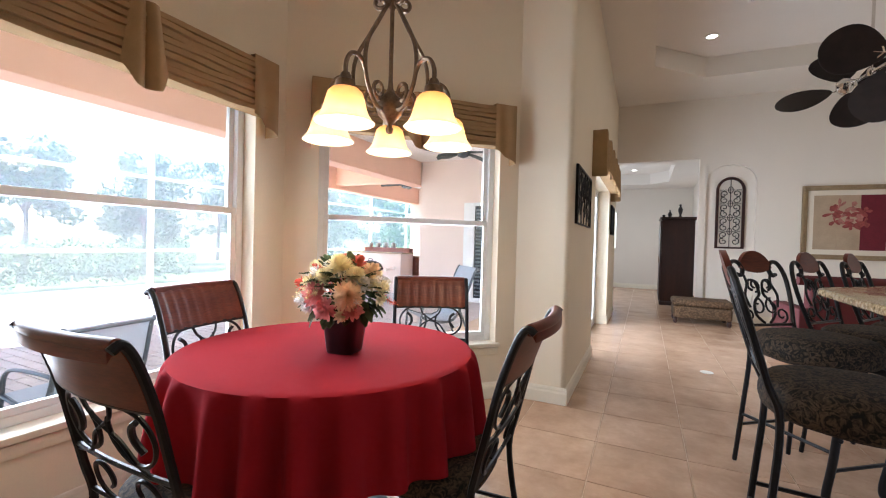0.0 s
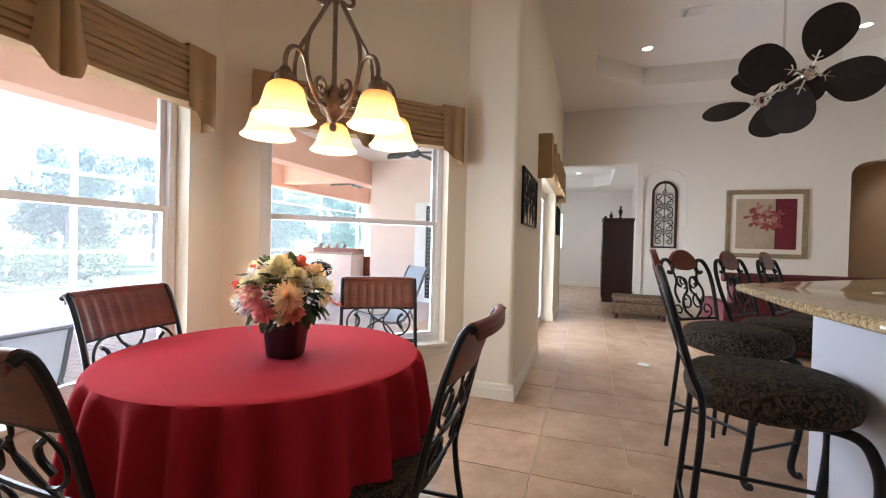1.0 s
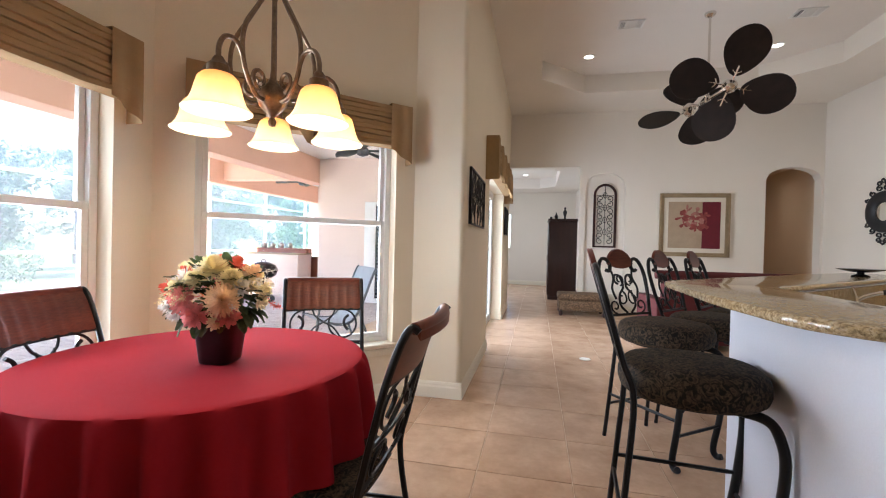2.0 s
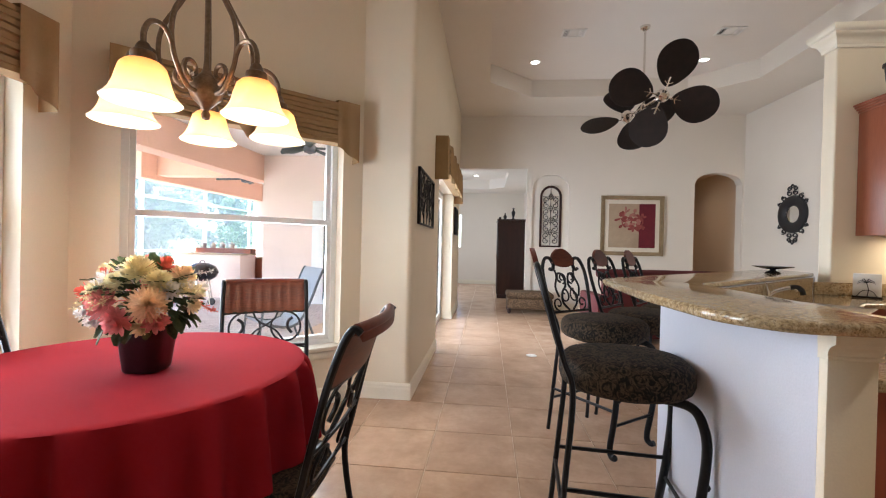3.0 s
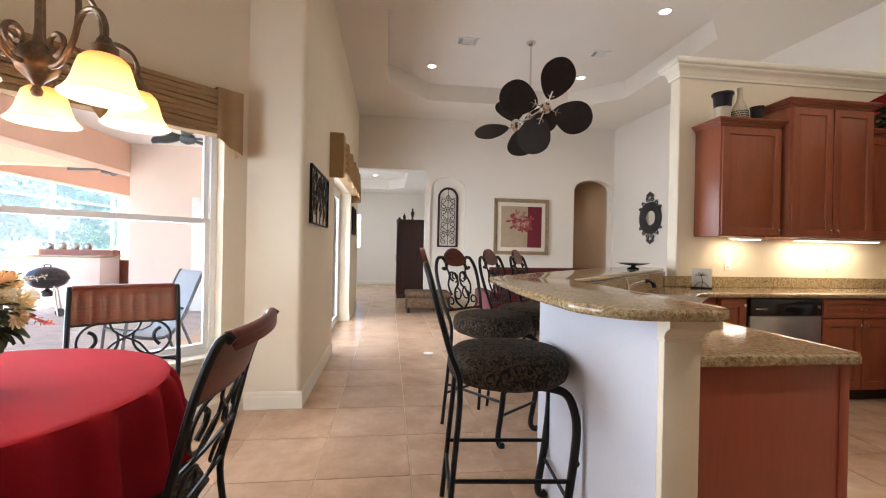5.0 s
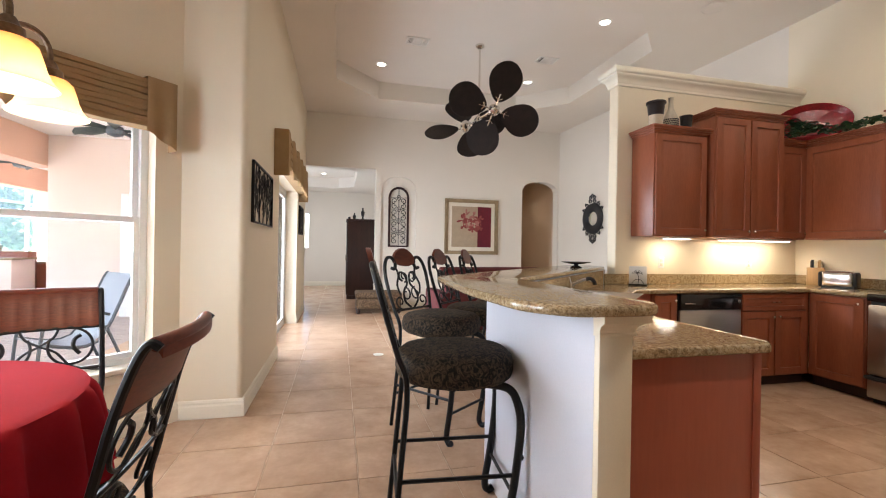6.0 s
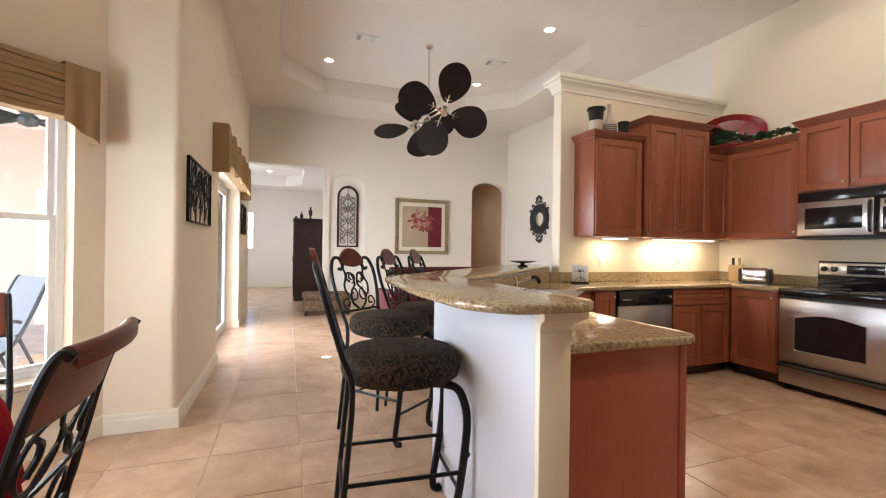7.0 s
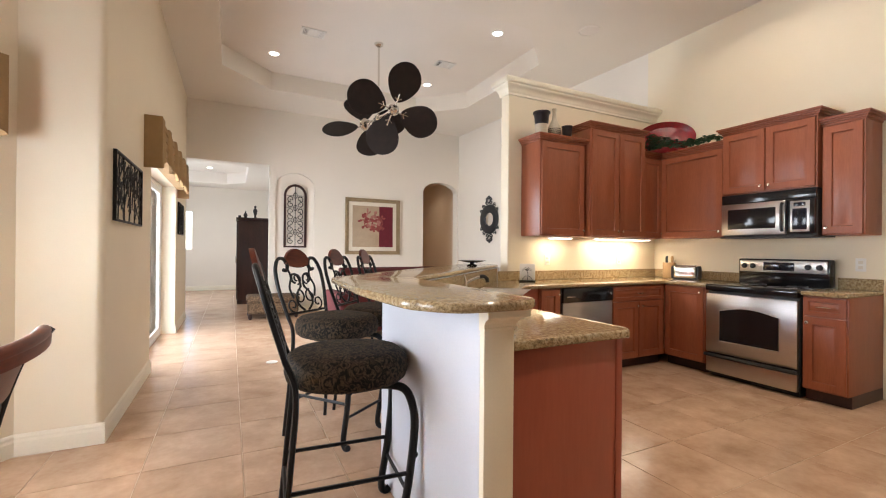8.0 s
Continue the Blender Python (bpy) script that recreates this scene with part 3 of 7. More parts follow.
def thin_cloth(m, share):
    """Lets light through a thin petal or leaf."""
    t = m.node_tree
    b, out = t.nodes["Principled BSDF"], t.nodes["Material Output"]
    tl, mix = t.nodes.new("ShaderNodeBsdfTranslucent"), t.nodes.new("ShaderNodeMixShader")
    t.links.new(b.inputs["Base Color"].links[0].from_socket, tl.inputs["Color"])
    mix.inputs[0].default_value = share
    t.links.new(b.outputs[0], mix.inputs[1])
    t.links.new(tl.outputs[0], mix.inputs[2])
    t.links.new(mix.outputs[0], out.inputs["Surface"])


for k in ("f_cream", "f_peach", "f_pink", "f_red", "f_white"):
    thin_cloth(M[k], 0.45)
thin_cloth(M["leaf"], 0.3)
M["ivy"] = mat("ivy_leaf", (0.02, 0.07, 0.025), 0.5, scale=20, grain=90, col2=(0.07, 0.17, 0.07))
M["plate_red"] = mat("red_glazed_plate", (0.27, 0.012, 0.018), 0.25, var=0.35, scale=26, grain=80, bump=0.5, bump_scale=60)
M["white_plastic"] = mat("white_plastic", (0.80, 0.78, 0.73), 0.4, var=0.03)
M["screen"] = mat("dark_display", (0.01, 0.012, 0.02), 0.15, var=0.1)
M["block_wood"] = mat("pale_wood_block", (0.46, 0.29, 0.13), 0.5, scale=3, grain=30, stretch=(5, 5, 0.5))
M["sling"] = mat("pale_sling_mesh", (0.40, 0.44, 0.50), 0.7, var=0.06, scale=6, grain=300)
M["alu"] = mat("dark_patio_metal", (0.10, 0.11, 0.12), 0.4, 0.4, var=0.15)
M["fan_grey"] = mat("weathered_fan_blade", (0.10, 0.12, 0.11), 0.6, var=0.3, scale=10)
M["bell_glass"] = None


def shade_glass():
    m = bpy.data.materials.new("amber_alabaster_glass")
    m.use_nodes = True
    n, l = m.node_tree.nodes, m.node_tree.links
    b = n["Principled BSDF"]
    co = n.new("ShaderNodeTexCoord")
    tex = n.new("ShaderNodeTexNoise")
    tex.inputs["Scale"].default_value, tex.inputs["Detail"].default_value = 14, 4
    l.new(co.outputs["Object"], tex.inputs["Vector"])
    sep = n.new("ShaderNodeSeparateXYZ")
    l.new(co.outputs["Object"], sep.inputs[0])
    rg = n.new("ShaderNodeMapRange")
    rg.inputs["From Min"].default_value, rg.inputs["From Max"].default_value = -0.15, 0.0
    l.new(sep.outputs["Z"], rg.inputs["Value"])
    mixv = n.new("ShaderNodeMath")
    mixv.operation = "MULTIPLY_ADD"
    mixv.inputs[1].default_value = 0.35
    l.new(tex.outputs["Fac"], mixv.inputs[0])
    l.new(rg.outputs[0], mixv.inputs[2])
    # paler towards the rim and emitting: the bulb's glow put into the colour
    r = n.new("ShaderNodeValToRGB")
    e = r.color_ramp.elements
    e[0].position, e[0].color = 0.15, (1.0, 0.90, 0.66, 1)
    e[1].position, e[1].color = 1.0, (0.84, 0.50, 0.20, 1)
    l.new(mixv.outputs[0], r.inputs[0])
    l.new(r.outputs["Color"], b.inputs["Base Color"])
    l.new(r.outputs["Color"], b.inputs["Emission Color"])
    b.inputs["Emission Strength"].default_value = 0.10
    b.inputs["Roughness"].default_value = 0.35
    thin_cloth(m, 0.4)
    return m


M["bell_glass"] = shade_glass()
# ---- breakfast nook ----
TX, TY, TR, TZ = -1.19, 1.455, 0.60, 0.78
table = thing("round_table", pose(TX, TY, 0), "round pedestal breakfast table under a red cloth", "table")
bm = bmesh.new()
lathe(bm, [(0.0, 0.735), (TR - 0.02, 0.735), (TR - 0.012, 0.742), (TR - 0.012, 0.765), (TR - 0.02, 0.772), (0.0, 0.772)], 48)
part("tabletop", bm, M["back_wood"], table)
bm = bmesh.new()
lathe(bm, [(0.0, 0.0), (0.30, 0.0), (0.30, 0.02), (0.10, 0.06), (0.055, 0.12), (0.055, 0.62), (0.12, 0.70), (0.2, 0.734), (0.0, 0.734)], 32)
part("pedestal", bm, M["iron"], table)

# the cloth falls in deep folds, lower between them
bm = bmesh.new()
NA = 288
prof = []
rows = []
FOLDS = 25
rng = random.Random(4)
ph = [rng.uniform(-0.25, 0.25) for _ in range(FOLDS)]
amp = [rng.uniform(0.55, 1.2) for _ in range(FOLDS)]


def fold(a):
    k = a / (2 * math.pi) * FOLDS
    i = int(k) % FOLDS
    j = (i + 1) % FOLDS
    f = k - int(k)
    s = f * f * (3 - 2 * f)
    w = amp[i] * (1 - s) + amp[j] * s
    p = ph[i] * (1 - s) + ph[j] * s
    c = math.cos(2 * math.pi * (k + p))
    return w * math.copysign(abs(c) ** 0.75, c)


DROP = [0.0, 0.004, 0.012, 0.03, 0.06, 0.10, 0.15, 0.20, 0.26, 0.305]
radii = [0.0, 0.2, 0.4, 0.52, TR - 0.035, TR - 0.012]
for r in radii:
    rows.append([bm.verts.new((r * math.cos(2 * math.pi * i / NA), r * math.sin(2 * math.pi * i / NA), TZ + 0.0015 * (r / 0.6) * math.sin(9 * r + 3 * math.cos(2 * math.pi * i / NA)))) for i in range(NA)])
for q, dz in enumerate(DROP):
    t = dz / 0.305
    row = []
    for i in range(NA):
        a = 2 * math.pi * i / NA
        w = fold(a)
        r = TR + 0.008 * (1 - math.exp(-dz * 60)) + t * 0.022 + (t ** 0.42) * 0.050 * w
        # a round cloth: the hem dips where it hangs straight
        z = TZ - 0.008 - dz * (1 - 0.04 * w) if dz else TZ - 0.003
        row.append(bm.verts.new((r * math.cos(a), r * math.sin(a), z)))
    rows.append(row)
for a, b in zip(rows, rows[1:]):
    for i in range(NA):
        j = (i + 1) % NA
        if a is rows[0]:
            bm.faces.new((a[i], b[i], b[j]))
        else:
            bm.faces.new((a[i], b[i], b[j], a[j]))
bmesh.ops.remove_doubles(bm, verts=rows[0], dist=0.001)
cloth = finish("tablecloth", bm, M["cloth"], smooth=True)
for p in cloth.data.polygons:
    p.use_smooth = True
cloth.location = (TX, TY, 0)
tagged(cloth, "deep red round tablecloth hanging in soft folds", "tablecloth")


def stitch_seat(rx, ry, z0, h, power=2.6, n=40, taper=0.0):
    """A plump cushion on a rounded outline."""
    bm = bmesh.new()
    rows = []
    for k, (s, z) in enumerate(((0.0, 0.0), (0.9, 0.0), (0.97, 0.12), (1.0, 0.32), (1.0, 0.55), (0.965, 0.76), (0.88, 0.9), (0.7, 0.975), (0.4, 1.0), (0.0, 1.0))):
        row = []
        for i in range(n):
            a = 2 * math.pi * i / n
            c, d = math.cos(a), math.sin(a)
            k = (abs(c) ** power + abs(d) ** power) ** (-1 / power)
            x, y = rx * s * k * c, ry * s * k * d
            x *= 1 + taper * (y / ry)
            row.append(bm.verts.new((x, y, z0 + h * z)))
        rows.append(row)
    for a, b in zip(rows, rows[1:]):
        for i in range(n):
            j = (i + 1) % n
            bm.faces.new((a[i], a[j], b[j], b[i]))
    bmesh.ops.remove_doubles(bm, verts=bm.verts, dist=0.0005)
    return bm


def back_point(u, z):
    """The leaning, slightly curved plane of the dining chair's back: u across, z up."""
    t = (z - 0.45) / 0.55
    y = -0.02 - 0.13 * t - 0.03 * max(0, t - 0.6) ** 2 * 6 - 0.03 * (1 - (u / 0.235) ** 2) * min(1, t * 1.3)
    return Vector((u, y, z))


def dining_chair():
    c = thing("dining_chair", Matrix(), "black iron dining chair with a stained wood back and tapestry seat", "chair", "chairs round the breakfast table")
    part("seat", stitch_seat(0.262, 0.225, 0.392, 0.075, 2.8, taper=0.04), M["seat"], c, "dark tapestry seat cushion")
    for v in c.children[-1].data.vertices:
        v.co.y += 0.21
    bm = bmesh.new()
    tube(bm, [(-0.21, 0.02, 0.384), (0.21, 0.02, 0.384), (0.215, 0.40, 0.384), (-0.215, 0.40, 0.384)], 0.011, 8, closed=True)
    part("seat_frame", bm, M["iron"], c)
    # stiles run on into the back legs
    for s in (-1, 1):
        bm = bmesh.new()
        line = [(s * 0.225, -0.10, 0.0), (s * 0.225, -0.05, 0.2), (s * 0.225, -0.02, 0.42)] + [tuple(back_point(s * 0.235, z)) for z in (0.55, 0.68, 0.8, 0.9, 0.965)] + [tuple(back_point(s * 0.235, 0.985) + Vector((0, -0.014, 0.008))), tuple(back_point(s * 0.235, 0.985) + Vector((0, -0.036, -0.004)))]
        tube(bm, smooth_line(line, 4), 0.0125, 8)
        part("stile", bm, M["iron"], c)
        bm = bmesh.new()
        tube(bm, smooth_line([(s * 0.20, 0.36, 0.39), (s * 0.215, 0.395, 0.36), (s * 0.21, 0.39, 0.2), (s * 0.225, 0.41, 0.0)], 4), 0.0125, 8)
        part("leg", bm, M["iron"], c)
    # curved wooden back panel with a rolled top
    bm = bmesh.new()
    nu, grid = 24, []
    zs = [0.815, 0.83, 0.86, 0.90, 0.94, 0.965, 0.985, 1.0, 1.004, 0.995, 0.978]
    back = [0, 0, 0, 0, 0, 0.002, 0.006, 0.014, 0.023, 0.031, 0.033]
    for side in (0, 1):
        for k, z in enumerate(zs):
            row = []
            for i in range(nu + 1):
                u = -0.226 + 0.452 * i / nu
                p = back_point(u, min(z, 0.985))
                p.z = z
                p.y -= back[k]
                g = -0.005 if i % 3 == 0 else 0.0
                if side == 0:
                    p.y += 0.009 + g * (1 if k < 7 else 0)
                else:
                    p.y -= 0.009 - (0.004 if k > 7 else 0)
                    if k > 6:
                        p.z -= 0.012 * (k - 6) / 2
                row.append(bm.verts.new(p))
            grid.append(row)
    K = len(zs)
    for side in (0, 1):
        for k in range(K - 1):
            a, b = grid[side * K + k], grid[side * K + k + 1]
            for i in range(nu):
                f = (a[i], a[i + 1], b[i + 1], b[i])
                bm.faces.new(f if side else f[::-1])
    for k in (0, K - 1):
        a, b = grid[k], grid[K + k]
        for i in range(nu):
            bm.faces.new((a[i], a[i + 1], b[i + 1], b[i]))
    for k in range(K - 1):
        for i in (0, nu):
            bm.faces.new((grid[k][i], grid[k + 1][i], grid[K + k + 1][i], grid[K + k][i]))
    part("back_panel", bm, M["back_wood"], c, "curved stained wood back panel with grooves")
    # round rolled rail along the top of the panel
    bm = bmesh.new()
    tube(bm, [back_point(-0.224 + 0.448 * i / 16, 0.985) + Vector((0, -0.016, 0.004)) for i in range(17)], 0.019, 12)
    part("top_roll", bm, M["back_wood"], c, "rounded stained wood top rail")
    # scrolls under the panel
    for s in (-1, 1):
        bm = bmesh.new()
        pts = spiral(s * 0.115, 0.725, 0.085, 0.085, 90, 90 - s * 300, 30)
        tube(bm, [back_point(u, z) for u, z in pts], 0.0065, 6)
        part("scroll", bm, M["iron"], c)
        bm = bmesh.new()
        pts = smooth_line([(s * 0.225, 0.60, 0), (s * 0.12, 0.63, 0), (s * 0.06, 0.70, 0), (s * 0.0, 0.735, 0), (s * -0.05, 0.77, 0), (s * -0.07, 0.815, 0)], 5)
        tube(bm, [back_point(p.x, p.y) for p in pts], 0.006, 6)
        pts = smooth_line([(s * 0.15, 0.685, 0), (s * 0.125, 0.72, 0), (s * 0.13, 0.755, 0), (s * 0.155, 0.775, 0)], 4)
        tube(bm, [back_point(p.x, p.y) for p in pts], 0.009, 6)
        part("curl", bm, M["iron"], c)
        bm = bmesh.new()
        pts = spiral(s * 0.10, 0.54, 0.07, 0.03, -90, -90 + s * 330, 26)
        tube(bm, [back_point(u, z) for u, z in pts], 0.0065, 6)
        part("scroll", bm, M["iron"], c)
    for z in (0.812, 0.615, 0.465):
        bm = bmesh.new()
        tube(bm, [back_point(-0.23 + 0.46 * i / 10, z) for i in range(11)], 0.008, 6)
        part("rail", bm, M["iron"], c)
    for s in (-1, 1):
        bm = bmesh.new()
        tube(bm, [(s * 0.225, -0.05, 0.2), (s * 0.21, 0.39, 0.2)], 0.008, 6)
        part("stretcher", bm, M["iron"], c)
    return c


def chair_pose(bx, by, face):
    """Puts the middle of the back's top edge over (bx, by); face: degrees to the left of north."""
    a = radians(face)
    fx, fy = -math.sin(a), math.cos(a)
    return pose(bx + fx * 0.205, by + fy * 0.205, 0, 0, 0, face)


chair = dining_chair()
chair.matrix_world = chair_pose(-0.272, 1.465, 91)
copy_thing(chair, chair_pose(-1.264, 0.537, -1))
copy_thing(chair, chair_pose(-1.975, 1.365, -82))
copy_thing(chair, chair_pose(-1.285, 2.575, 209))

# ---- flowers on the table ----
fl = thing("flower_arrangement", pose(-1.09, 1.415, TZ + 0.002), "silk flower arrangement in a dark square pot", "flowers")
bm = bmesh.new()
rings = []
for s, z in ((0.056, 0.0), (0.060, 0.006), (0.077, 0.155), (0.083, 0.158), (0.085, 0.176), (0.079, 0.179), (0.075, 0.16), (0.0, 0.158)):
    row = []
    for i in range(28):
        a = 2 * math.pi * i / 28
        c, d = math.cos(a), math.sin(a)
        k = (abs(c) ** 5 + abs(d) ** 5) ** (-1 / 5)
        row.append(bm.verts.new((s * k * c, s * k * d, z)))
    rings.append(row)
for a, b in zip(rings, rings[1:]):
    for i in range(28):
        bm.faces.new((a[i], a[(i + 1) % 28], b[(i + 1) % 28], b[i]))
bm.faces.new(rings[0][::-1])
bmesh.ops.remove_doubles(bm, verts=rings[-1], dist=0.001)
bmesh.ops.transform(bm, matrix=pose(0, 0, 0, 0, 0, 10), verts=bm.verts)
part("pot", bm, M["pot_black"], fl)


def petal(bm, base, way, up, length, width, curl):
    """One cupped petal."""
    side = way.cross(up).normalized()
    up = side.cross(way).normalized()
    rows = []
    for t, w in ((0.0, 0.25), (0.4, 0.85), (0.75, 1.0), (1.0, 0.35)):
        p = base + way * (length * t) + up * (curl * length * t * t)
        rows.append([bm.verts.new(p - side * (width * w / 2) + up * 0.15 * width), bm.verts.new(p), bm.verts.new(p + side * (width * w / 2) + up * 0.15 * width)])
    for a, b in zip(rows, rows[1:]):
        for i in range(2):
            bm.faces.new((a[i], a[i + 1], b[i + 1], b[i]))


def bloom(bm, at, out, size, n, layers, rnd):
    """A many-petalled flower facing outwards."""
    out = out.normalized()
    ref = Vector((0, 0, 1)) if abs(out.z) < 0.9 else Vector((1, 0, 0))
    a = out.cross(ref).normalized()
    b = out.cross(a)
    for k in range(layers):
        lift = radians(-6 + 66 * k / max(1, layers - 1)) if layers > 1 else radians(25)
        m = max(4, int(n * (1 - 0.45 * k / layers)))
        for i in range(m):
            q = 2 * math.pi * (i + 0.5 * (k % 2)) / m + rnd.uniform(-0.12, 0.12)
            flat = a * math.cos(q) + b * math.sin(q)
            way = flat * math.cos(lift) + out * math.sin(lift)
            petal(bm, at + out * (0.004 * k), way, out, size * (1 - 0.4 * k / layers) * rnd.uniform(0.9, 1.1), size * min(0.34, 4.6 / n), rnd.uniform(0.1, 0.35))


rnd = random.Random(11)
mid = Vector((-0.008, 0, 0.243))
SPOTS = [("f_peach", 4, 2, 0.060, 26, 7), ("f_cream", -12, 55, 0.056, 24, 7), ("f_cream", 16, 34, 0.046, 22, 6), ("f_cream", 44, 22, 0.036, 8, 3), ("f_cream", 58, -8, 0.034, 8, 3), ("f_cream", -34, 34, 0.040, 10, 4), ("f_white", -46, 56, 0.026, 8, 3), ("f_white", -66, 28, 0.026, 8, 3), ("f_white", -60, -22, 0.034, 14, 4), ("f_cream", -4, -36, 0.034, 8, 3), ("f_cream", 76, 34, 0.030, 8, 3), ("f_pink", -42, 2, 0.052, 9, 4), ("f_pink", -28, -22, 0.05, 9, 4), ("f_pink", 12, -24, 0.045, 9, 4),
         ("f_red", -88, 14, 0.04, 8, 4), ("f_red", 55, 66, 0.042, 9, 4), ("f_red", 5, 84, 0.036, 8, 3), ("f_red", -72, 46, 0.03, 7, 3), ("f_cream", 62, 10, 0.045, 7, 3), ("f_white", 84, 16, 0.042, 9, 3), ("f_white", 26, 22, 0.04, 9, 3), ("f_white", -78, -12, 0.038, 12, 4), ("f_white", -58, 38, 0.034, 7, 3), ("f_cream", -56, 20, 0.042, 7, 3), ("f_peach", 58, 42, 0.045, 14, 5),
         ("f_cream", 130, 30, 0.05, 14, 5), ("f_peach", 170, 40, 0.05, 14, 5), ("f_red", -140, 25, 0.045, 9, 4), ("f_white", 150, 10, 0.04, 9, 4), ("f_pink", -170, 8, 0.05, 9, 4), ("f_cream", -115, 45, 0.045, 12, 4)]
for colour, az, el, size, n, layers in SPOTS:
    # azimuth is to the right of the way towards the camera
    q = radians(az)
    to_cam, right = Vector((0.62, -0.785, 0)), Vector((0.785, 0.62, 0))
    out = (to_cam * math.cos(q) + right * math.sin(q)) * math.cos(radians(el)) + Vector((0, 0, math.sin(radians(el))))
    bm = bmesh.new()
    at = mid + Vector((out.x * 0.155, out.y * 0.155, out.z * 0.122))
    bloom(bm, at, out + Vector((0, 0, 0.15)), size * 1.02, int(n * 1.25), layers + 1, rnd)
    tube(bm, smooth_line([(0, 0, 0.13), tuple(mid * 0.6 + at * 0.4), tuple(at)], 3), 0.002, 5)
    part("flower", bm, M[colour], fl)
bm = bmesh.new()
for i in range(150):
    q, el = rnd.uniform(0, 2 * math.pi), radians(rnd.uniform(-42, 70))
    out = Vector((math.cos(q) * math.cos(el), math.sin(q) * math.cos(el), math.sin(el)))
    base = mid + Vector((out.x * 0.11, out.y * 0.11, out.z * 0.09))
    petal(bm, base, (out + Vector((rnd.uniform(-0.3, 0.3), rnd.uniform(-0.3, 0.3), rnd.uniform(-0.4, 0.2)))).normalized(), Vector((0, 0, 1)), rnd.uniform(0.06, 0.095), rnd.uniform(0.03, 0.045), -0.25)
part("foliage", bm, M["leaf"], fl)
for i in range(9):
    q = radians(rnd.uniform(-110, 110) if i > 1 else (88 + 10 * i))
    el = rnd.uniform(-10, 35) if i > 1 else -14
    to_cam, right = Vector((0.62, -0.785, 0)), Vector((0.785, 0.62, 0))
    out = (to_cam * math.cos(q) + right * math.sin(q)) * math.cos(radians(el)) + Vector((0, 0, math.sin(radians(el))))
    bm = bmesh.new()
    tip = mid + out * rnd.uniform(0.19, 0.225)
    line = smooth_line([(0, 0, 0.14), tuple(mid + out * 0.1 + Vector((0, 0, 0.02))), tuple(tip)], 4)
    tube(bm, line, 0.0015, 5)
    for k in range(6):
        bloom(bm, line[-1 - k % 4] + Vector((rnd.uniform(-0.012, 0.012), rnd.uniform(-0.012, 0.012), rnd.uniform(-0.01, 0.012))), out, 0.011, 5, 2, rnd)
    part("spray", bm, M["f_red" if i < 2 else ("f_white" if i % 2 else "f_cream")], fl)

# ---- chandelier over the table ----
CX, CY, CR, CB = -0.997, 1.567, 0.27, 1.667
ch = thing("chandelier", Matrix.Translation((CX, CY, CB)) @ Matrix.Scale(1.04, 4), "aged bronze chandelier with five lit amber glass bells", "chandelier")
DROPZ = (H - CB) / 1.04
bm = bmesh.new()
lathe(bm, [(0.0, -0.02), (0.012, -0.015), (0.016, 0.0), (0.01, 0.015), (0.02, 0.03), (0.05, 0.06), (0.06, 0.09), (0.05, 0.12), (0.02, 0.15), (0.012, 0.17), (0.009, 0.2), (0.009, 0.49), (0.02, 0.51), (0.032, 0.53), (0.02, 0.56), (0.008, 0.58), (0.008, DROPZ - 0.03), (0.06, DROPZ - 0.03), (0.065, DROPZ), (0.0, DROPZ)], 20, pose(0, 0, 0.05))
bmesh.ops.transform(bm, matrix=Matrix.Translation((0, 0, -0.05)), verts=[v for v in bm.verts if v.co.z > 1.5])
part("stem", bm, M["bronze"], ch)
axis0 = math.atan2(0.843, -0.537)
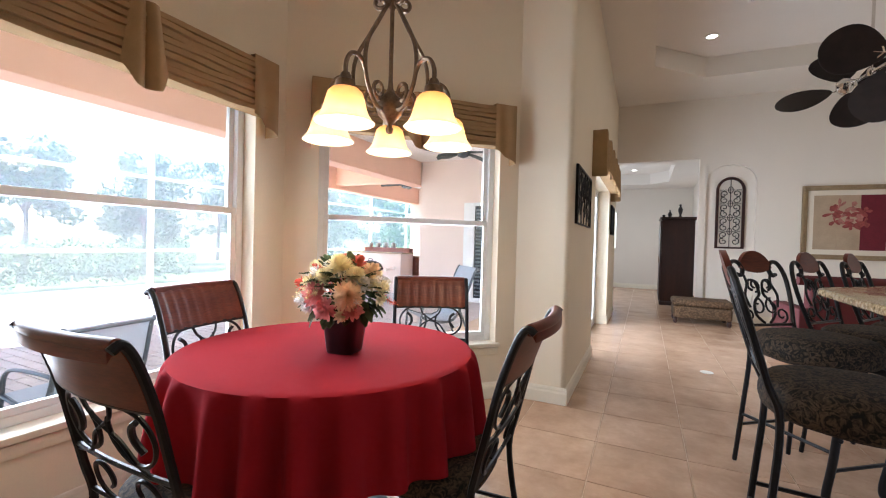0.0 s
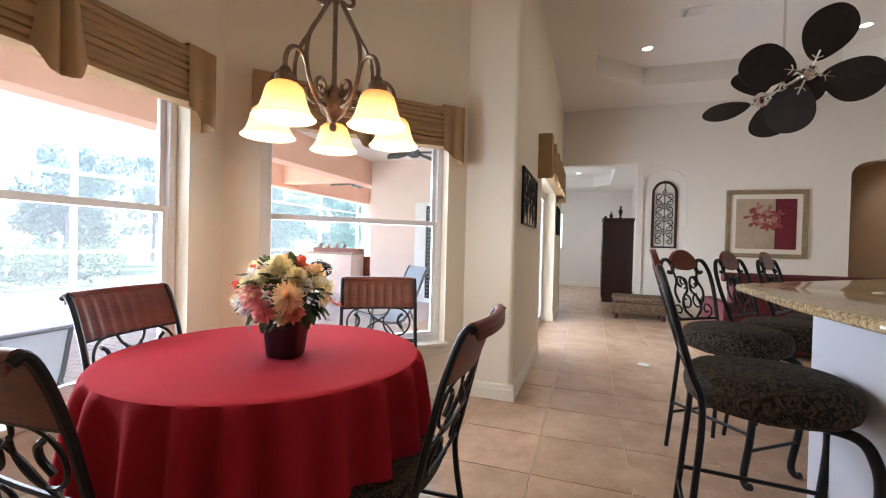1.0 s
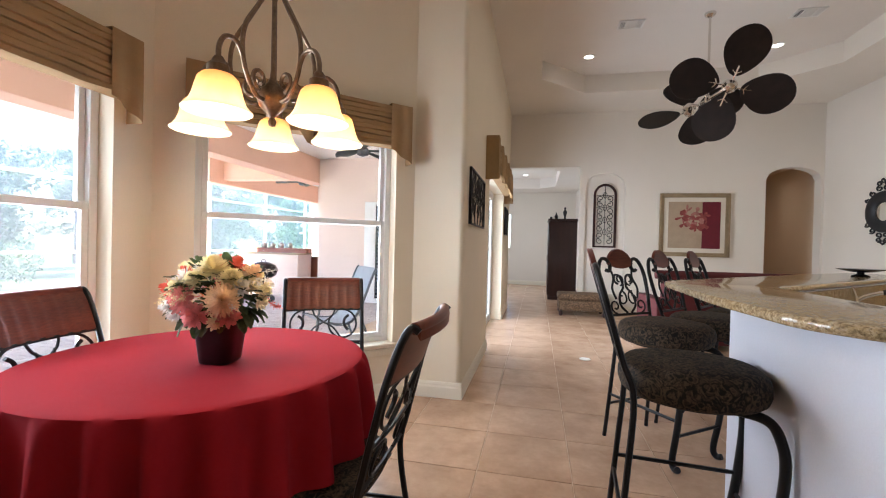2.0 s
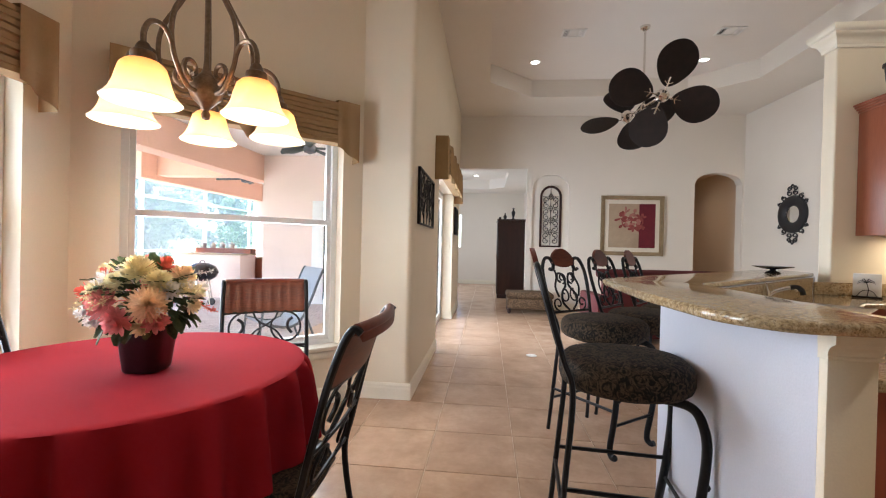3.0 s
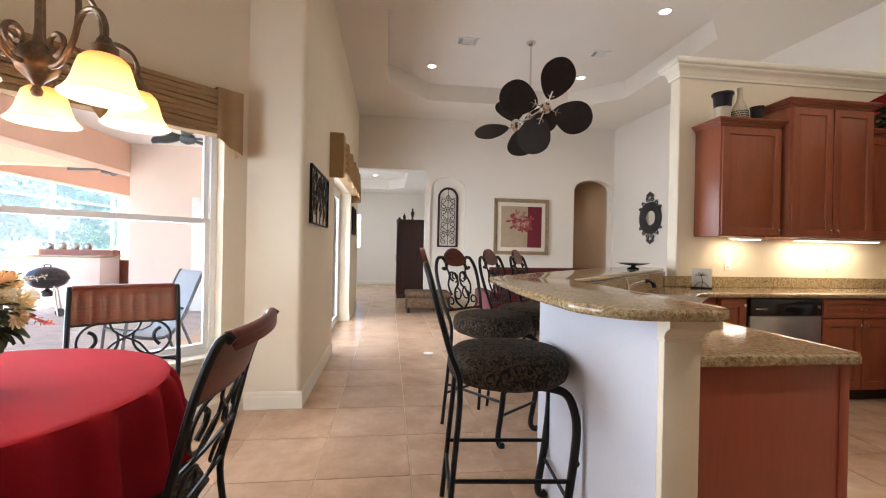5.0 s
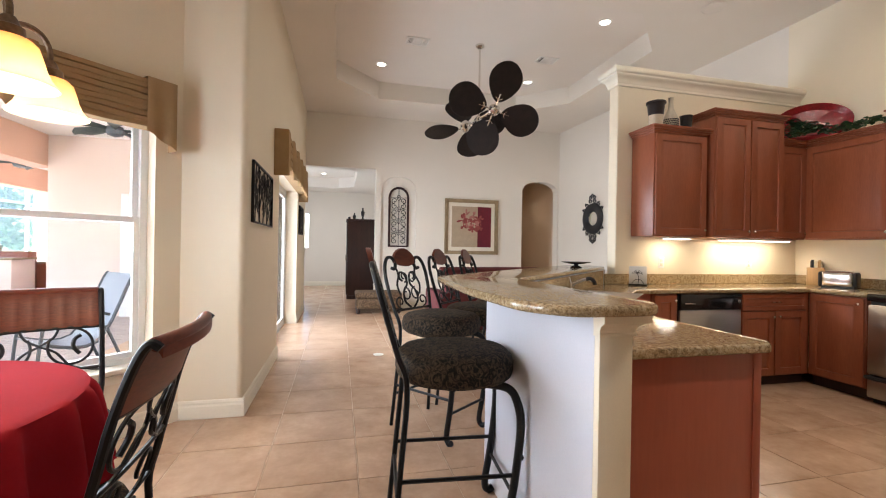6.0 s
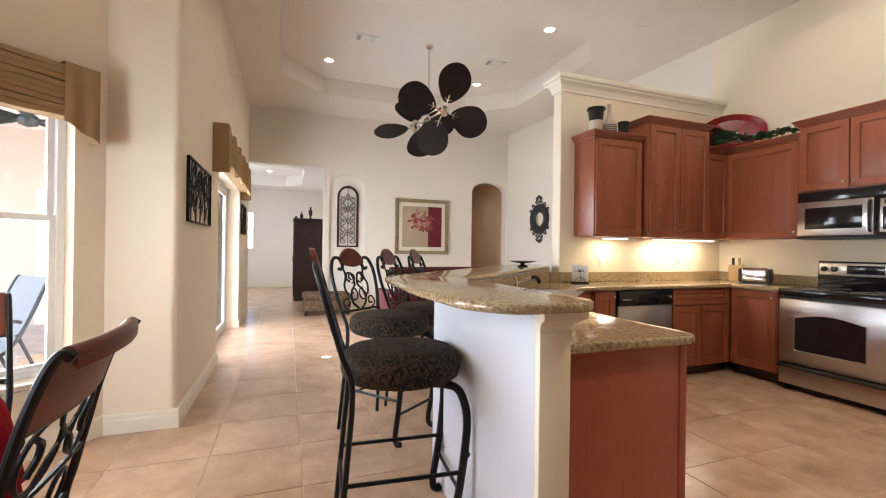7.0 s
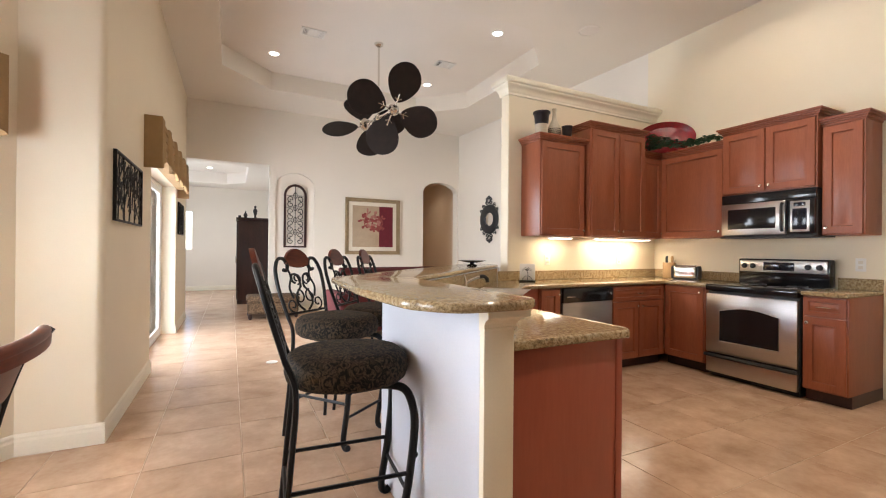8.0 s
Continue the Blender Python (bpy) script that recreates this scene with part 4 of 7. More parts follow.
for i in range(5):
    a = axis0 + 2 * math.pi * i / 5
    m = Matrix.Rotation(a, 4, "Z")
    arm = smooth_line([(0.015, 0, 0.57), (0.05, 0, 0.52), (0.10, 0, 0.44), (0.15, 0, 0.36), (0.165, 0, 0.28), (0.15, 0, 0.20), (0.10, 0, 0.13), (0.055, 0, 0.12)], 5)
    bm = bmesh.new()
    tube(bm, [m @ p for p in arm], 0.0085, 8)
    loop = smooth_line([(0.160, 0, 0.235), (0.182, 0, 0.268), (0.215, 0, 0.278), (0.25, 0, 0.262), (CR, 0, 0.222), (CR, 0, 0.175)], 5)
    tube(bm, [m @ p for p in loop], 0.0085, 8)
    arm_ob = part("arm", bm, M["bronze"], ch)
    bm = bmesh.new()
    pts = spiral(0.075, 0.19, 0.04, 0.018, -90, 250, 20)
    tube(bm, [m @ Vector((u, 0, z)) for u, z in pts], 0.008, 6)
    part("scroll", bm, M["bronze"], ch)
    bm = bmesh.new()
    pts = spiral(0.055, 0.575, 0.03, 0.012, -160, 120, 16)
    tube(bm, [m @ Vector((u, 0, z)) for u, z in pts], 0.009, 6)
    part("leaf_curl", bm, M["bronze"], ch)
    bm = bmesh.new()
    lathe(bm, [(0.0, 0.192), (0.014, 0.188), (0.02, 0.178), (0.024, 0.165), (0.034, 0.158), (0.036, 0.135), (0.032, 0.128), (0.0, 0.128)], 18, m @ Matrix.Translation((CR, 0, 0)))
    part("socket", bm, M["bronze"], ch)
    bm = bmesh.new()
    lathe(bm, [(0.030, -0.018), (0.048, -0.022), (0.062, -0.036), (0.070, -0.062), (0.077, -0.09), (0.086, -0.113), (0.098, -0.13), (0.108, -0.14), (0.105, -0.143), (0.094, -0.133), (0.082, -0.116), (0.073, -0.092), (0.066, -0.064), (0.058, -0.040), (0.045, -0.027), (0.028, -0.022)], 32, cap=False)
    bell = part("shade", bm, M["bell_glass"], ch, "amber alabaster glass bell shade")
    bell.matrix_basis = m @ Matrix.Translation((CR, 0, 0.15))
    bm = bmesh.new()
    lathe(bm, [(0.0, -0.10), (0.018, -0.095), (0.026, -0.075), (0.02, -0.045), (0.012, -0.02), (0.0, -0.02)], 14)
    bulb = part("bulb", bm, M["can_glow"], ch)
    bulb.matrix_basis = m @ Matrix.Translation((CR, 0, 0.15))
    p = Vector((CX, CY, CB)) + 1.04 * (m @ Vector((CR, 0, 0.02)))
    lamp("chandelier_lamp", "POINT", Matrix.Translation(p), 5.2, (1.0, 0.82, 0.58), 0.03)


# ---- valances and wall ornaments ----
def valance(p0, p1, u0, u1, z0, z1, label, horns=(0.5,), depth=0.10):
    """A pleated cornice with hanging folds at the ends and in the middle."""
    m, _ = along(p0, p1)
    v = thing("valance", m, label, "valance", "pleated window valances")
    n = 9
    bm = bmesh.new()
    # horizontal pleats: a stepped face
    hz = (z1 - z0) / n
    segs = 28
    cols = []
    for q in range(segs + 1):
        u = u0 + (u1 - u0) * q / segs
        col = [(u, -0.002, z0 + 0.002)]
        for k in range(n):
            a, b = z0 + hz * k, z0 + hz * (k + 1)
            d = depth + 0.006 * (k % 2)
            sag = 0.0035 * math.sin(u * 9 + k * 1.7) + 0.002 * math.sin(u * 23 + k)
            if k == n - 1:
                sag *= 0.2
            col += [(u, -d + 0.012, a + sag), (u, -d - 0.005, a + 0.004 + sag), (u, -d, b + sag - 0.003)]
        col.append((u, -0.002, z1))
        cols.append([bm.verts.new(c) for c in col])
    for r, s in zip(cols, cols[1:]):
        for j in range(len(r) - 1):
            bm.faces.new((r[j], s[j], s[j + 1], r[j + 1]))
    part("pleated_face", bm, M["linen"], v)
    ends = [(u0 - 0.02, u0 + 0.16, 1), (u1 - 0.16, u1 + 0.02, -1)]
    for a, b, s in ends:
        bm = bmesh.new()
        pts = []
        lo = z0 - 0.10
        cols = 12
        rows = []
        for q in range(cols + 1):
            u = a + (b - a) * q / cols
            f = 0.012 * math.sin(q / cols * math.pi * 3)
            outer = (q / cols) if s < 0 else (1 - q / cols)
            zl = z0 - 0.02 - 0.10 * outer
            rows.append([bm.verts.new((u, -depth - 0.016 - f, zl)), bm.verts.new((u, -depth - 0.016 - f * 0.5, (zl + z1) / 2)), bm.verts.new((u, -depth - 0.014, z1 + 0.012)), bm.verts.new((u, -0.002, z1 + 0.012))])
        for r, t in zip(rows, rows[1:]):
            for j in range(3):
                bm.faces.new((r[j], t[j], t[j + 1], r[j + 1]))
        # return along the side
        e = rows[-1] if s < 0 else rows[0]
        w = [bm.verts.new((e[0].co.x, -0.002, e[0].co.z)), bm.verts.new((e[1].co.x, -0.002, e[1].co.z))]
        bm.faces.new((e[0], e[1], w[1], w[0]))
        bm.faces.new((e[1], e[2], e[3], w[1]))
        part("end_fold", bm, M["linen"], v)
    for h in horns:
        c = u0 + (u1 - u0) * h
        bm = bmesh.new()
        for s in (-1, 1):
            prev = None
            for q in range(13):
                t = q / 12
                rise = math.sin(math.pi * min(1, t * 1.05)) ** 0.8
                low, high = c + s * 0.105 * t, c + s * 0.062 * t
                d = depth + 0.010 + 0.040 * rise
                zl = z0 - 0.085 + 0.02 * abs(t - 0.25) + 0.085 * max(0, t - 0.55) / 0.45
                cur = [bm.verts.new(p) for p in ((low, -d, zl), ((low + high) / 2, -d * 0.96, (zl + z1) / 2), (high, -depth - 0.006 - 0.016 * rise, z1 + 0.008), (high, -depth + 0.02, z1 + 0.010))]
                if prev:
                    for j in range(3):
                        bm.faces.new((prev[j], cur[j], cur[j + 1], prev[j + 1]))
                prev = cur
        bmesh.ops.remove_doubles(bm, verts=bm.verts, dist=0.0005)
        part("horn_fold", bm, M["linen"], v)
    return v


valance(BAY[1], BAY[2], 0.115, 1.60, 1.985, 2.30, "tan pleated fabric valance over the angled window")
valance(BAY[2], BAY[3], 0.19, 1.71, 1.985, 2.30, "tan pleated fabric valance over the nook window")
valance((WA, NORTH), (WA, 3.4), DOOR[0] - 0.12, DOOR[1] + 0.40, 2.09, 2.44, "tan fabric valance over the sliding door", horns=(0.22, 0.4, 0.6, 0.8), depth=0.13)


def leaf_screen(p0, p1, u0, u1, z0, z1, seed):
    """A cut metal panel of bamboo leaves in a thin frame."""
    m, _ = along(p0, p1)
    a = thing("wall_art", m, "black cut metal wall panel of bamboo leaves", "wall art", "metal wall panels")
    bm = bmesh.new()
    w = 0.013
    for r in ((u0, u0 + w, z0, z1), (u1 - w, u1, z0, z1), (u0 + w, u1 - w, z0, z0 + w), (u0 + w, u1 - w, z1 - w, z1)):
        box(bm, r[0], r[1], -0.03, -0.008, r[2], r[3], 0.002)
    part("frame", bm, M["iron"], a)
    rn = random.Random(seed)
    bm = bmesh.new()
    for k in range(5):
        u = u0 + (u1 - u0) * (k + 0.5) / 5 + rn.uniform(-0.02, 0.02)
        lean = rn.uniform(-0.06, 0.06)
        tube(bm, [(u, -0.018, z0 + 0.005), (u + lean / 2, -0.02, (z0 + z1) / 2), (min(max(u + lean, u0 + w), u1 - w), -0.018, z1 - 0.005)], 0.0045, 6)
    part("cane", bm, M["iron"], a)
    bm = bmesh.new()
    for k in range(150):
        base = Vector((rn.uniform(u0 + 0.05, u1 - 0.05), -0.02, rn.uniform(z0 + 0.05, z1 - 0.05)))
        q = radians(rn.choice((70, 110, 90, 60, 125, -70, -110)) + rn.uniform(-14, 14))
        way = Vector((math.cos(q), 0, math.sin(q)))
        L = rn.uniform(0.06, 0.12)
        tip = base + way * L
        if u0 + w < tip.x < u1 - w and z0 + w < tip.z < z1 - w:
            petal(bm, base, way, Vector((0, -1, 0)), L, rn.uniform(0.022, 0.036), 0.08)
    part("leaves", bm, M["iron"], a)
    return a


leaf_screen((WA, NORTH), (WA, 3.4), NORTH - 4.49, NORTH - 3.55, 1.42, 1.90, 3)
leaf_screen((WA, NORTH), (WA, 3.4), NORTH - 8.10, NORTH - 7.42, 1.44, 1.92, 5)
# ---- kitchen ----
BARZ, LOWZ = 1.085, 0.92


def plan(name, pts, z0, z1, material, label, category, bevel=0.0, kind=""):
    bm = bmesh.new()
    prism(bm, pts, z0, z1, bevel)
    return tagged(finish(name, bm, material, smooth=bevel > 0), label, category, kind=kind)


def rounded(pts, r, n=6):
    """A plan outline with its corners rounded."""
    out = []
    k = len(pts)
    for i in range(k):
        p, a, b = Vector(pts[i]), Vector(pts[i - 1]), Vector(pts[(i + 1) % k])
        u, v = (a - p), (b - p)
        rr = min(r, u.length * 0.45, v.length * 0.45)
        s, e = p + u.normalized() * rr, p + v.normalized() * rr
        for j in range(n + 1):
            t = j / n
            out.append(tuple((1 - t) ** 2 * s + 2 * t * (1 - t) * p + t * t * e))
    return out


# half wall whose blue-grey colour carries the window daylight
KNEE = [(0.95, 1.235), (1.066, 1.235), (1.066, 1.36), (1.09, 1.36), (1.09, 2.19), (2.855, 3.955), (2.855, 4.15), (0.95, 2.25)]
plan("wall_bar", KNEE, 0, BARZ - 0.033, M["knee"], "white plastered half wall with bluish daylight in its paint", "wall", kind="structure")
# end post with a stepped capital
post = thing("bar_post", Matrix(), "cream painted end post with a moulded capital", "post")
part("shaft", new_box(0.949, 1.068, 1.205, 1.2345, 0, 0.976, 0.003), M["wall"], post)
bm = bmesh.new()
rings = []
for g, z in ((0.002, 0.975), (0.006, 0.977), (0.006, 0.984), (0.003, 0.987), (0.005, 0.998), (0.011, 1.008), (0.020, 1.015), (0.024, 1.017), (0.028, 1.018), (0.030, 1.021), (0.030, 1.052)):
    rings.append([bm.verts.new(c) for c in ((0.946 - 0.05 * g, 1.205 - g, z), (1.068 + 1.5 * g, 1.205 - g, z), (1.068 + 1.5 * g, 1.2345, z), (0.946 - 0.05 * g, 1.2345, z))])
for a, b in zip(rings, rings[1:]):
    for i in range(4):
        bm.faces.new((a[i], a[(i + 1) % 4], b[(i + 1) % 4], b[i]))
bm.faces.new(rings[0][::-1])
bm.faces.new(rings[-1])
part("capital", bm, M["wall"], post, smooth=False)
part("plinth", new_box(0.945, 1.069, 1.195, 1.2345, 0, 0.12, 0.004), M["wall"], post)

BAR = rounded([(0.69, 1.24), (0.80, 1.10), (1.06, 1.095), (1.125, 1.16), (1.125, 2.235), (2.88, 3.99), (2.88, 4.40), (2.68, 4.40), (0.70, 2.42), (0.66, 1.7)], 0.07)
plan("raised_bar_counter", BAR, BARZ - 0.032, BARZ, M["granite"], "polished gold granite raised bar counter", "counter", 0.012)
LOW = [(1.071, 1.25), (1.68, 1.25), (1.715, 1.285), (1.715, 2.24), (2.62, 3.165), (4.535, 3.165), (4.535, 2.725), (5.196, 2.725), (5.196, 3.796), (2.705, 3.796), (1.095, 2.19), (1.095, 1.362), (1.071, 1.362)]
plan("countertop", LOW, LOWZ - 0.036, LOWZ, M["granite"], "polished gold granite kitchen countertop", "countertop", 0.010)
plan("countertop", [(4.535, 1.60), (5.196, 1.60), (5.196, 1.905), (4.535, 1.905)], LOWZ - 0.036, LOWZ, M["granite"], "short gold granite countertop beside the range", "countertop", 0.010)
# splashbacks of the same stone
d = math.sqrt(0.5)
bm = bmesh.new()
prism(bm, [(1.10, 2.195), (2.70, 3.795), (2.715, 3.78), (1.115, 2.18)], LOWZ, BARZ - 0.0335)
tagged(finish("splashback", bm, M["granite"]), "granite splashback under the raised bar", "splashback")
bm = bmesh.new()
box(bm, 1.092, 1.11, 1.36, 2.17, LOWZ, BARZ - 0.0335)
tagged(finish("splashback", bm, M["granite"]), "granite splashback behind the peninsula counter", "splashback")
tagged(finish("splashback", new_box(2.73, 5.178, 3.778, 3.797, LOWZ, LOWZ + 0.10, 0.003), M["granite"]), "low granite splashback on the kitchen wall", "splashback")
tagged(finish("splashback", new_box(5.178, 5.197, 2.73, 3.797, LOWZ, LOWZ + 0.10, 0.003), M["granite"]), "low granite splashback on the kitchen wall", "splashback")
tagged(finish("splashback", new_box(5.178, 5.197, 1.60, 1.905, LOWZ, LOWZ + 0.10, 0.003), M["granite"]), "low granite splashback beside the range", "splashback")


def panel_door(bm, x0, x1, z0, z1, y=0.0, t=0.02, rail=0.062):
    """A framed door front in the xz plane with its face at y - t: frame, recessed groove, raised middle, in one piece."""
    g = min(rail, (x1 - x0) * 0.3, (z1 - z0) * 0.3)
    rings = []
    for o, d in ((0.0, 0.0), (0.0, t - 0.003), (0.003, t), (g, t), (g + 0.004, t * 0.4), (g + 0.012, t * 0.4), (g + 0.03, t * 0.85)):
        o = min(o, (x1 - x0) / 2 - 0.004, (z1 - z0) / 2 - 0.004)
        rings.append([bm.verts.new(c) for c in ((x0 + o, y - d, z0 + o), (x1 - o, y - d, z0 + o), (x1 - o, y - d, z1 - o), (x0 + o, y - d, z1 - o))])
    for a, b in zip(rings, rings[1:]):
        for i in range(4):
            bm.faces.new((a[i], a[(i + 1) % 4], b[(i + 1) % 4], b[i]))
    bm.faces.new(rings[-1])
    bm.faces.new(rings[0][::-1])


def knob(parent, x, z, y):
    bm = bmesh.new()
    lathe(bm, [(0.0, 0.0), (0.006, 0.0), (0.005, 0.012), (0.013, 0.018), (0.014, 0.024), (0.008, 0.03), (0.0, 0.031)], 12, Matrix.Translation((x, y, z)) @ Matrix.Rotation(radians(90), 4, "X"))
    part("knob", bm, M["nickel"], parent, "round nickel knob")


def cabinet(m, w, depth, z0, z1, doors, label, drawer=0.0, cornice=0.0, kick=0.0, knob_low=False, mirror=False, material=None):
    """A cabinet: local x along its front, y into the wall, front face at y=0."""
    w0 = material or M["cherry"]
    c = thing("kitchen_cabinet", m, label, "cabinet", "cherry kitchen cabinets")
    bm = bmesh.new()
    box(bm, 0.0, w, 0.0, depth, z0 + kick, z1, 0.002)
    part("body", bm, w0, c)
    # the set-back strip at the foot is near black, far darker than the body
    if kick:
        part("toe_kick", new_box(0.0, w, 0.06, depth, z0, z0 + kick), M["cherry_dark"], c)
    if cornice:
        bm = bmesh.new()
        for g, a, b in ((0.008, 0, 0.018), (0.022, 0.018, 0.034), (0.036, 0.034, 0.05), (0.046, 0.05, 0.066)):
            box(bm, -g, w + g, -g, depth, z1 + a, z1 + b, 0.003)
        part("cornice", bm, w0, c)
    top = z1 - 0.012
    if drawer:
        bm = bmesh.new()
        panel_door(bm, 0.012, w - 0.012, top - drawer, top, rail=0.035)
        dr = part("drawer", bm, w0, c)
        bm = bmesh.new()
        x = w / 2
        tube(bm, smooth_line([(x - 0.045, -0.02, top - drawer / 2), (x - 0.04, -0.042, top - drawer / 2), (x + 0.04, -0.042, top - drawer / 2), (x + 0.045, -0.02, top - drawer / 2)], 4), 0.005, 8)
        part("handle", bm, M["nickel"], dr, "nickel bar handle")
        top -= drawer + 0.012
    n = doors
    dw = (w - 0.012 * (n + 1)) / max(n, 1)
    for i in range(n):
        a = 0.012 + i * (dw + 0.012)
        bm = bmesh.new()
        lo = z0 + kick + 0.012
        panel_door(bm, a, a + dw, lo, top)
        do = part("door", bm, w0, c)
        right = (i == 0) if n == 2 else not mirror
        kx = a + dw - 0.03 if right else a + 0.03
        knob(do, kx, lo + 0.05 if knob_low else top - 0.05, -0.02)
    return c


def north(x, y):
    return pose(x, y, 0)


def east(x, y):
    """Fronts that face west: local x runs south."""
    return pose(x, y, 0, 0, 0, -90)


BT = LOWZ - 0.036
cabinet(north(2.80, 3.20), 0.255, 0.59, 0, BT, 1, "narrow cherry base cabinet beside the dishwasher", kick=0.10)
cabinet(north(3.745, 3.20), 0.785, 0.59, 0, BT, 2, "cherry base cabinet with a drawer and two doors", drawer=0.15, kick=0.10)
cabinet(north(4.53, 3.20), 0.04, 0.59, 0, BT, 0, "cherry corner filler cabinet", kick=0.10)
cabinet(east(4.57, 3.195), 0.46, 0.62, 0, BT, 1, "cherry base cabinet in the corner beside the range", kick=0.10)
cabinet(east(4.57, 1.905), 0.305, 0.62, 0, BT, 1, "cherry base cabinet with a drawer beside the range", drawer=0.15, kick=0.10, mirror=True)
# peninsula and corner sink base
pen = thing("peninsula_cabinet", Matrix(), "cherry peninsula cabinet with a plain end panel", "cabinet")
bm = bmesh.new()
prism(bm, [(1.10, 1.31), (1.66, 1.31), (1.66, 2.30), (2.60, 3.215), (2.795, 3.215), (2.795, 3.79), (2.71, 3.79), (1.10, 2.185)], 0.0, BT - 0.001)
part("body", bm, M["cherry_panel"], pen, smooth=False)
part("end_panel", new_box(1.071, 1.645, 1.29, 1.31, 0.0, BT, 0.002), M["cherry_panel"], pen)
part("corner_stile", new_box(1.645, 1.68, 1.285, 1.32, 0.0, BT, 0.003), M["cherry_panel"], pen)

# wall cabinets
cabinet(north(3.03, 3.48), 0.60, 0.315, 1.40, 2.38, 1, "cherry wall cabinet with a cornice", cornice=1, knob_low=True)
cabinet(north(3.66, 3.42), 0.845, 0.375, 1.40, 2.57, 2, "tall cherry wall cabinet with two doors", cornice=1, knob_low=True)
cabinet(north(4.507, 3.48), 0.375, 0.315, 1.40, 2.36, 1, "cherry wall cabinet in the corner", cornice=1, knob_low=True)
cabinet(east(4.885, 3.475), 0.74, 0.31, 1.40, 2.36, 1, "cherry wall cabinet in the corner", cornice=1, knob_low=True)
cabinet(east(4.83, 2.725), 0.81, 0.365, 1.83, 2.46, 2, "cherry wall cabinet over the microwave", cornice=1, knob_low=True)
cabinet(east(4.885, 1.905), 0.29, 0.31, 1.40, 2.36, 1, "narrow cherry wall cabinet beside the microwave", cornice=1, knob_low=True, mirror=True)

# dishwasher
dw = thing("dishwasher", north(3.06, 3.195), "steel dishwasher with a black control panel", "dishwasher")
part("body", new_box(0.004, 0.676, 0.0, 0.58, 0.09, BT, 0.003), M["black_matte"], dw)
part("door", new_box(0.008, 0.672, -0.022, 0.0, 0.12, 0.735, 0.006), M["steel"], dw, "brushed steel door")
part("control_panel", new_box(0.008, 0.672, -0.03, 0.0, 0.74, BT - 0.006, 0.008), M["black_gloss"], dw, "glossy black control panel")
bm = bmesh.new()
lathe(bm, [(0.0, 0.0), (0.016, 0.0), (0.016, 0.014), (0.0, 0.016)], 14, Matrix.Translation((0.625, -0.03, 0.815)) @ Matrix.Rotation(radians(90), 4, "X"))
part("dial", bm, M["nickel"], dw)
part("handle_recess", new_box(0.05, 0.16, -0.034, -0.028, 0.79, 0.80, 0.002), M["nickel"], dw)

# range
rg = thing("kitchen_range", east(4.545, 2.705), "stainless steel electric range with a black glass top", "range")
RW = 0.785
part("body", new_box(0.0, RW, 0.02, 0.64, 0.04, 0.895, 0.004), M["black_matte"], rg)
part("foot_strip", new_box(0.01, RW - 0.01, 0.05, 0.6, 0.0, 0.04), M["black_matte"], rg)
bm = bmesh.new()
box(bm, 0.004, RW - 0.004, -0.02, 0.02, 0.245, 0.83, 0.008)
door_ob = part("oven_door", bm, M["steel"], rg, "brushed steel oven door")
# window with an arched top edge
bm = bmesh.new()
pts = [(0.135, 0.37), (RW - 0.135, 0.37)] + [(RW - 0.135 - (RW - 0.27) * i / 16, 0.665 + 0.045 * math.sin(math.pi * i / 16)) for i in range(17)]
f = [bm.verts.new((x, -0.0235, z)) for x, z in pts]
g = [bm.verts.new((x, -0.015, z)) for x, z in pts]
bm.faces.new(f)
for i in range(len(pts)):
    bm.faces.new((f[i], f[(i + 1) % len(pts)], g[(i + 1) % len(pts)], g[i]))
part("oven_window", bm, M["black_gloss"], door_ob, "dark oven window")
bm = bmesh.new()
tube(bm, [(x, -0.024, z) for x, z in pts], 0.005, 6, closed=True)
part("window_trim", bm, M["steel"], door_ob)
bm = new_box(0.004, RW - 0.004, -0.02, 0.02, 0.05, 0.20, 0.008)
dr = part("drawer", bm, M["steel"], rg, "brushed steel warming drawer")
bm = bmesh.new()
tube(bm, smooth_line([(0.03, -0.02, 0.222), (0.04, -0.05, 0.222), (RW / 2, -0.058, 0.222), (RW - 0.04, -0.05, 0.222), (RW - 0.03, -0.02, 0.222)], 8), 0.017, 8)
part("drawer_handle", bm, M["black_matte"], rg, "black handle bar")
part("cooktop", new_box(-0.002, RW + 0.002, -0.03, 0.64, 0.86, 0.925, 0.012), M["black_gloss"], rg, "black glass cooktop")
for bx, by, br in ((0.2, 0.16, 0.09), (0.58, 0.16, 0.11), (0.2, 0.44, 0.11), (0.58, 0.44, 0.08)):
    bm = bmesh.new()
    tube(bm, [(bx + br * math.cos(2 * math.pi * i / 32), by + br * math.sin(2 * math.pi * i / 32), 0.9255) for i in range(32)], 0.0015, 4, closed=True)
    part("burner_ring", bm, M["steel"], rg)
bm = bmesh.new()
box(bm, 0.0, RW, 0.545, 0.64, 0.92, 1.18, 0.014)
guard = part("backguard", bm, M["black_gloss"], rg)
part("control_fascia", new_box(0.02, RW - 0.02, 0.536, 0.547, 1.045, 1.165, 0.008), M["steel"], guard, "steel control fascia")
part("display", new_box(0.24, 0.51, 0.531, 0.538, 1.065, 1.145, 0.003), M["screen"], guard, "dark display")
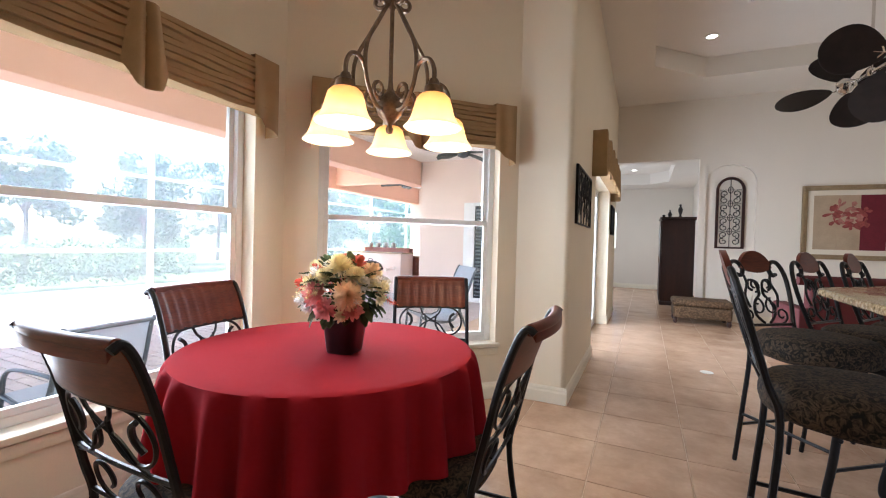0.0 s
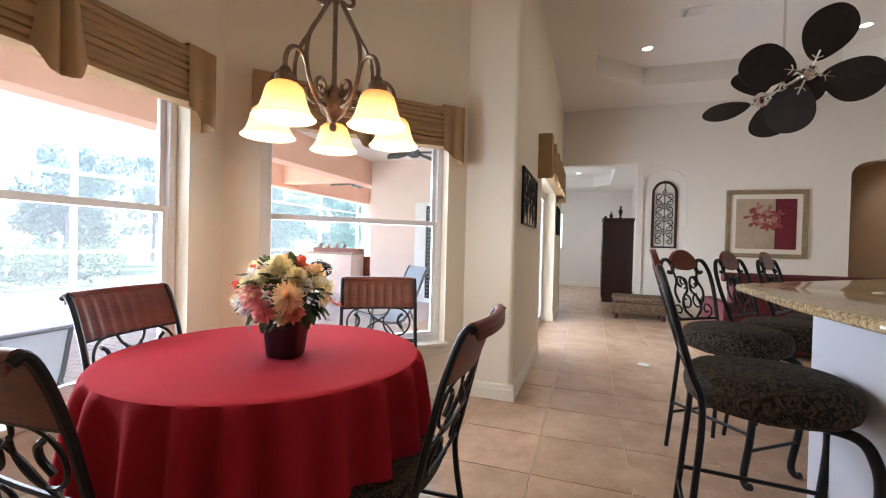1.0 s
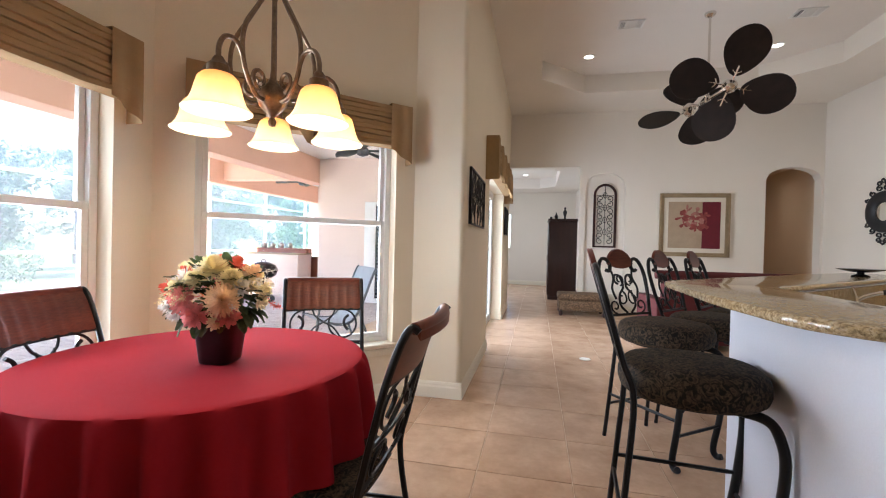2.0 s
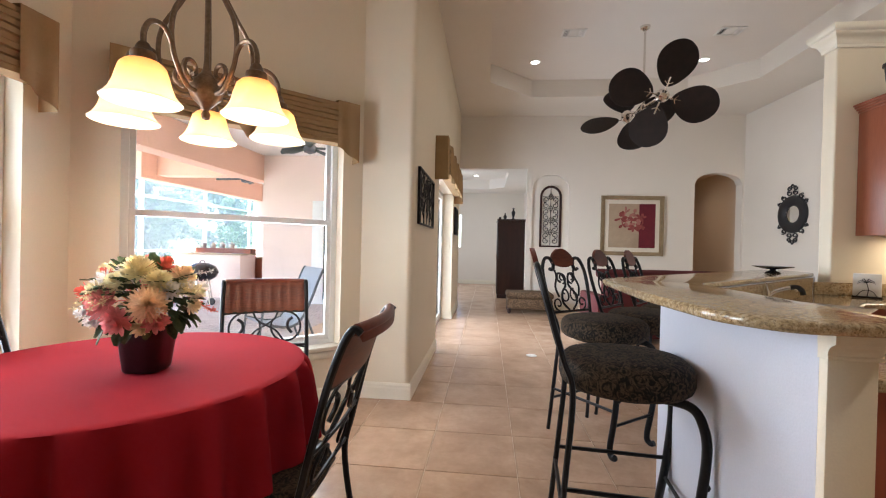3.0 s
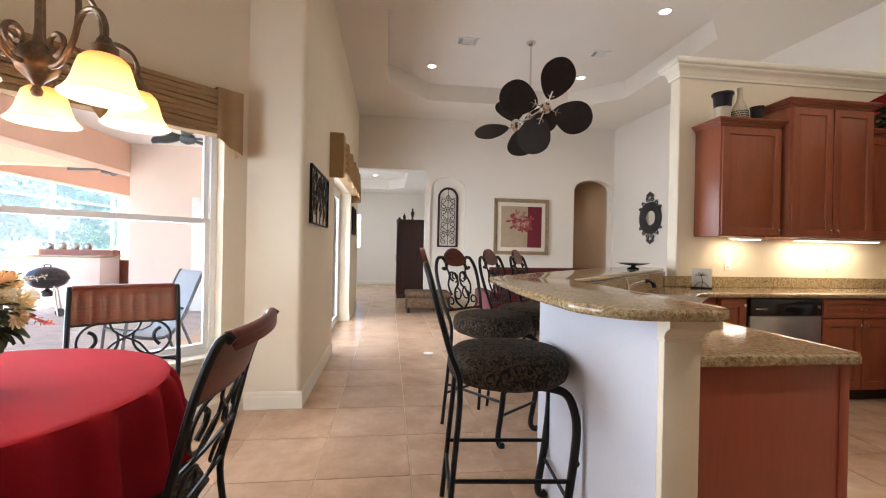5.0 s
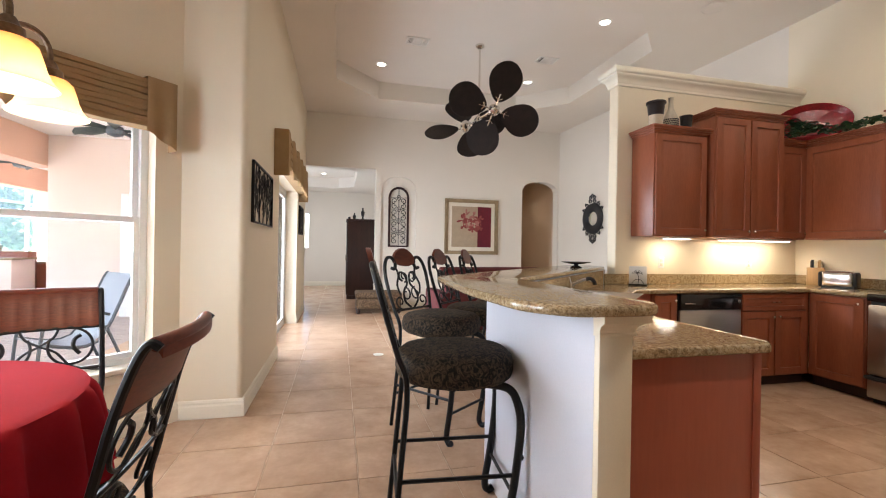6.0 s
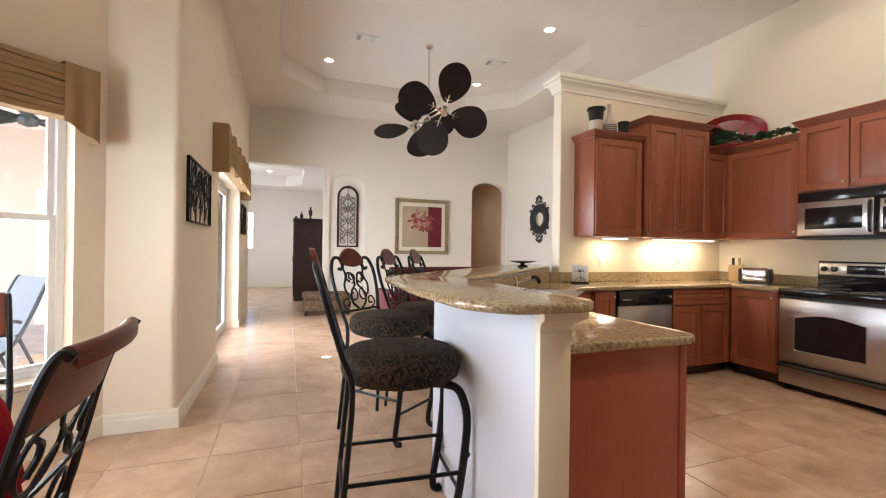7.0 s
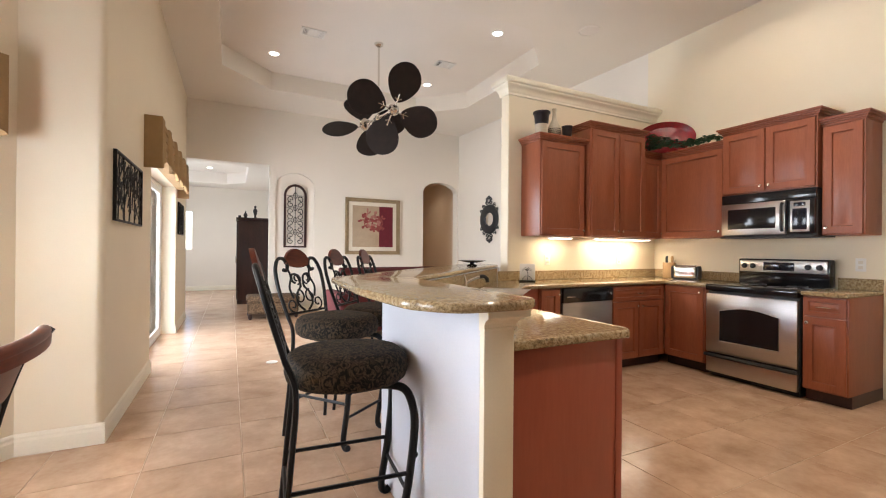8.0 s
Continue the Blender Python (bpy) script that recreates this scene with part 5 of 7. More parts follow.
for x in (0.065, 0.145, 0.62, 0.71):
    bm = bmesh.new()
    lathe(bm, [(0.0, 0.0), (0.026, 0.0), (0.025, 0.016), (0.018, 0.024), (0.0, 0.026)], 16, Matrix.Translation((x, 0.537, 1.105)) @ Matrix.Rotation(radians(90), 4, "X"))
    part("control_knob", bm, M["black_matte"], guard, "black control knob")

# microwave under the wall cabinet
mw = thing("microwave", east(4.81, 2.722), "steel and black over-range microwave", "microwave")
part("body", new_box(0.0, 0.805, 0.03, 0.385, 1.40, 1.825, 0.006), M["black_matte"], mw)
part("vent_strip", new_box(0.0, 0.805, 0.0, 0.03, 1.735, 1.825, 0.006), M["black_gloss"], mw)
mdoor = part("door", new_box(0.004, 0.575, -0.012, 0.03, 1.415, 1.73, 0.008), M["steel"], mw, "brushed steel microwave door")
part("door_window", new_box(0.07, 0.50, -0.015, -0.008, 1.475, 1.675, 0.006), M["black_gloss"], mdoor, "dark window")
bm = bmesh.new()
tube(bm, smooth_line([(0.555, -0.012, 1.45), (0.56, -0.045, 1.47), (0.56, -0.045, 1.68), (0.555, -0.012, 1.70)], 5), 0.011, 8)
part("handle", bm, M["black_matte"], mdoor)
cp = part("control_panel", new_box(0.585, 0.80, -0.010, 0.03, 1.415, 1.73, 0.006), M["black_gloss"], mw)
part("keypad", new_box(0.615, 0.765, -0.014, -0.008, 1.435, 1.715, 0.004), M["steel"], cp, "steel keypad plate")
part("keypad_inset", new_box(0.635, 0.745, -0.018, -0.012, 1.455, 1.645, 0.003), M["screen"], cp)
part("display", new_box(0.645, 0.735, -0.018, -0.012, 1.665, 1.70, 0.002), M["screen"], cp)
part("under_lip", new_box(0.0, 0.805, -0.02, 0.36, 1.385, 1.40, 0.003), M["black_matte"], mw)

# under-cabinet lights
for x0, x1, e in ((3.28, 3.56, 2.0), (3.95, 4.82, 5.0)):
    ul = thing("under_cabinet_light", Matrix(), "slim white lit strip under the wall cabinets", "light")
    part("housing", new_box(x0, x1, 3.56, 3.66, 1.378, 1.40, 0.004), M["white_plastic"], ul)
    part("lens", new_box(x0 + 0.02, x1 - 0.02, 3.572, 3.648, 1.374, 1.379), M["can_glow"], ul)
    lamp("under_cabinet_lamp", "AREA", look(((x0 + x1) / 2, 3.62, 1.368), ((x0 + x1) / 2, 3.68, 0.9)), e * 1.5, (1.0, 0.74, 0.42), x1 - x0 - 0.04, 0.06)


# sink faucet on the counter corner
fa = thing("faucet", pose(1.80, 2.83, LOWZ, 0, 0, -30) @ Matrix.Scale(0.8, 4), "chrome kitchen faucet with a black spray head", "faucet")
bm = bmesh.new()
lathe(bm, [(0.0, 0.0), (0.028, 0.0), (0.026, 0.012), (0.018, 0.02), (0.017, 0.10), (0.013, 0.115), (0.0, 0.12)], 16)
part("base", bm, M["nickel"], fa)
bm = bmesh.new()
tube(bm, smooth_line([(0, 0, 0.08), (0.04, 0, 0.115), (0.11, 0, 0.145), (0.15, 0, 0.15), (0.17, 0, 0.125)], 5), 0.014, 10)
part("spout", bm, M["nickel"], fa)
bm = bmesh.new()
tube(bm, [(0, 0, 0.11), (-0.01, 0.03, 0.15), (-0.02, 0.06, 0.17)], 0.008, 8)
part("lever", bm, M["nickel"], fa)
bm = bmesh.new()
tube(bm, smooth_line([(0.13, 0, 0.152), (0.165, 0, 0.155), (0.195, 0, 0.135), (0.205, 0, 0.10)], 4), 0.019, 10)
part("spray_head", bm, M["black_gloss"], fa, "black pull-out spray head")
sk = thing("sink", pose(2.02, 2.72, LOWZ, 0, 0, 45), "steel sink set in the granite counter", "sink")
bm = bmesh.new()
for r in ((-0.36, -0.34, -0.2, 0.2), (0.34, 0.36, -0.2, 0.2), (-0.34, 0.34, -0.2, -0.18), (-0.34, 0.34, 0.18, 0.2)):
    box(bm, r[0], r[1], r[2], r[3], 0.0, 0.006, 0.002)
part("rim", bm, M["steel"], sk)
part("basin", new_box(-0.34, 0.34, -0.18, 0.18, 0.0005, 0.002), M["steel"], sk)

# small things on the counters
ds = thing("footed_dish", pose(2.38, 3.73, BARZ), "black footed dish on the granite bar", "dish")
bm = bmesh.new()
lathe(bm, [(0.0, 0.0), (0.055, 0.0), (0.05, 0.008), (0.022, 0.018), (0.02, 0.028), (0.07, 0.034), (0.135, 0.05), (0.142, 0.054), (0.13, 0.052), (0.06, 0.04), (0.0, 0.038)], 28)
part("bowl", bm, M["black_gloss"], ds)
nk = thing("napkin_holder", pose(2.97, 3.60, LOWZ, 0, 0, -37) @ Matrix.Scale(1.12, 4), "napkin holder with a palm tree on white napkins", "napkin holder")
part("napkin", new_box(-0.07, 0.07, -0.018, 0.022, 0.012, 0.165, 0.004), M["white_plastic"], nk, "stack of white napkins")
bm = bmesh.new()
box(bm, -0.075, 0.075, -0.03, 0.03, 0.0, 0.012, 0.003)
tube(bm, smooth_line([(0.0, -0.024, 0.01), (0.006, -0.024, 0.06), (-0.004, -0.024, 0.105)], 4), 0.0024, 6)
for q in (20, 60, 120, 160, -10, 190):
    c, s = math.cos(radians(q)), math.sin(radians(q))
    tube(bm, smooth_line([(-0.004, -0.024, 0.105), (-0.004 + 0.025 * c, -0.026, 0.112 + 0.022 * s), (-0.004 + 0.045 * c, -0.026, 0.10 + 0.02 * s)], 3), 0.0026, 5, r1=0.001)
tube(bm, smooth_line([(-0.05, -0.024, 0.012), (-0.02, -0.024, 0.05), (0.02, -0.024, 0.05), (0.05, -0.024, 0.012)], 4), 0.002, 5)
part("palm_stand", bm, M["iron"], nk, "black metal palm tree stand")
kb = thing("knife_block", pose(5.06, 3.49, LOWZ, 0, 0, 30), "pale wooden knife block with knives", "knife block")
bm = bmesh.new()
box(bm, -0.05, 0.05, -0.07, 0.07, 0.0, 0.19, 0.006, m=Matrix.Shear("XZ", 4, (0.0, 0.0)))
part("block", bm, M["block_wood"], kb)
for i, (x, y) in enumerate(((-0.025, -0.03), (0.02, -0.03), (-0.02, 0.03), (0.025, 0.03))):
    part("knife_handle", new_box(x - 0.009, x + 0.009, y - 0.012, y + 0.012, 0.19, 0.26 + 0.012 * (i % 2), 0.004), M["block_wood"] if i < 2 else M["black_matte"], kb)
ts = thing("toaster", pose(4.95, 3.20, LOWZ, 0, 0, -68), "chrome toaster with black ends on the counter", "toaster")
part("body", new_box(-0.125, 0.125, -0.08, 0.08, 0.015, 0.165, 0.03, 4), M["nickel"], ts, "polished chrome body")
part("end", new_box(0.115, 0.145, -0.082, 0.082, 0.01, 0.16, 0.02, 3), M["black_matte"], ts)
part("end", new_box(-0.145, -0.115, -0.082, 0.082, 0.01, 0.16, 0.02, 3), M["black_matte"], ts)
part("foot", new_box(-0.12, 0.12, -0.07, 0.07, 0.0, 0.016), M["black_matte"], ts)
part("slot", new_box(-0.1, 0.1, -0.03, -0.01, 0.163, 0.167), M["black_matte"], ts)
part("slot", new_box(-0.1, 0.1, 0.012, 0.032, 0.163, 0.167), M["black_matte"], ts)
bm = bmesh.new()
tube(bm, smooth_line([(-0.14, 0.05, 0.05), (-0.17, 0.12, 0.08), (-0.16, 0.2, 0.22)], 5), 0.003, 5)
part("cord", bm, M["black_matte"], ts)


def outlet(m, label="white wall outlet plate"):
    o = thing("wall_outlet", m, label, "outlet", "white wall outlets")
    part("plate", new_box(-0.036, 0.036, -0.008, 0.0, -0.058, 0.058, 0.003), M["white_plastic"], o)
    for z in (-0.022, 0.022):
        part("socket", new_box(-0.016, 0.016, -0.011, -0.006, z - 0.014, z + 0.014, 0.003), M["paper"], o)


outlet(pose(3.40, 3.80, 1.14))
outlet(pose(4.53, 3.80, 1.14))
outlet(pose(5.20, 1.75, 1.14, 0, 0, -90))

# on top of the wall cabinets
TOPA = 2.38 + 0.066
v1 = thing("vase", pose(3.10, 3.55, TOPA), "tall dark and cream glazed vase", "vase", "vases on the cabinets")
bm = bmesh.new()
lathe(bm, [(0.0, 0.0), (0.058, 0.0), (0.062, 0.02), (0.068, 0.11)], 24, cap=False)
part("base", bm, M["cream_pot"], v1, "cream glazed lower half")
bm = bmesh.new()
lathe(bm, [(0.068, 0.11), (0.078, 0.215), (0.09, 0.222), (0.09, 0.24), (0.08, 0.238), (0.066, 0.12), (0.0, 0.115)], 24, cap=False)
part("rim", bm, M["pot_black"], v1, "dark glazed upper half")
v2 = thing("vase", pose(3.27, 3.55, TOPA), "patterned cream vase with a slim neck", "vase", "vases on the cabinets")
bm = bmesh.new()
lathe(bm, [(0.0, 0.0), (0.066, 0.0), (0.068, 0.09), (0.058, 0.12), (0.026, 0.19), (0.02, 0.26), (0.026, 0.30), (0.018, 0.30), (0.0, 0.26)], 24, cap=False)
part("body", bm, M["cream_pot"], v2)
for z in (0.02, 0.04, 0.06, 0.08):
    bm = bmesh.new()
    for i in range(22):
        a = 2 * math.pi * i / 22
        box(bm, 0.066, 0.0705, -0.006, 0.006, z - 0.006, z + 0.005, m=Matrix.Rotation(a + z * 7, 4, "Z"))
    part("pattern_band", bm, M["pot_black"], v2)
v3 = thing("vase", pose(3.43, 3.53, TOPA), "small matte black vase", "vase", "vases on the cabinets")
bm = bmesh.new()
lathe(bm, [(0.0, 0.0), (0.045, 0.0), (0.05, 0.05), (0.055, 0.125), (0.06, 0.13), (0.05, 0.128), (0.0, 0.06)], 24, cap=False)
part("body", bm, M["pot_black"], v3)

pl = thing("platter", pose(4.93, 3.46, 2.43, -8, 0, -46) @ Matrix.Scale(1.2, 4), "large oval red glazed platter leaning on the wall", "platter")
bm = bmesh.new()
rings = []
for r, y in ((0.0, 0.0), (0.72, 0.0), (0.8, -0.012), (1.0, -0.035), (1.0, -0.025), (0.8, 0.0), (0.7, 0.012), (0.0, 0.012)):
    rings.append([bm.verts.new((0.27 * r * math.cos(2 * math.pi * i / 40), y, 0.165 + 0.165 * r * math.sin(2 * math.pi * i / 40))) for i in range(40)])
for a, b in zip(rings, rings[1:]):
    for i in range(40):
        bm.faces.new((a[i], a[(i + 1) % 40], b[(i + 1) % 40], b[i]))
bmesh.ops.remove_doubles(bm, verts=bm.verts, dist=0.0004)
part("dish", bm, M["plate_red"], pl)
iv = thing("ivy_garland", Matrix(), "trailing silk ivy along the cabinet tops", "ivy")
rnd = random.Random(21)
bm = bmesh.new()
vine = smooth_line([(4.66, 3.46, 2.45), (4.74, 3.42, 2.47), (4.83, 3.36, 2.49), (4.89, 3.25, 2.46), (4.92, 3.15, 2.49), (4.91, 3.05, 2.46), (4.92, 2.92, 2.48), (4.91, 2.80, 2.46)], 6)
tube(bm, vine, 0.004, 5)
part("vine", bm, M["ivy"], iv)
bm = bmesh.new()
for k in range(430):
    i = int(len(vine) * (rnd.random() ** 1.9))
    p = vine[min(i, len(vine) - 1)]
    thick = max(0.25, 1 - i / (len(vine) * 0.6))
    p = p + Vector((rnd.uniform(-0.05, 0.05), rnd.uniform(-0.05, 0.05), rnd.uniform(0.0, 0.17) * thick))
    q = rnd.uniform(0, 6.28)
    petal(bm, p, Vector((math.cos(q), math.sin(q), rnd.uniform(-0.4, 0.5))).normalized(), Vector((0, 0, 1)), rnd.uniform(0.035, 0.06), rnd.uniform(0.03, 0.045), -0.2)
part("leaves", bm, M["ivy"], iv)


# ---- bar stools ----
def stool_back(u, z):
    t = (z - 0.72) / 0.52
    return Vector((u, -0.242 - 0.155 * t, z))


def bar_stool():
    s = thing("bar_stool", Matrix(), "black iron bar stool with a dark tapestry seat", "stool", "stools along the bar")
    part("seat", stitch_seat(0.262, 0.268, 0.668, 0.135, 2.2), M["seat"], s, "round dark tapestry seat cushion")
    bm = bmesh.new()
    tube(bm, [(0.2 * math.cos(2 * math.pi * i / 24), 0.2 * math.sin(2 * math.pi * i / 24), 0.665) for i in range(24)], 0.011, 6, closed=True)
    part("seat_ring", bm, M["iron"], s)
    for k in (-1, 1):
        bm = bmesh.new()
        line = [(k * 0.20, -0.275, 0.0), (k * 0.185, -0.245, 0.35), (k * 0.175, -0.225, 0.66)] + [tuple(stool_back(k * u, z)) for u, z in ((0.19, 0.80), (0.215, 0.95), (0.215, 1.08), (0.18, 1.16), (0.13, 1.17), (0.10, 1.13), (0.115, 1.09), (0.145, 1.095))]
        tube(bm, smooth_line(line, 5), 0.0125, 8)
        part("stile", bm, M["iron"], s)
        # front legs swell out in a wide curve
        bm = bmesh.new()
        tube(bm, smooth_line([(k * 0.12, 0.12, 0.655), (k * 0.16, 0.21, 0.645), (k * 0.185, 0.245, 0.59), (k * 0.195, 0.258, 0.48), (k * 0.19, 0.235, 0.25), (k * 0.185, 0.205, 0.06), (k * 0.19, 0.225, 0.014), (k * 0.195, 0.25, 0.022)], 6), 0.018, 10)
        part("leg", bm, M["iron"], s)
        bm = bmesh.new()
        lathe(bm, [(0.0, -0.014), (0.010, -0.01), (0.014, 0.0), (0.010, 0.01), (0.0, 0.014)], 10, Matrix.Translation((k * 0.192, 0.262, 0.36)))
        part("bead", bm, M["iron"], s)
        bm = bmesh.new()
        tube(bm, [(k * 0.188, -0.252, 0.285), (k * 0.19, 0.236, 0.285)], 0.009, 6)
        part("stretcher", bm, M["iron"], s)
        # lyre scrolls
        bm = bmesh.new()
        pts = smooth_line([(k * 0.02, 0.81, 0), (k * 0.07, 0.86, 0), (k * 0.06, 0.93, 0), (k * 0.015, 0.98, 0), (k * 0.03, 1.05, 0), (k * 0.075, 1.06, 0), (k * 0.085, 1.02, 0), (k * 0.06, 1.0, 0)], 5)
        tube(bm, [stool_back(p.x, p.y) for p in pts], 0.008, 6)
        part("lyre_scroll", bm, M["iron"], s)
        bm = bmesh.new()
        pts = spiral(k * 0.12, 0.855, 0.045, 0.014, -90, -90 + k * 400, 24)
        tube(bm, [stool_back(u, z) for u, z in pts], 0.006, 6)
        pts = smooth_line([(k * 0.10, 0.90, 0), (k * 0.12, 0.97, 0), (k * 0.09, 1.04, 0), (k * 0.10, 1.09, 0)], 5)
        tube(bm, [stool_back(p.x, p.y) for p in pts], 0.0075, 6)
        part("side_scroll", bm, M["iron"], s)
        bm = bmesh.new()
        pts = spiral(k * 0.052, 0.905, 0.050, 0.016, 90, 90 + k * 380, 24)
        tube(bm, [stool_back(u, z) + Vector((0, 0.006, 0)) for u, z in pts], 0.006, 6)
        pts = spiral(k * 0.045, 1.03, 0.040, 0.014, -90, -90 - k * 360, 22)
        tube(bm, [stool_back(u, z) + Vector((0, 0.006, 0)) for u, z in pts], 0.006, 6)
        part("inner_scroll", bm, M["iron"], s)
    for y, z, w in ((-0.258, 0.22, 0.19), (0.232, 0.20, 0.19), (-0.24, 0.80, 0.19)):
        bm = bmesh.new()
        if z < 0.5:
            tube(bm, [(-w, y, z), (w, y, z)], 0.009, 6)
        else:
            tube(bm, [stool_back(-w, z), stool_back(w, z)], 0.009, 6)
        part("rail", bm, M["iron"], s)
    bm = bmesh.new()
    n = 22
    front, rear = [], []
    outline = []
    for i in range(n + 1):
        u = -0.115 + 0.23 * i / n
        outline.append((u, 1.135 + 0.105 * math.sqrt(max(0, 1 - (u / 0.118) ** 2)) * (1 - 0.12 * (u / 0.115) ** 2)))
    for i in range(n + 1):
        u = 0.115 - 0.23 * i / n
        outline.append((u, 1.135 - 0.03 * (1 - (u / 0.115) ** 2)))
    for u, z in outline:
        p = stool_back(u, z)
        front.append(bm.verts.new(p + Vector((0, 0.011, 0))))
        rear.append(bm.verts.new(p - Vector((0, 0.011, 0))))
    bm.faces.new(front)
    bm.faces.new(rear[::-1])
    k = len(front)
    for i in range(k):
        bm.faces.new((front[i], rear[i], rear[(i + 1) % k], front[(i + 1) % k]))
    bmesh.ops.remove_doubles(bm, verts=bm.verts, dist=0.0005)
    part("crest", bm, M["back_wood"], s, "arched stained wood crest")
    return s


stool = bar_stool()
stool.matrix_world = pose(0.68, 1.93, 0, 0, 0, -95)
copy_thing(stool, pose(0.86, 2.93, 0, 0, 0, -142))
copy_thing(stool, pose(1.27, 3.32, 0, 0, 0, -130))
copy_thing(stool, pose(1.62, 3.66, 0, 0, 0, -125))
# ---- great room ----
# red sofa behind the stools
so = thing("sofa", pose(2.25, 6.35, 0, 0, 0, 4), "dark red upholstered sofa with scrolled arms", "sofa")
part("base", new_box(-0.62, 0.95, -0.4, 0.42, 0.06, 0.42, 0.03), M["red_sofa"], so)
part("backrest", new_box(-0.62, 0.95, -0.42, -0.2, 0.3, 0.93, 0.05, 3), M["red_sofa"], so)
for x in (-0.72, 0.95):
    bm = bmesh.new()
    box(bm, x, x + 0.16, -0.42, 0.42, 0.06, 0.62, 0.03)
    part("arm", bm, M["red_sofa"], so)
bm = bmesh.new()
tube(bm, [(-0.72, -0.36, 0.93), (1.11, -0.36, 0.93)], 0.055, 12)
part("scrolled_crest", bm, M["red_sofa"], so)
part("cushion", new_box(-0.55, 0.18, -0.19, 0.42, 0.42, 0.54, 0.04, 3), M["red_sofa"], so)
part("cushion", new_box(0.19, 0.93, -0.19, 0.42, 0.42, 0.54, 0.04, 3), M["red_sofa"], so)
for x in (-0.62, 1.0):
    for y in (-0.36, 0.36):
        bm = bmesh.new()
        lathe(bm, [(0.0, 0.0), (0.02, 0.0), (0.03, 0.06), (0.0, 0.06)], 10, Matrix.Translation((x, y, 0)))
        part("foot", bm, M["cherry_dark"], so)

# armoire in the far room, its front to the west
ar = thing("armoire", pose(0.32, 10.5, 0), "tall dark wood armoire with ornaments on top", "armoire")
part("body", new_box(0.03, 0.66, 0.0, 1.05, 0.08, 1.88, 0.006), M["cherry_dark"], ar)
part("plinth", new_box(0.02, 0.67, -0.012, 1.06, 0.0, 0.085, 0.006), M["cherry_dark"], ar)
bm = bmesh.new()
box(bm, 0.01, 0.68, -0.02, 1.07, 1.86, 1.89, 0.006)
box(bm, -0.01, 0.69, -0.035, 1.085, 1.89, 1.925, 0.008)
part("cornice", bm, M["cherry_dark"], ar)
for a, b in ((0.02, 0.52), (0.53, 1.03)):
    bm = bmesh.new()
    box(bm, 0.005, 0.03, a, b, 0.10, 1.85, 0.004)
    dd = part("door", bm, M["cherry_dark"], ar)
    bm = bmesh.new()
    box(bm, -0.012, 0.006, a + 0.42 if a < 0.3 else a + 0.05, a + 0.44 if a < 0.3 else a + 0.07, 0.9, 1.05, 0.003)
    part("handle", bm, M["bronze"], dd)
for z in (0.35, 0.95, 1.5):
    bm = new_box(0.0, 0.01, -0.006, 0.014, z, z + 0.05, 0.002)
    part("hinge", bm, M["bronze"], ar)


def figurine(x, y, z, prof, label, name="ornament"):
    o = thing(name, pose(x, y, z), label, "ornament", "ornaments on the armoire")
    bm = bmesh.new()
    lathe(bm, prof, 14)
    part("body", bm, M["pot_black"], o)
    return o


figurine(0.50, 10.62, 1.925, [(0.0, 0.0), (0.035, 0.0), (0.03, 0.02), (0.045, 0.06), (0.03, 0.10), (0.012, 0.12), (0.018, 0.15), (0.0, 0.16)], "small dark ornamental urn")
figurine(0.70, 10.64, 1.925, [(0.0, 0.0), (0.04, 0.0), (0.03, 0.02), (0.02, 0.05), (0.04, 0.12), (0.05, 0.17), (0.03, 0.21), (0.015, 0.23), (0.03, 0.27), (0.0, 0.29)], "tall dark ornamental vase")
figurine(0.38, 10.62, 1.925, [(0.0, 0.0), (0.03, 0.0), (0.03, 0.05), (0.0, 0.06)], "small pale ornament on the armoire")

# tapestry ottoman
ot = thing("ottoman", pose(0.90, 8.38, 0) @ Matrix.Scale(0.95, 4), "tufted brown tapestry ottoman on turned feet", "ottoman")
bm = bmesh.new()
box(bm, -0.44, 0.44, -0.3, 0.3, 0.10, 0.30, 0.03, 3)
part("base", bm, M["ottoman"], ot)
bm = bmesh.new()
box(bm, -0.46, 0.46, -0.32, 0.32, 0.30, 0.42, 0.05, 4)
part("cushion", bm, M["ottoman"], ot)
for x in (-0.4, 0.4):
    for y in (-0.25, 0.25):
        bm = bmesh.new()
        lathe(bm, [(0.0, 0.0), (0.025, 0.0), (0.04, 0.04), (0.03, 0.08), (0.04, 0.10), (0.0, 0.10)], 12, Matrix.Translation((x, y, 0)))
        part("foot", bm, M["cherry_dark"], ot)

# framed flower picture on the north wall
pc = thing("framed_picture", pose(2.31, NORTH, 1.135), "framed red flower picture in a gold frame", "picture")
PW, PH = 1.19, 1.175
bm = bmesh.new()
for k, (o, i, d) in enumerate(((0.0, 0.035, 0.05), (0.032, 0.075, 0.035))):
    for r in ((o, i, o, PH - o), (PW - i, PW - o, o, PH - o), (i, PW - i, o, i), (i, PW - i, PH - i, PH - o)):
        box(bm, r[0], r[1], -d, -0.002, r[2], r[3], 0.004)
part("frame", bm, M["gold_frame"], pc, "antique gold stepped frame")
part("mat_board", new_box(0.07, PW - 0.07, -0.014, -0.004, 0.07, PH - 0.07), M["paper"], pc, "cream mat board")
part("fillet", new_box(0.155, PW - 0.155, -0.018, -0.006, 0.155, PH - 0.155), M["canvas_tan"], pc, "tan picture ground")
part("red_panel", new_box(0.73, PW - 0.155, -0.0215, -0.018, 0.155, PH - 0.155), M["canvas_red"], pc, "dark red side panel")
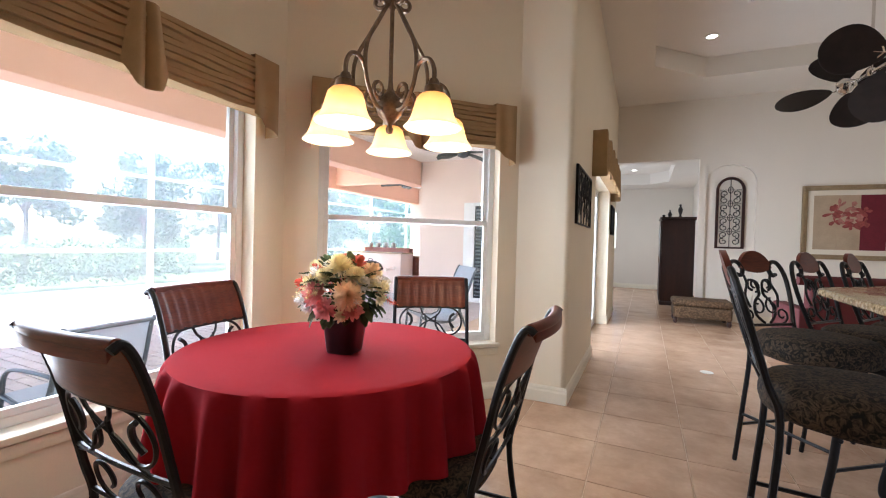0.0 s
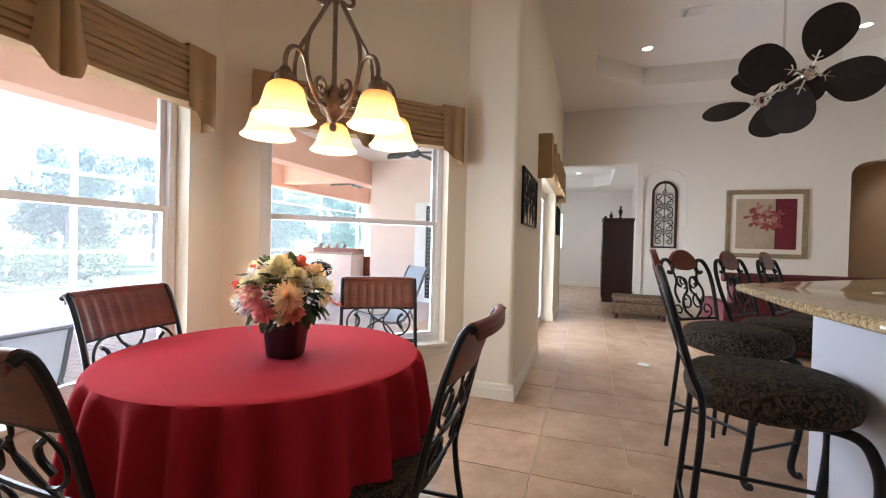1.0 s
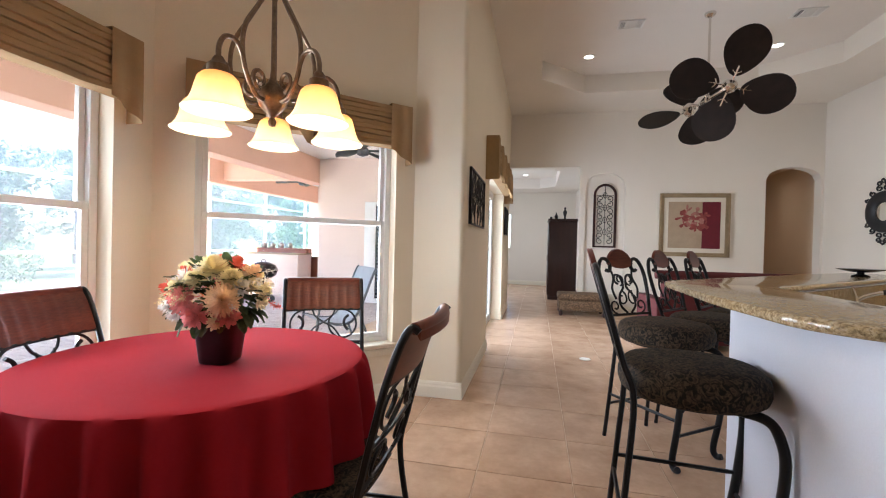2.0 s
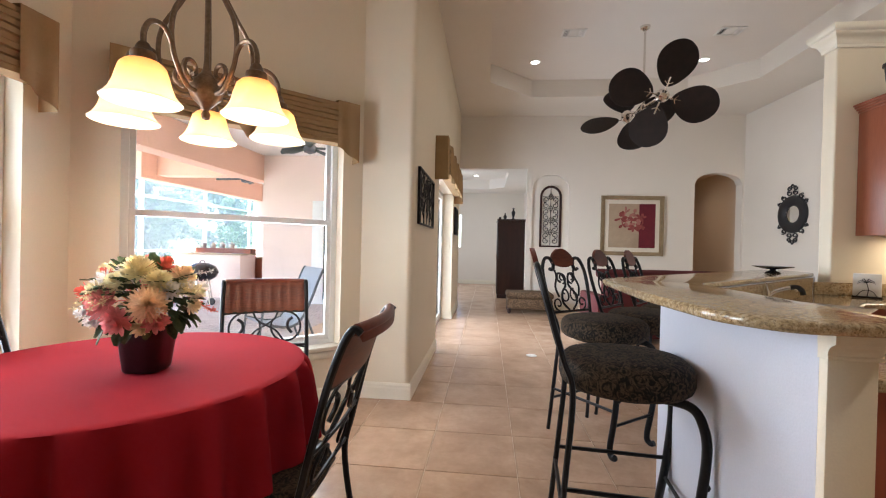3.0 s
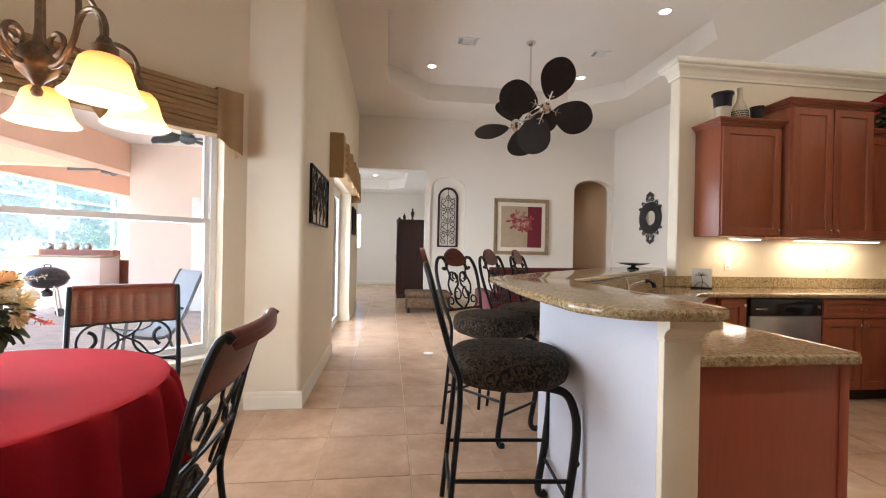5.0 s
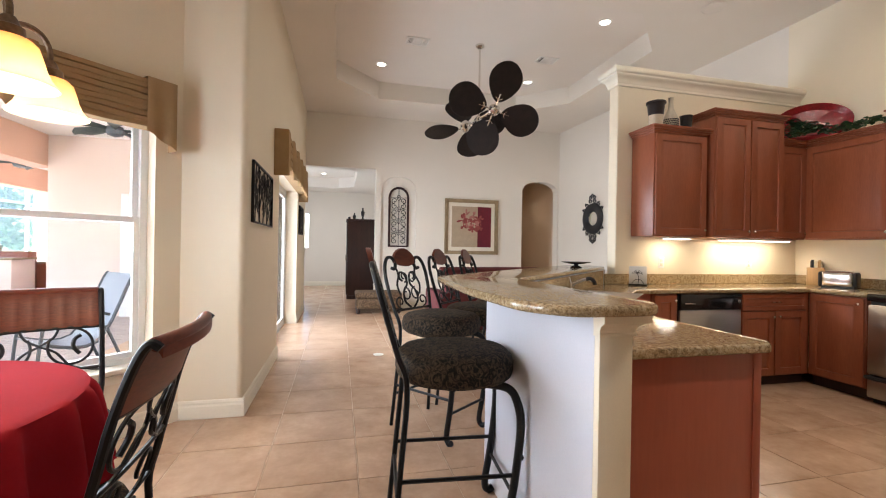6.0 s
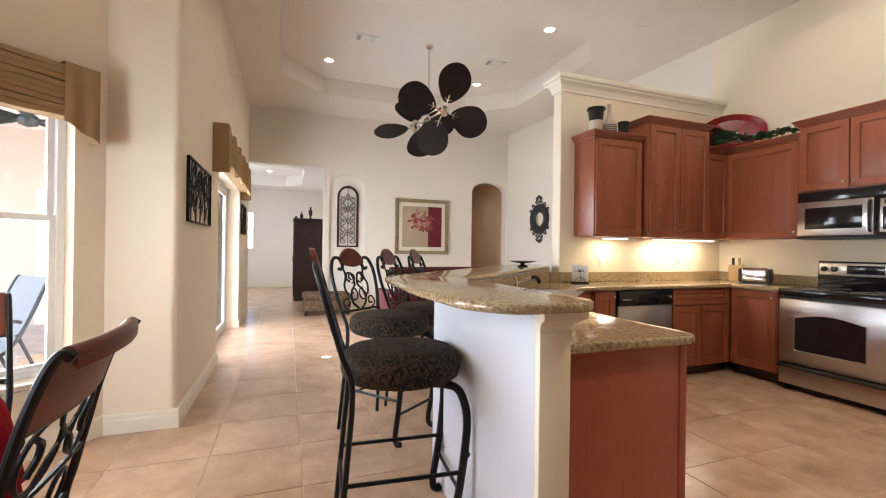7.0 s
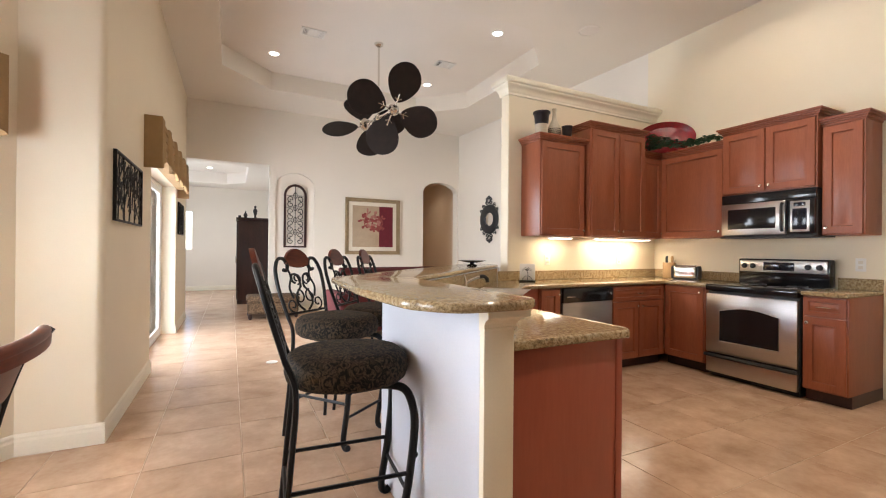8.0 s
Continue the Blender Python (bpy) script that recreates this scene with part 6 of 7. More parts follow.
part("vase_shape", new_box(0.45, 0.70, -0.0215, -0.018, 0.16, 0.40, 0.0008), M["canvas_tan"], pc)
rnd = random.Random(8)
for k in range(17):
    cx, cz = 0.56 + rnd.uniform(-0.18, 0.22), 0.69 + rnd.uniform(-0.16, 0.16)
    bm = bmesh.new()
    for q in range(4):
        a = rnd.uniform(0, 360)
        way = Vector((math.cos(radians(a)), 0, math.sin(radians(a))))
        petal(bm, Vector((cx, -0.0225, cz)), way, Vector((0, -1, 0)), rnd.uniform(0.06, 0.13), rnd.uniform(0.035, 0.07), 0.0)
    for v in bm.verts:
        v.co.y = -0.0225 - 0.0004 * k + min(0, v.co.y + 0.0225) * 0.02
    part("painted_flower", bm, M["petal_art" if k % 3 else "petal_pale"], pc)

# arched iron grille in a dark wood frame, in the niche
gr = thing("wall_grille", pose(1.34, NORTH + 0.07, 1.265), "arched wall grille of scrolled iron in dark wood", "wall art")
GW, GS, GT = 0.215, 1.02, 1.245
arch_line = [(-GW, 0.0), (-GW, GS)] + [(GW * math.cos(radians(180 - 15 * i)), GS + (GT - GS) * math.sin(radians(15 * i))) for i in range(1, 12)] + [(GW, GS), (GW, 0.0)]
bm = bmesh.new()
outer, inner = [], []
for i, (u, z) in enumerate(arch_line):
    k = 0.80
    outer.append((u, z))
    inner.append((u * k, max(0.03, GS + (z - GS) * k if z > GS else z)))
fo = [bm.verts.new((u, -0.035, z)) for u, z in outer]
fi = [bm.verts.new((u, -0.035, z)) for u, z in inner]
bo = [bm.verts.new((u, -0.004, z)) for u, z in outer]
bi = [bm.verts.new((u, -0.004, z)) for u, z in inner]
n = len(outer)
for i in range(n):
    j = (i + 1) % n
    bm.faces.new((fo[i], fo[j], fi[j], fi[i]))
    bm.faces.new((fo[i], bo[i], bo[j], fo[j]))
    bm.faces.new((fi[i], fi[j], bi[j], bi[i]))
part("frame", bm, M["cherry_dark"], gr, "dark wood arched frame")
bm = bmesh.new()
tube(bm, [(0, -0.02, 0.03), (0, -0.02, 1.21)], 0.006, 6)
part("centre_bar", bm, M["iron"], gr)
for zc in (0.18, 0.42, 0.66, 0.90):
    for s in (-1, 1):
        bm = bmesh.new()
        for a0, zz in ((-90, 0.055), (90, -0.055)):
            pts = spiral(s * 0.085, zc + zz, 0.068, 0.014, a0, a0 + s * (420 if a0 < 0 else -420), 26)
            tube(bm, [(u, -0.02, z) for u, z in pts], 0.0075, 5)
        part("scroll", bm, M["iron"], gr)

for zc in (0.30, 0.54, 0.78, 1.02):
    bm = bmesh.new()
    tube(bm, [(0.035 * math.sin(2 * math.pi * i / 16), -0.022, zc + 0.055 * math.cos(2 * math.pi * i / 16)) for i in range(16)], 0.006, 5, closed=True)
    tube(bm, [(-0.16, -0.02, zc), (0.16, -0.02, zc)], 0.004, 5)
    part("lens_ring", bm, M["iron"], gr)

# carved oval mirror on the east wall
mi = thing("wall_mirror", pose(5.028, 7.54, 1.89, 0, 0, -87.3) @ Matrix.Diagonal((1.36, 1.0, 1.0, 1.0)), "oval mirror in a carved black openwork frame", "mirror")
bm = bmesh.new()
rings = []
for f, y in ((0.44, -0.012), (0.52, -0.034), (0.78, -0.05), (0.95, -0.035), (1.0, -0.004)):
    rings.append([bm.verts.new((0.235 * f * math.cos(2 * math.pi * i / 40), y, 0.31 * f * math.sin(2 * math.pi * i / 40))) for i in range(40)])
for a, b in zip(rings, rings[1:]):
    for i in range(40):
        bm.faces.new((a[i], a[(i + 1) % 40], b[(i + 1) % 40], b[i]))
part("frame", bm, M["black_matte"], mi)
bm = bmesh.new()
lathe(bm, [(0.0, 0.0), (1.0, 0.0), (1.0, -0.01), (0.0, -0.01)], 40, Matrix.Translation((0, -0.004, 0)) @ Matrix.Rotation(radians(90), 4, "X") @ Matrix.Diagonal((0.108, 0.142, 0.6, 1)))
part("mirror_glass", bm, M["mirror"], mi)
for i in range(16):
    a = 2 * math.pi * (i + 0.5) / 16
    if abs(math.sin(a)) < 0.5:
        continue
    big = 1.25 if abs(math.sin(a)) > 0.75 else 1.0
    u, z = 0.245 * math.cos(a), 0.335 * math.sin(a) * (1.06 if abs(math.sin(a)) > 0.9 else 1)
    bm = bmesh.new()
    pts = spiral(u, z, 0.036 * big, 0.012, math.degrees(a), math.degrees(a) + 430, 20)
    tube(bm, [(p, -0.016, q) for p, q in pts], 0.010, 6)
    part("carved_scroll", bm, M["black_matte"], mi)
for s in (-1, 1):
    for du in (-0.05, 0.0, 0.05):
        bm = bmesh.new()
        pts = spiral(du, s * (0.42 if du else 0.455), 0.034, 0.012, 90 * s, 90 * s + 400, 20)
        tube(bm, [(p, -0.016, q) for p, q in pts], 0.010, 6)
        part("carved_scroll", bm, M["black_matte"], mi)


# ---- ceiling fixtures ----
def downlight(x, y, z, energy, cone=140, soft_edge=1.0):
    o = thing("downlight", pose(x, y, z), "lit recessed ceiling downlight with a white trim", "ceiling light", "recessed downlights")
    bm = bmesh.new()
    lathe(bm, [(0.062, -0.002), (0.066, -0.008), (0.088, -0.006), (0.09, 0.0)], 28, cap=False)
    part("trim_ring", bm, M["white_plastic"], o)
    bm = bmesh.new()
    lathe(bm, [(0.0, -0.003), (0.064, -0.003), (0.064, -0.001), (0.0, -0.001)], 24)
    part("lens", bm, M["can_glow"], o)
    lamp("downlight_lamp", "SPOT", pose(x, y, z - 0.02), energy, (1.0, 0.86, 0.68), 0.06, spot=cone, blend=soft_edge)


# the fourth can, at (0.75, 4.90), is unseen and added
for x, y in ((0.77, 6.96), (3.33, 6.99), (3.44, 4.90), (0.75, 4.90)):
    downlight(x, y, TRAY, 55)
downlight(-0.30, 12.6, FH + 0.30, 30)
# unseen hall can, added to brighten the archway
downlight(4.40, 10.0, 2.95, 34)
# kitchen cans out of view, added to brighten its walls, floor and fronts
for x, y, e, cone, edge in ((3.95, 2.3, 58, 172, 0.35), (3.5, 1.5, 110, 112, 0.8), (2.5, 0.15, 220, 116, 0.8), (2.7, 2.2, 44, 172, 0.35)):
    downlight(x, y, H, e, cone, edge)


def vent(x, y):
    o = thing("ceiling_vent", pose(x, y, TRAY), "white slatted ceiling air vent", "vent", "ceiling vents")
    bm = bmesh.new()
    for r in ((-0.16, -0.13, -0.11, 0.11), (0.13, 0.16, -0.11, 0.11), (-0.13, 0.13, -0.11, -0.085), (-0.13, 0.13, 0.085, 0.11)):
        box(bm, r[0], r[1], r[2], r[3], -0.014, -0.001, 0.003)
    part("frame", bm, M["white_plastic"], o)
    # black sheet in place of the shaded duct behind the slats
    part("backing", new_box(-0.13, 0.13, -0.085, 0.085, -0.004, -0.001), M["black_matte"], o)
    slats = [(sx * (0.118 - 0.02 * k), 0.0, 0.008, 0.084, sx * 34, 0) for sx in (-1, 1) for k in range(3)]
    slats += [(0.0, -0.066 + 0.022 * k, 0.062, 0.009, 0, -34) for k in range(7)]
    for x_, y_, hx, hy, ry, rx in slats:
        bm = new_box(-hx, hx, -hy, hy, -0.0012, 0.0012)
        bmesh.ops.transform(bm, matrix=pose(x_, y_, -0.009, rx, ry, 0), verts=bm.verts)
        part("slat", bm, M["white_plastic"], o, smooth=False)
    for sx in (-1, 1):
        part("divider", new_box(sx * 0.066 - 0.003, sx * 0.066 + 0.003, -0.085, 0.085, -0.014, -0.004), M["white_plastic"], o, smooth=False)


vent(1.19, 6.04)
vent(3.23, 6.10)
sp = thing("ceiling_speaker", pose(4.05, 3.84, H), "round flush white ceiling speaker", "speaker")
bm = bmesh.new()
lathe(bm, [(0.0, -0.006), (0.105, -0.006), (0.11, -0.002), (0.115, -0.008), (0.125, -0.006), (0.127, 0.0), (0.0, 0.0)], 32)
part("grille", bm, M["ceiling"], sp)
fo_ = thing("floor_outlet", pose(0.62, 5.02, 0.001), "small round floor outlet cover", "outlet")
bm = bmesh.new()
lathe(bm, [(0.0, 0.0), (0.06, 0.0), (0.06, 0.004), (0.045, 0.006), (0.0, 0.006)], 24)
part("cover", bm, M["white_plastic"], fo_)

# twin-headed ceiling fan with leaf-shaped blades
FX, FY, FZ = 2.09, 5.93, 3.13
fan = thing("ceiling_fan", pose(FX, FY, FZ), "twin-headed ceiling fan with dark oval woven blades", "ceiling fan")
bm = bmesh.new()
lathe(bm, [(0.0, 1.07), (0.065, 1.07), (0.06, 1.045), (0.03, 1.02), (0.014, 1.015), (0.0135, 0.05), (0.03, 0.04), (0.04, 0.0), (0.03, -0.04), (0.0, -0.05)], 20)
part("downrod", bm, M["nickel"], fan)


def fan_head(centre, facing, turn, name="fan_head"):
    """A motor with four blades; facing: the way its axis points."""
    z = Vector(facing).normalized()
    x = z.cross(Vector((0, 0, 1))).normalized()
    y = z.cross(x)
    m = Matrix((x, y, z)).transposed().to_4x4()
    m.translation = centre
    bm = bmesh.new()
    lathe(bm, [(0.0, -0.10), (0.04, -0.10), (0.075, -0.07), (0.08, 0.0), (0.07, 0.03), (0.05, 0.05), (0.045, 0.075), (0.0, 0.085)], 22, m)
    head = part("motor", bm, M["nickel"], fan, "polished nickel motor")
    bm = bmesh.new()
    tube(bm, [Vector((0, 0, 0)), Vector(centre) * 0.5, Vector(centre) - z * 0.08], 0.018, 10)
    part("bracket", bm, M["nickel"], fan)
    for k in range(4):
        r = m @ Matrix.Rotation(radians(turn + 90 * k), 4, "Z") @ Matrix.Rotation(radians(14), 4, "X")
        bm = bmesh.new()
        tube(bm, [r @ Vector((0.05, 0, 0.02)), r @ Vector((0.14, 0, 0.012)), r @ Vector((0.22, 0, 0.006))], 0.012, 8, flat=0.6)
        tube(bm, [r @ Vector((0.14, 0, 0.012)), r @ Vector((0.17, 0.05, 0.008))], 0.008, 6)
        tube(bm, [r @ Vector((0.14, 0, 0.012)), r @ Vector((0.17, -0.05, 0.008))], 0.008, 6)
        part("blade_iron", bm, M["nickel"], head)
        bm = bmesh.new()
        n = 36
        rim, top_, low = [], [], []
        for i in range(n):
            a = 2 * math.pi * i / n
            u = 0.375 + 0.255 * math.cos(a)
            w = 0.198 * math.sin(a) * (1 + 0.22 * math.cos(a)) * (1 - 0.10 * math.cos(2 * a))
            top_.append(bm.verts.new(r @ Vector((u, w, 0.006))))
            low.append(bm.verts.new(r @ Vector((u, w, -0.006))))
        bm.faces.new(top_)
        bm.faces.new(low[::-1])
        for i in range(n):
            bm.faces.new((top_[i], low[i], low[(i + 1) % n], top_[(i + 1) % n]))
        blade = part("blade", bm, M["fan_leaf"], head, "dark woven oval blade")
        bm = bmesh.new()
        tube(bm, [r @ Vector((0.375 + 0.257 * math.cos(2 * math.pi * i / n), 0.20 * math.sin(2 * math.pi * i / n) * (1 + 0.22 * math.cos(2 * math.pi * i / n)) * (1 - 0.10 * math.cos(4 * math.pi * i / n)), 0)) for i in range(n)], 0.008, 6, closed=True)
        part("blade_rim", bm, M["fan_leaf"], blade)


fan_head((0.07, -0.44, 0.0), (-0.25, -0.86, -0.42), 70)
fan_head((-0.07, 0.44, 0.0), (0.25, 0.80, -0.55), 75)
# ---- covered patio and garden seen through the windows ----
bm = bmesh.new()
prism(bm, [(-400, -400), (400, -400), (400, 400), (-400, 400)], -0.5, -0.25)
tagged(finish("ground", bm, M["grass"]), "bright lawn reaching to the distance", "ground", kind="structure")
bm = bmesh.new()
prism(bm, [(-11.5, -6), (-2.40, -6), (-2.40, 2.2), (-0.98, 3.6), (-0.78, 3.6), (-0.78, 16), (-11.5, 16)], -0.24, -0.055)
patio = tagged(finish("patio_bed", bm, M["pave"]), "sand bed under the patio pavers", "ground", kind="structure")


def bricks(name, x0, x1, y0, y1, w, d, z, label, keep):
    """Many pavers in running bond, joined."""
    vs, fs = [], []
    j = 0
    y = y0
    while y < y1:
        x = x0 - (w / 2 if j % 2 else 0)
        while x < x1:
            if keep(x + w / 2, y + d / 2):
                dz = random.uniform(-0.0015, 0.0015)
                k = len(vs)
                a, b, c, e = x + 0.003, x + w - 0.003, y + 0.003, y + d - 0.003
                vs += [(a, c, z - 0.02), (b, c, z - 0.02), (b, e, z - 0.02), (a, e, z - 0.02), (a + 0.004, c + 0.004, z + dz), (b - 0.004, c + 0.004, z + dz), (b - 0.004, e - 0.004, z + dz), (a + 0.004, e - 0.004, z + dz)]
                fs += [(k + 4, k + 5, k + 6, k + 7), (k, k + 1, k + 5, k + 4), (k + 1, k + 2, k + 6, k + 5), (k + 2, k + 3, k + 7, k + 6), (k + 3, k, k + 4, k + 7)]
            x += w
        y += d
        j += 1
    me = bpy.data.meshes.new(name)
    me.from_pydata(vs, [], fs)
    me.materials.append(M["pave"])
    return tagged(new(name, me), label, "pavers", kind="stuff")


bricks("pavers", -6.2, -0.9, -1.5, 9.0, 0.23, 0.115, -0.035, "pale clay pavers laid in running bond", lambda x, y: (x < -2.5 if y < 2.1 else (x - y < -4.72 if y < 3.55 else x < -0.9)))

# house wall with a louvred door, beams, ceilings
bm = bmesh.new()
box(bm, -4.65, -0.78, 8.62, 8.84, -0.06, 3.06)
box(bm, -4.65, -4.45, 8.84, 14.4, -0.06, 3.06)
tagged(finish("wall_patio", bm, M["stucco_pale"]), "pale peach stucco house wall", "wall", kind="structure")
tagged(finish("wall_patio_back", new_box(-7.4, -4.65, 13.0, 13.2, -0.06, 3.06), M["stucco_pale"]), "pale peach stucco wall behind the outdoor kitchen", "wall", kind="structure")
bm = bmesh.new()
box(bm, -0.80, -0.775, 3.60, 8.62, 2.16, 3.06)
box(bm, -0.80, -0.775, 3.60, 5.08, -0.05, 2.16)
box(bm, -0.80, -0.775, 7.32, 8.62, -0.05, 2.16)
tagged(finish("wall_patio_side", bm, M["stucco_pale"]), "pale peach stucco outside the long wall", "wall", kind="structure")
for nm, a in (("beam_edge", (-5.0, -4.66, -6.0, 8.84, 2.52, 3.06)), ("beam_far", (-7.4, -7.1, 8.2, 13.0, 2.52, 3.06)), ("beam_cross", (-7.1, -4.66, 8.62, 8.9, 2.62, 3.06))):
    tagged(finish(nm, new_box(*a, 0.008), M["stucco_pink"]), "salmon stucco roof beam over the patio", "beam", kind="structure")
for a in ((-5.0, -4.66, -2.6, -2.26),):
    tagged(finish("column", new_box(*a, -0.06, 2.52, 0.01), M["stucco_pink"]), "square salmon stucco patio column", "column")
tagged(finish("ceiling_patio", new_box(-7.4, -2.45, -6.0, 13.2, 3.06, 3.2), M["lanai_ceiling"]), "white patio ceiling", "ceiling", kind="structure")
tagged(finish("ceiling_patio_side", new_box(-2.45, -0.80, 3.62, 8.9, 3.06, 3.2), M["lanai_ceiling"]), "white patio ceiling beside the nook", "ceiling", kind="structure")

dr = thing("louvred_door", pose(-3.55, 8.62, -0.04), "white framed glass door with dark louvres", "door")
bm = bmesh.new()
for r in ((0, 0.25, 0, 2.15), (0.98, 1.05, 0, 2.15), (0.25, 0.98, 2.08, 2.15), (0.25, 0.98, 0, 0.1)):
    box(bm, r[0], r[1], -0.05, 0.0, r[2], r[3], 0.004)
part("frame", bm, M["vinyl"], dr)
part("panel", new_box(0.25, 0.98, -0.012, -0.002, 0.1, 2.08), M["screen"], dr)
for k in range(24):
    part("louvre", new_box(0.27, 0.96, -0.03, -0.014, 0.14 + k * 0.08, 0.17 + k * 0.08), M["alu"], dr, smooth=False)

# outdoor kitchen
ok = thing("outdoor_counter", pose(-6.98, 8.98, -0.04), "peach stucco outdoor kitchen counter with a raised ledge", "counter")
part("body", new_box(0, 1.62, 0, 0.60, 0, 0.96, 0.01), M["stucco_pale"], ok)
part("counter_slab", new_box(-0.03, 1.66, -0.03, 0.60, 0.96, 0.995, 0.006), M["granite"], ok)
part("raised_ledge", new_box(0.1, 1.5, 0.605, 0.85, 0.0, 1.10, 0.01), M["cherry"], ok)
part("cabinet_front", new_box(1.30, 2.18, 0.88, 1.4, 0, 0.86, 0.01), M["cherry"], ok)
part("cabinet_slab", new_box(1.28, 2.21, 0.86, 1.42, 0.86, 0.90, 0.006), M["granite"], ok)
for k in range(4):
    o = thing("serving_pot", pose(-6.75 + 0.24 * k, 9.70, 1.06), "small metal serving pot on the ledge", "pot", "pots on the outdoor counter")
    bm = bmesh.new()
    lathe(bm, [(0, 0), (0.06, 0.0), (0.075, 0.05), (0.07, 0.1), (0.03, 0.13), (0.0, 0.14)], 14)
    part("body", bm, M["steel"], o)

kg = thing("kettle_grill", pose(-5.60, 8.05, -0.035) @ Matrix.Diagonal((1.02, 1.02, 0.87, 1)), "black kettle charcoal grill on three legs", "grill")
bm = bmesh.new()
lathe(bm, [(0.0, 0.52), (0.16, 0.54), (0.26, 0.62), (0.285, 0.70), (0.29, 0.705)], 28, cap=False)
part("bowl", bm, M["black_gloss"], kg)
bm = bmesh.new()
lathe(bm, [(0.295, 0.705), (0.29, 0.75), (0.24, 0.86), (0.12, 0.93), (0.0, 0.945)], 28, cap=False)
lid = part("lid", bm, M["black_gloss"], kg)
bm = bmesh.new()
tube(bm, smooth_line([(-0.05, 0, 0.935), (-0.04, 0, 0.985), (0.04, 0, 0.985), (0.05, 0, 0.935)], 4), 0.01, 6)
part("handle", bm, M["black_matte"], lid)
bm = bmesh.new()
lathe(bm, [(0.0, 0.36), (0.07, 0.37), (0.08, 0.46), (0.02, 0.52), (0.0, 0.52)], 16)
part("ash_catcher", bm, M["black_matte"], kg)
for k in range(3):
    a = radians(90 + 120 * k)
    bm = bmesh.new()
    tube(bm, [(0.2 * math.cos(a), 0.2 * math.sin(a), 0.58), (0.33 * math.cos(a), 0.33 * math.sin(a), 0.02)], 0.016, 8)
    part("leg", bm, M["nickel"], kg)
bm = bmesh.new()
lathe(bm, [(0.0, -0.02), (0.07, -0.02), (0.08, 0.0), (0.07, 0.02), (0.0, 0.02)], 18, pose(0.30, -0.14, 0.08, 90, 0, 0))
part("wheel", bm, M["black_matte"], kg)


def patio_chair(m, label, reclined=0.0):
    c = thing("patio_chair", m, label, "chair", "sling patio chairs")
    side = [(0.0, 0.46, 0.40), (0.0, 0.05, 0.36), (0.0, -0.10 - reclined, 0.92), (0.0, -0.14 - reclined, 0.95)]
    for s in (-0.27, 0.27):
        bm = bmesh.new()
        tube(bm, smooth_line([(s, y, z) for _, y, z in side], 5), 0.016, 8)
        part("side_rail", bm, M["alu"], c)
        bm = bmesh.new()
        tube(bm, smooth_line([(s, 0.48, 0.0), (s, 0.45, 0.40), (s, 0.38, 0.60), (s, 0.05, 0.62), (s, -0.05, 0.6)], 5), 0.014, 8)
        tube(bm, [(s, -0.02, 0.5), (s, -0.22, 0.0)], 0.014, 8)
        part("arm_and_legs", bm, M["alu"], c)
    bm = bmesh.new()
    line = smooth_line([(0, y, z) for _, y, z in side], 5)
    rows = []
    for p in line:
        rows.append([bm.verts.new((s, p.y + 0.0, p.z + o)) for o in (0.004, -0.004) for s in (-0.265, -0.1, 0.1, 0.265)])
    for a, b in zip(rows, rows[1:]):
        for k in (0, 1, 2, 4, 5, 6):
            bm.faces.new((a[k], a[k + 1], b[k + 1], b[k]))
    part("sling", bm, M["sling"], c, "pale woven sling")
    bm = bmesh.new()
    tube(bm, [(-0.27, side[-1][1], 0.95), (0.27, side[-1][1], 0.95)], 0.015, 8)
    part("top_rail", bm, M["alu"], c)
    return c


patio_chair(pose(-2.98, 1.46, -0.035, 0, 0, 96) @ Matrix.Diagonal((0.95, 0.95, 0.76, 1)), "grey metal patio chair with a pale sling seat")
patio_chair(pose(-2.18, 4.86, -0.035, 0, 0, 137), "grey metal patio chair with a pale sling seat", 0.12)
patio_chair(pose(-3.4, 0.2, -0.035, 0, 0, 20), "grey metal patio chair with a pale sling seat")

for x, y, s, r in ((-2.83, 6.73, 1.0, 10), (-5.95, 10.1, 1.05, 40)):
    f = thing("patio_fan", pose(x, y, 3.06, 0, 0, r), "grey patio ceiling fan with leaf blades", "ceiling fan", "patio fans")
    bm = bmesh.new()
    lathe(bm, [(0.0, 0.0), (0.07, 0.0), (0.02, -0.05), (0.014, -0.06), (0.014, -0.22), (0.09, -0.24), (0.11, -0.29), (0.09, -0.35), (0.0, -0.38)], 18)
    part("motor", bm, M["alu"], f)
    for k in range(5):
        q = radians(72 * k)
        bm = bmesh.new()
        petal(bm, Vector((0.1 * math.cos(q), 0.1 * math.sin(q), -0.30)), Vector((math.cos(q), math.sin(q), 0)), Vector((math.sin(q) * 0.2, -math.cos(q) * 0.2, 1)), 0.6 * s, 0.24 * s, -0.03)
        bmesh.ops.solidify(bm, geom=bm.faces[:], thickness=0.008)
        part("blade", bm, M["fan_grey"], f)

# unseen roof slab, added to keep the sun off the nook corner
bm = bmesh.new()
prism(bm, [(-2.45, -6.0), (-1.12, -6.0), (-1.12, -1.3), (-2.45, 0.05)], 3.06, 3.2)
tagged(finish("ceiling_patio_corner", bm, M["lanai_ceiling"]), "unseen white slab added to keep sun off the nook corner", "ceiling", kind="structure")


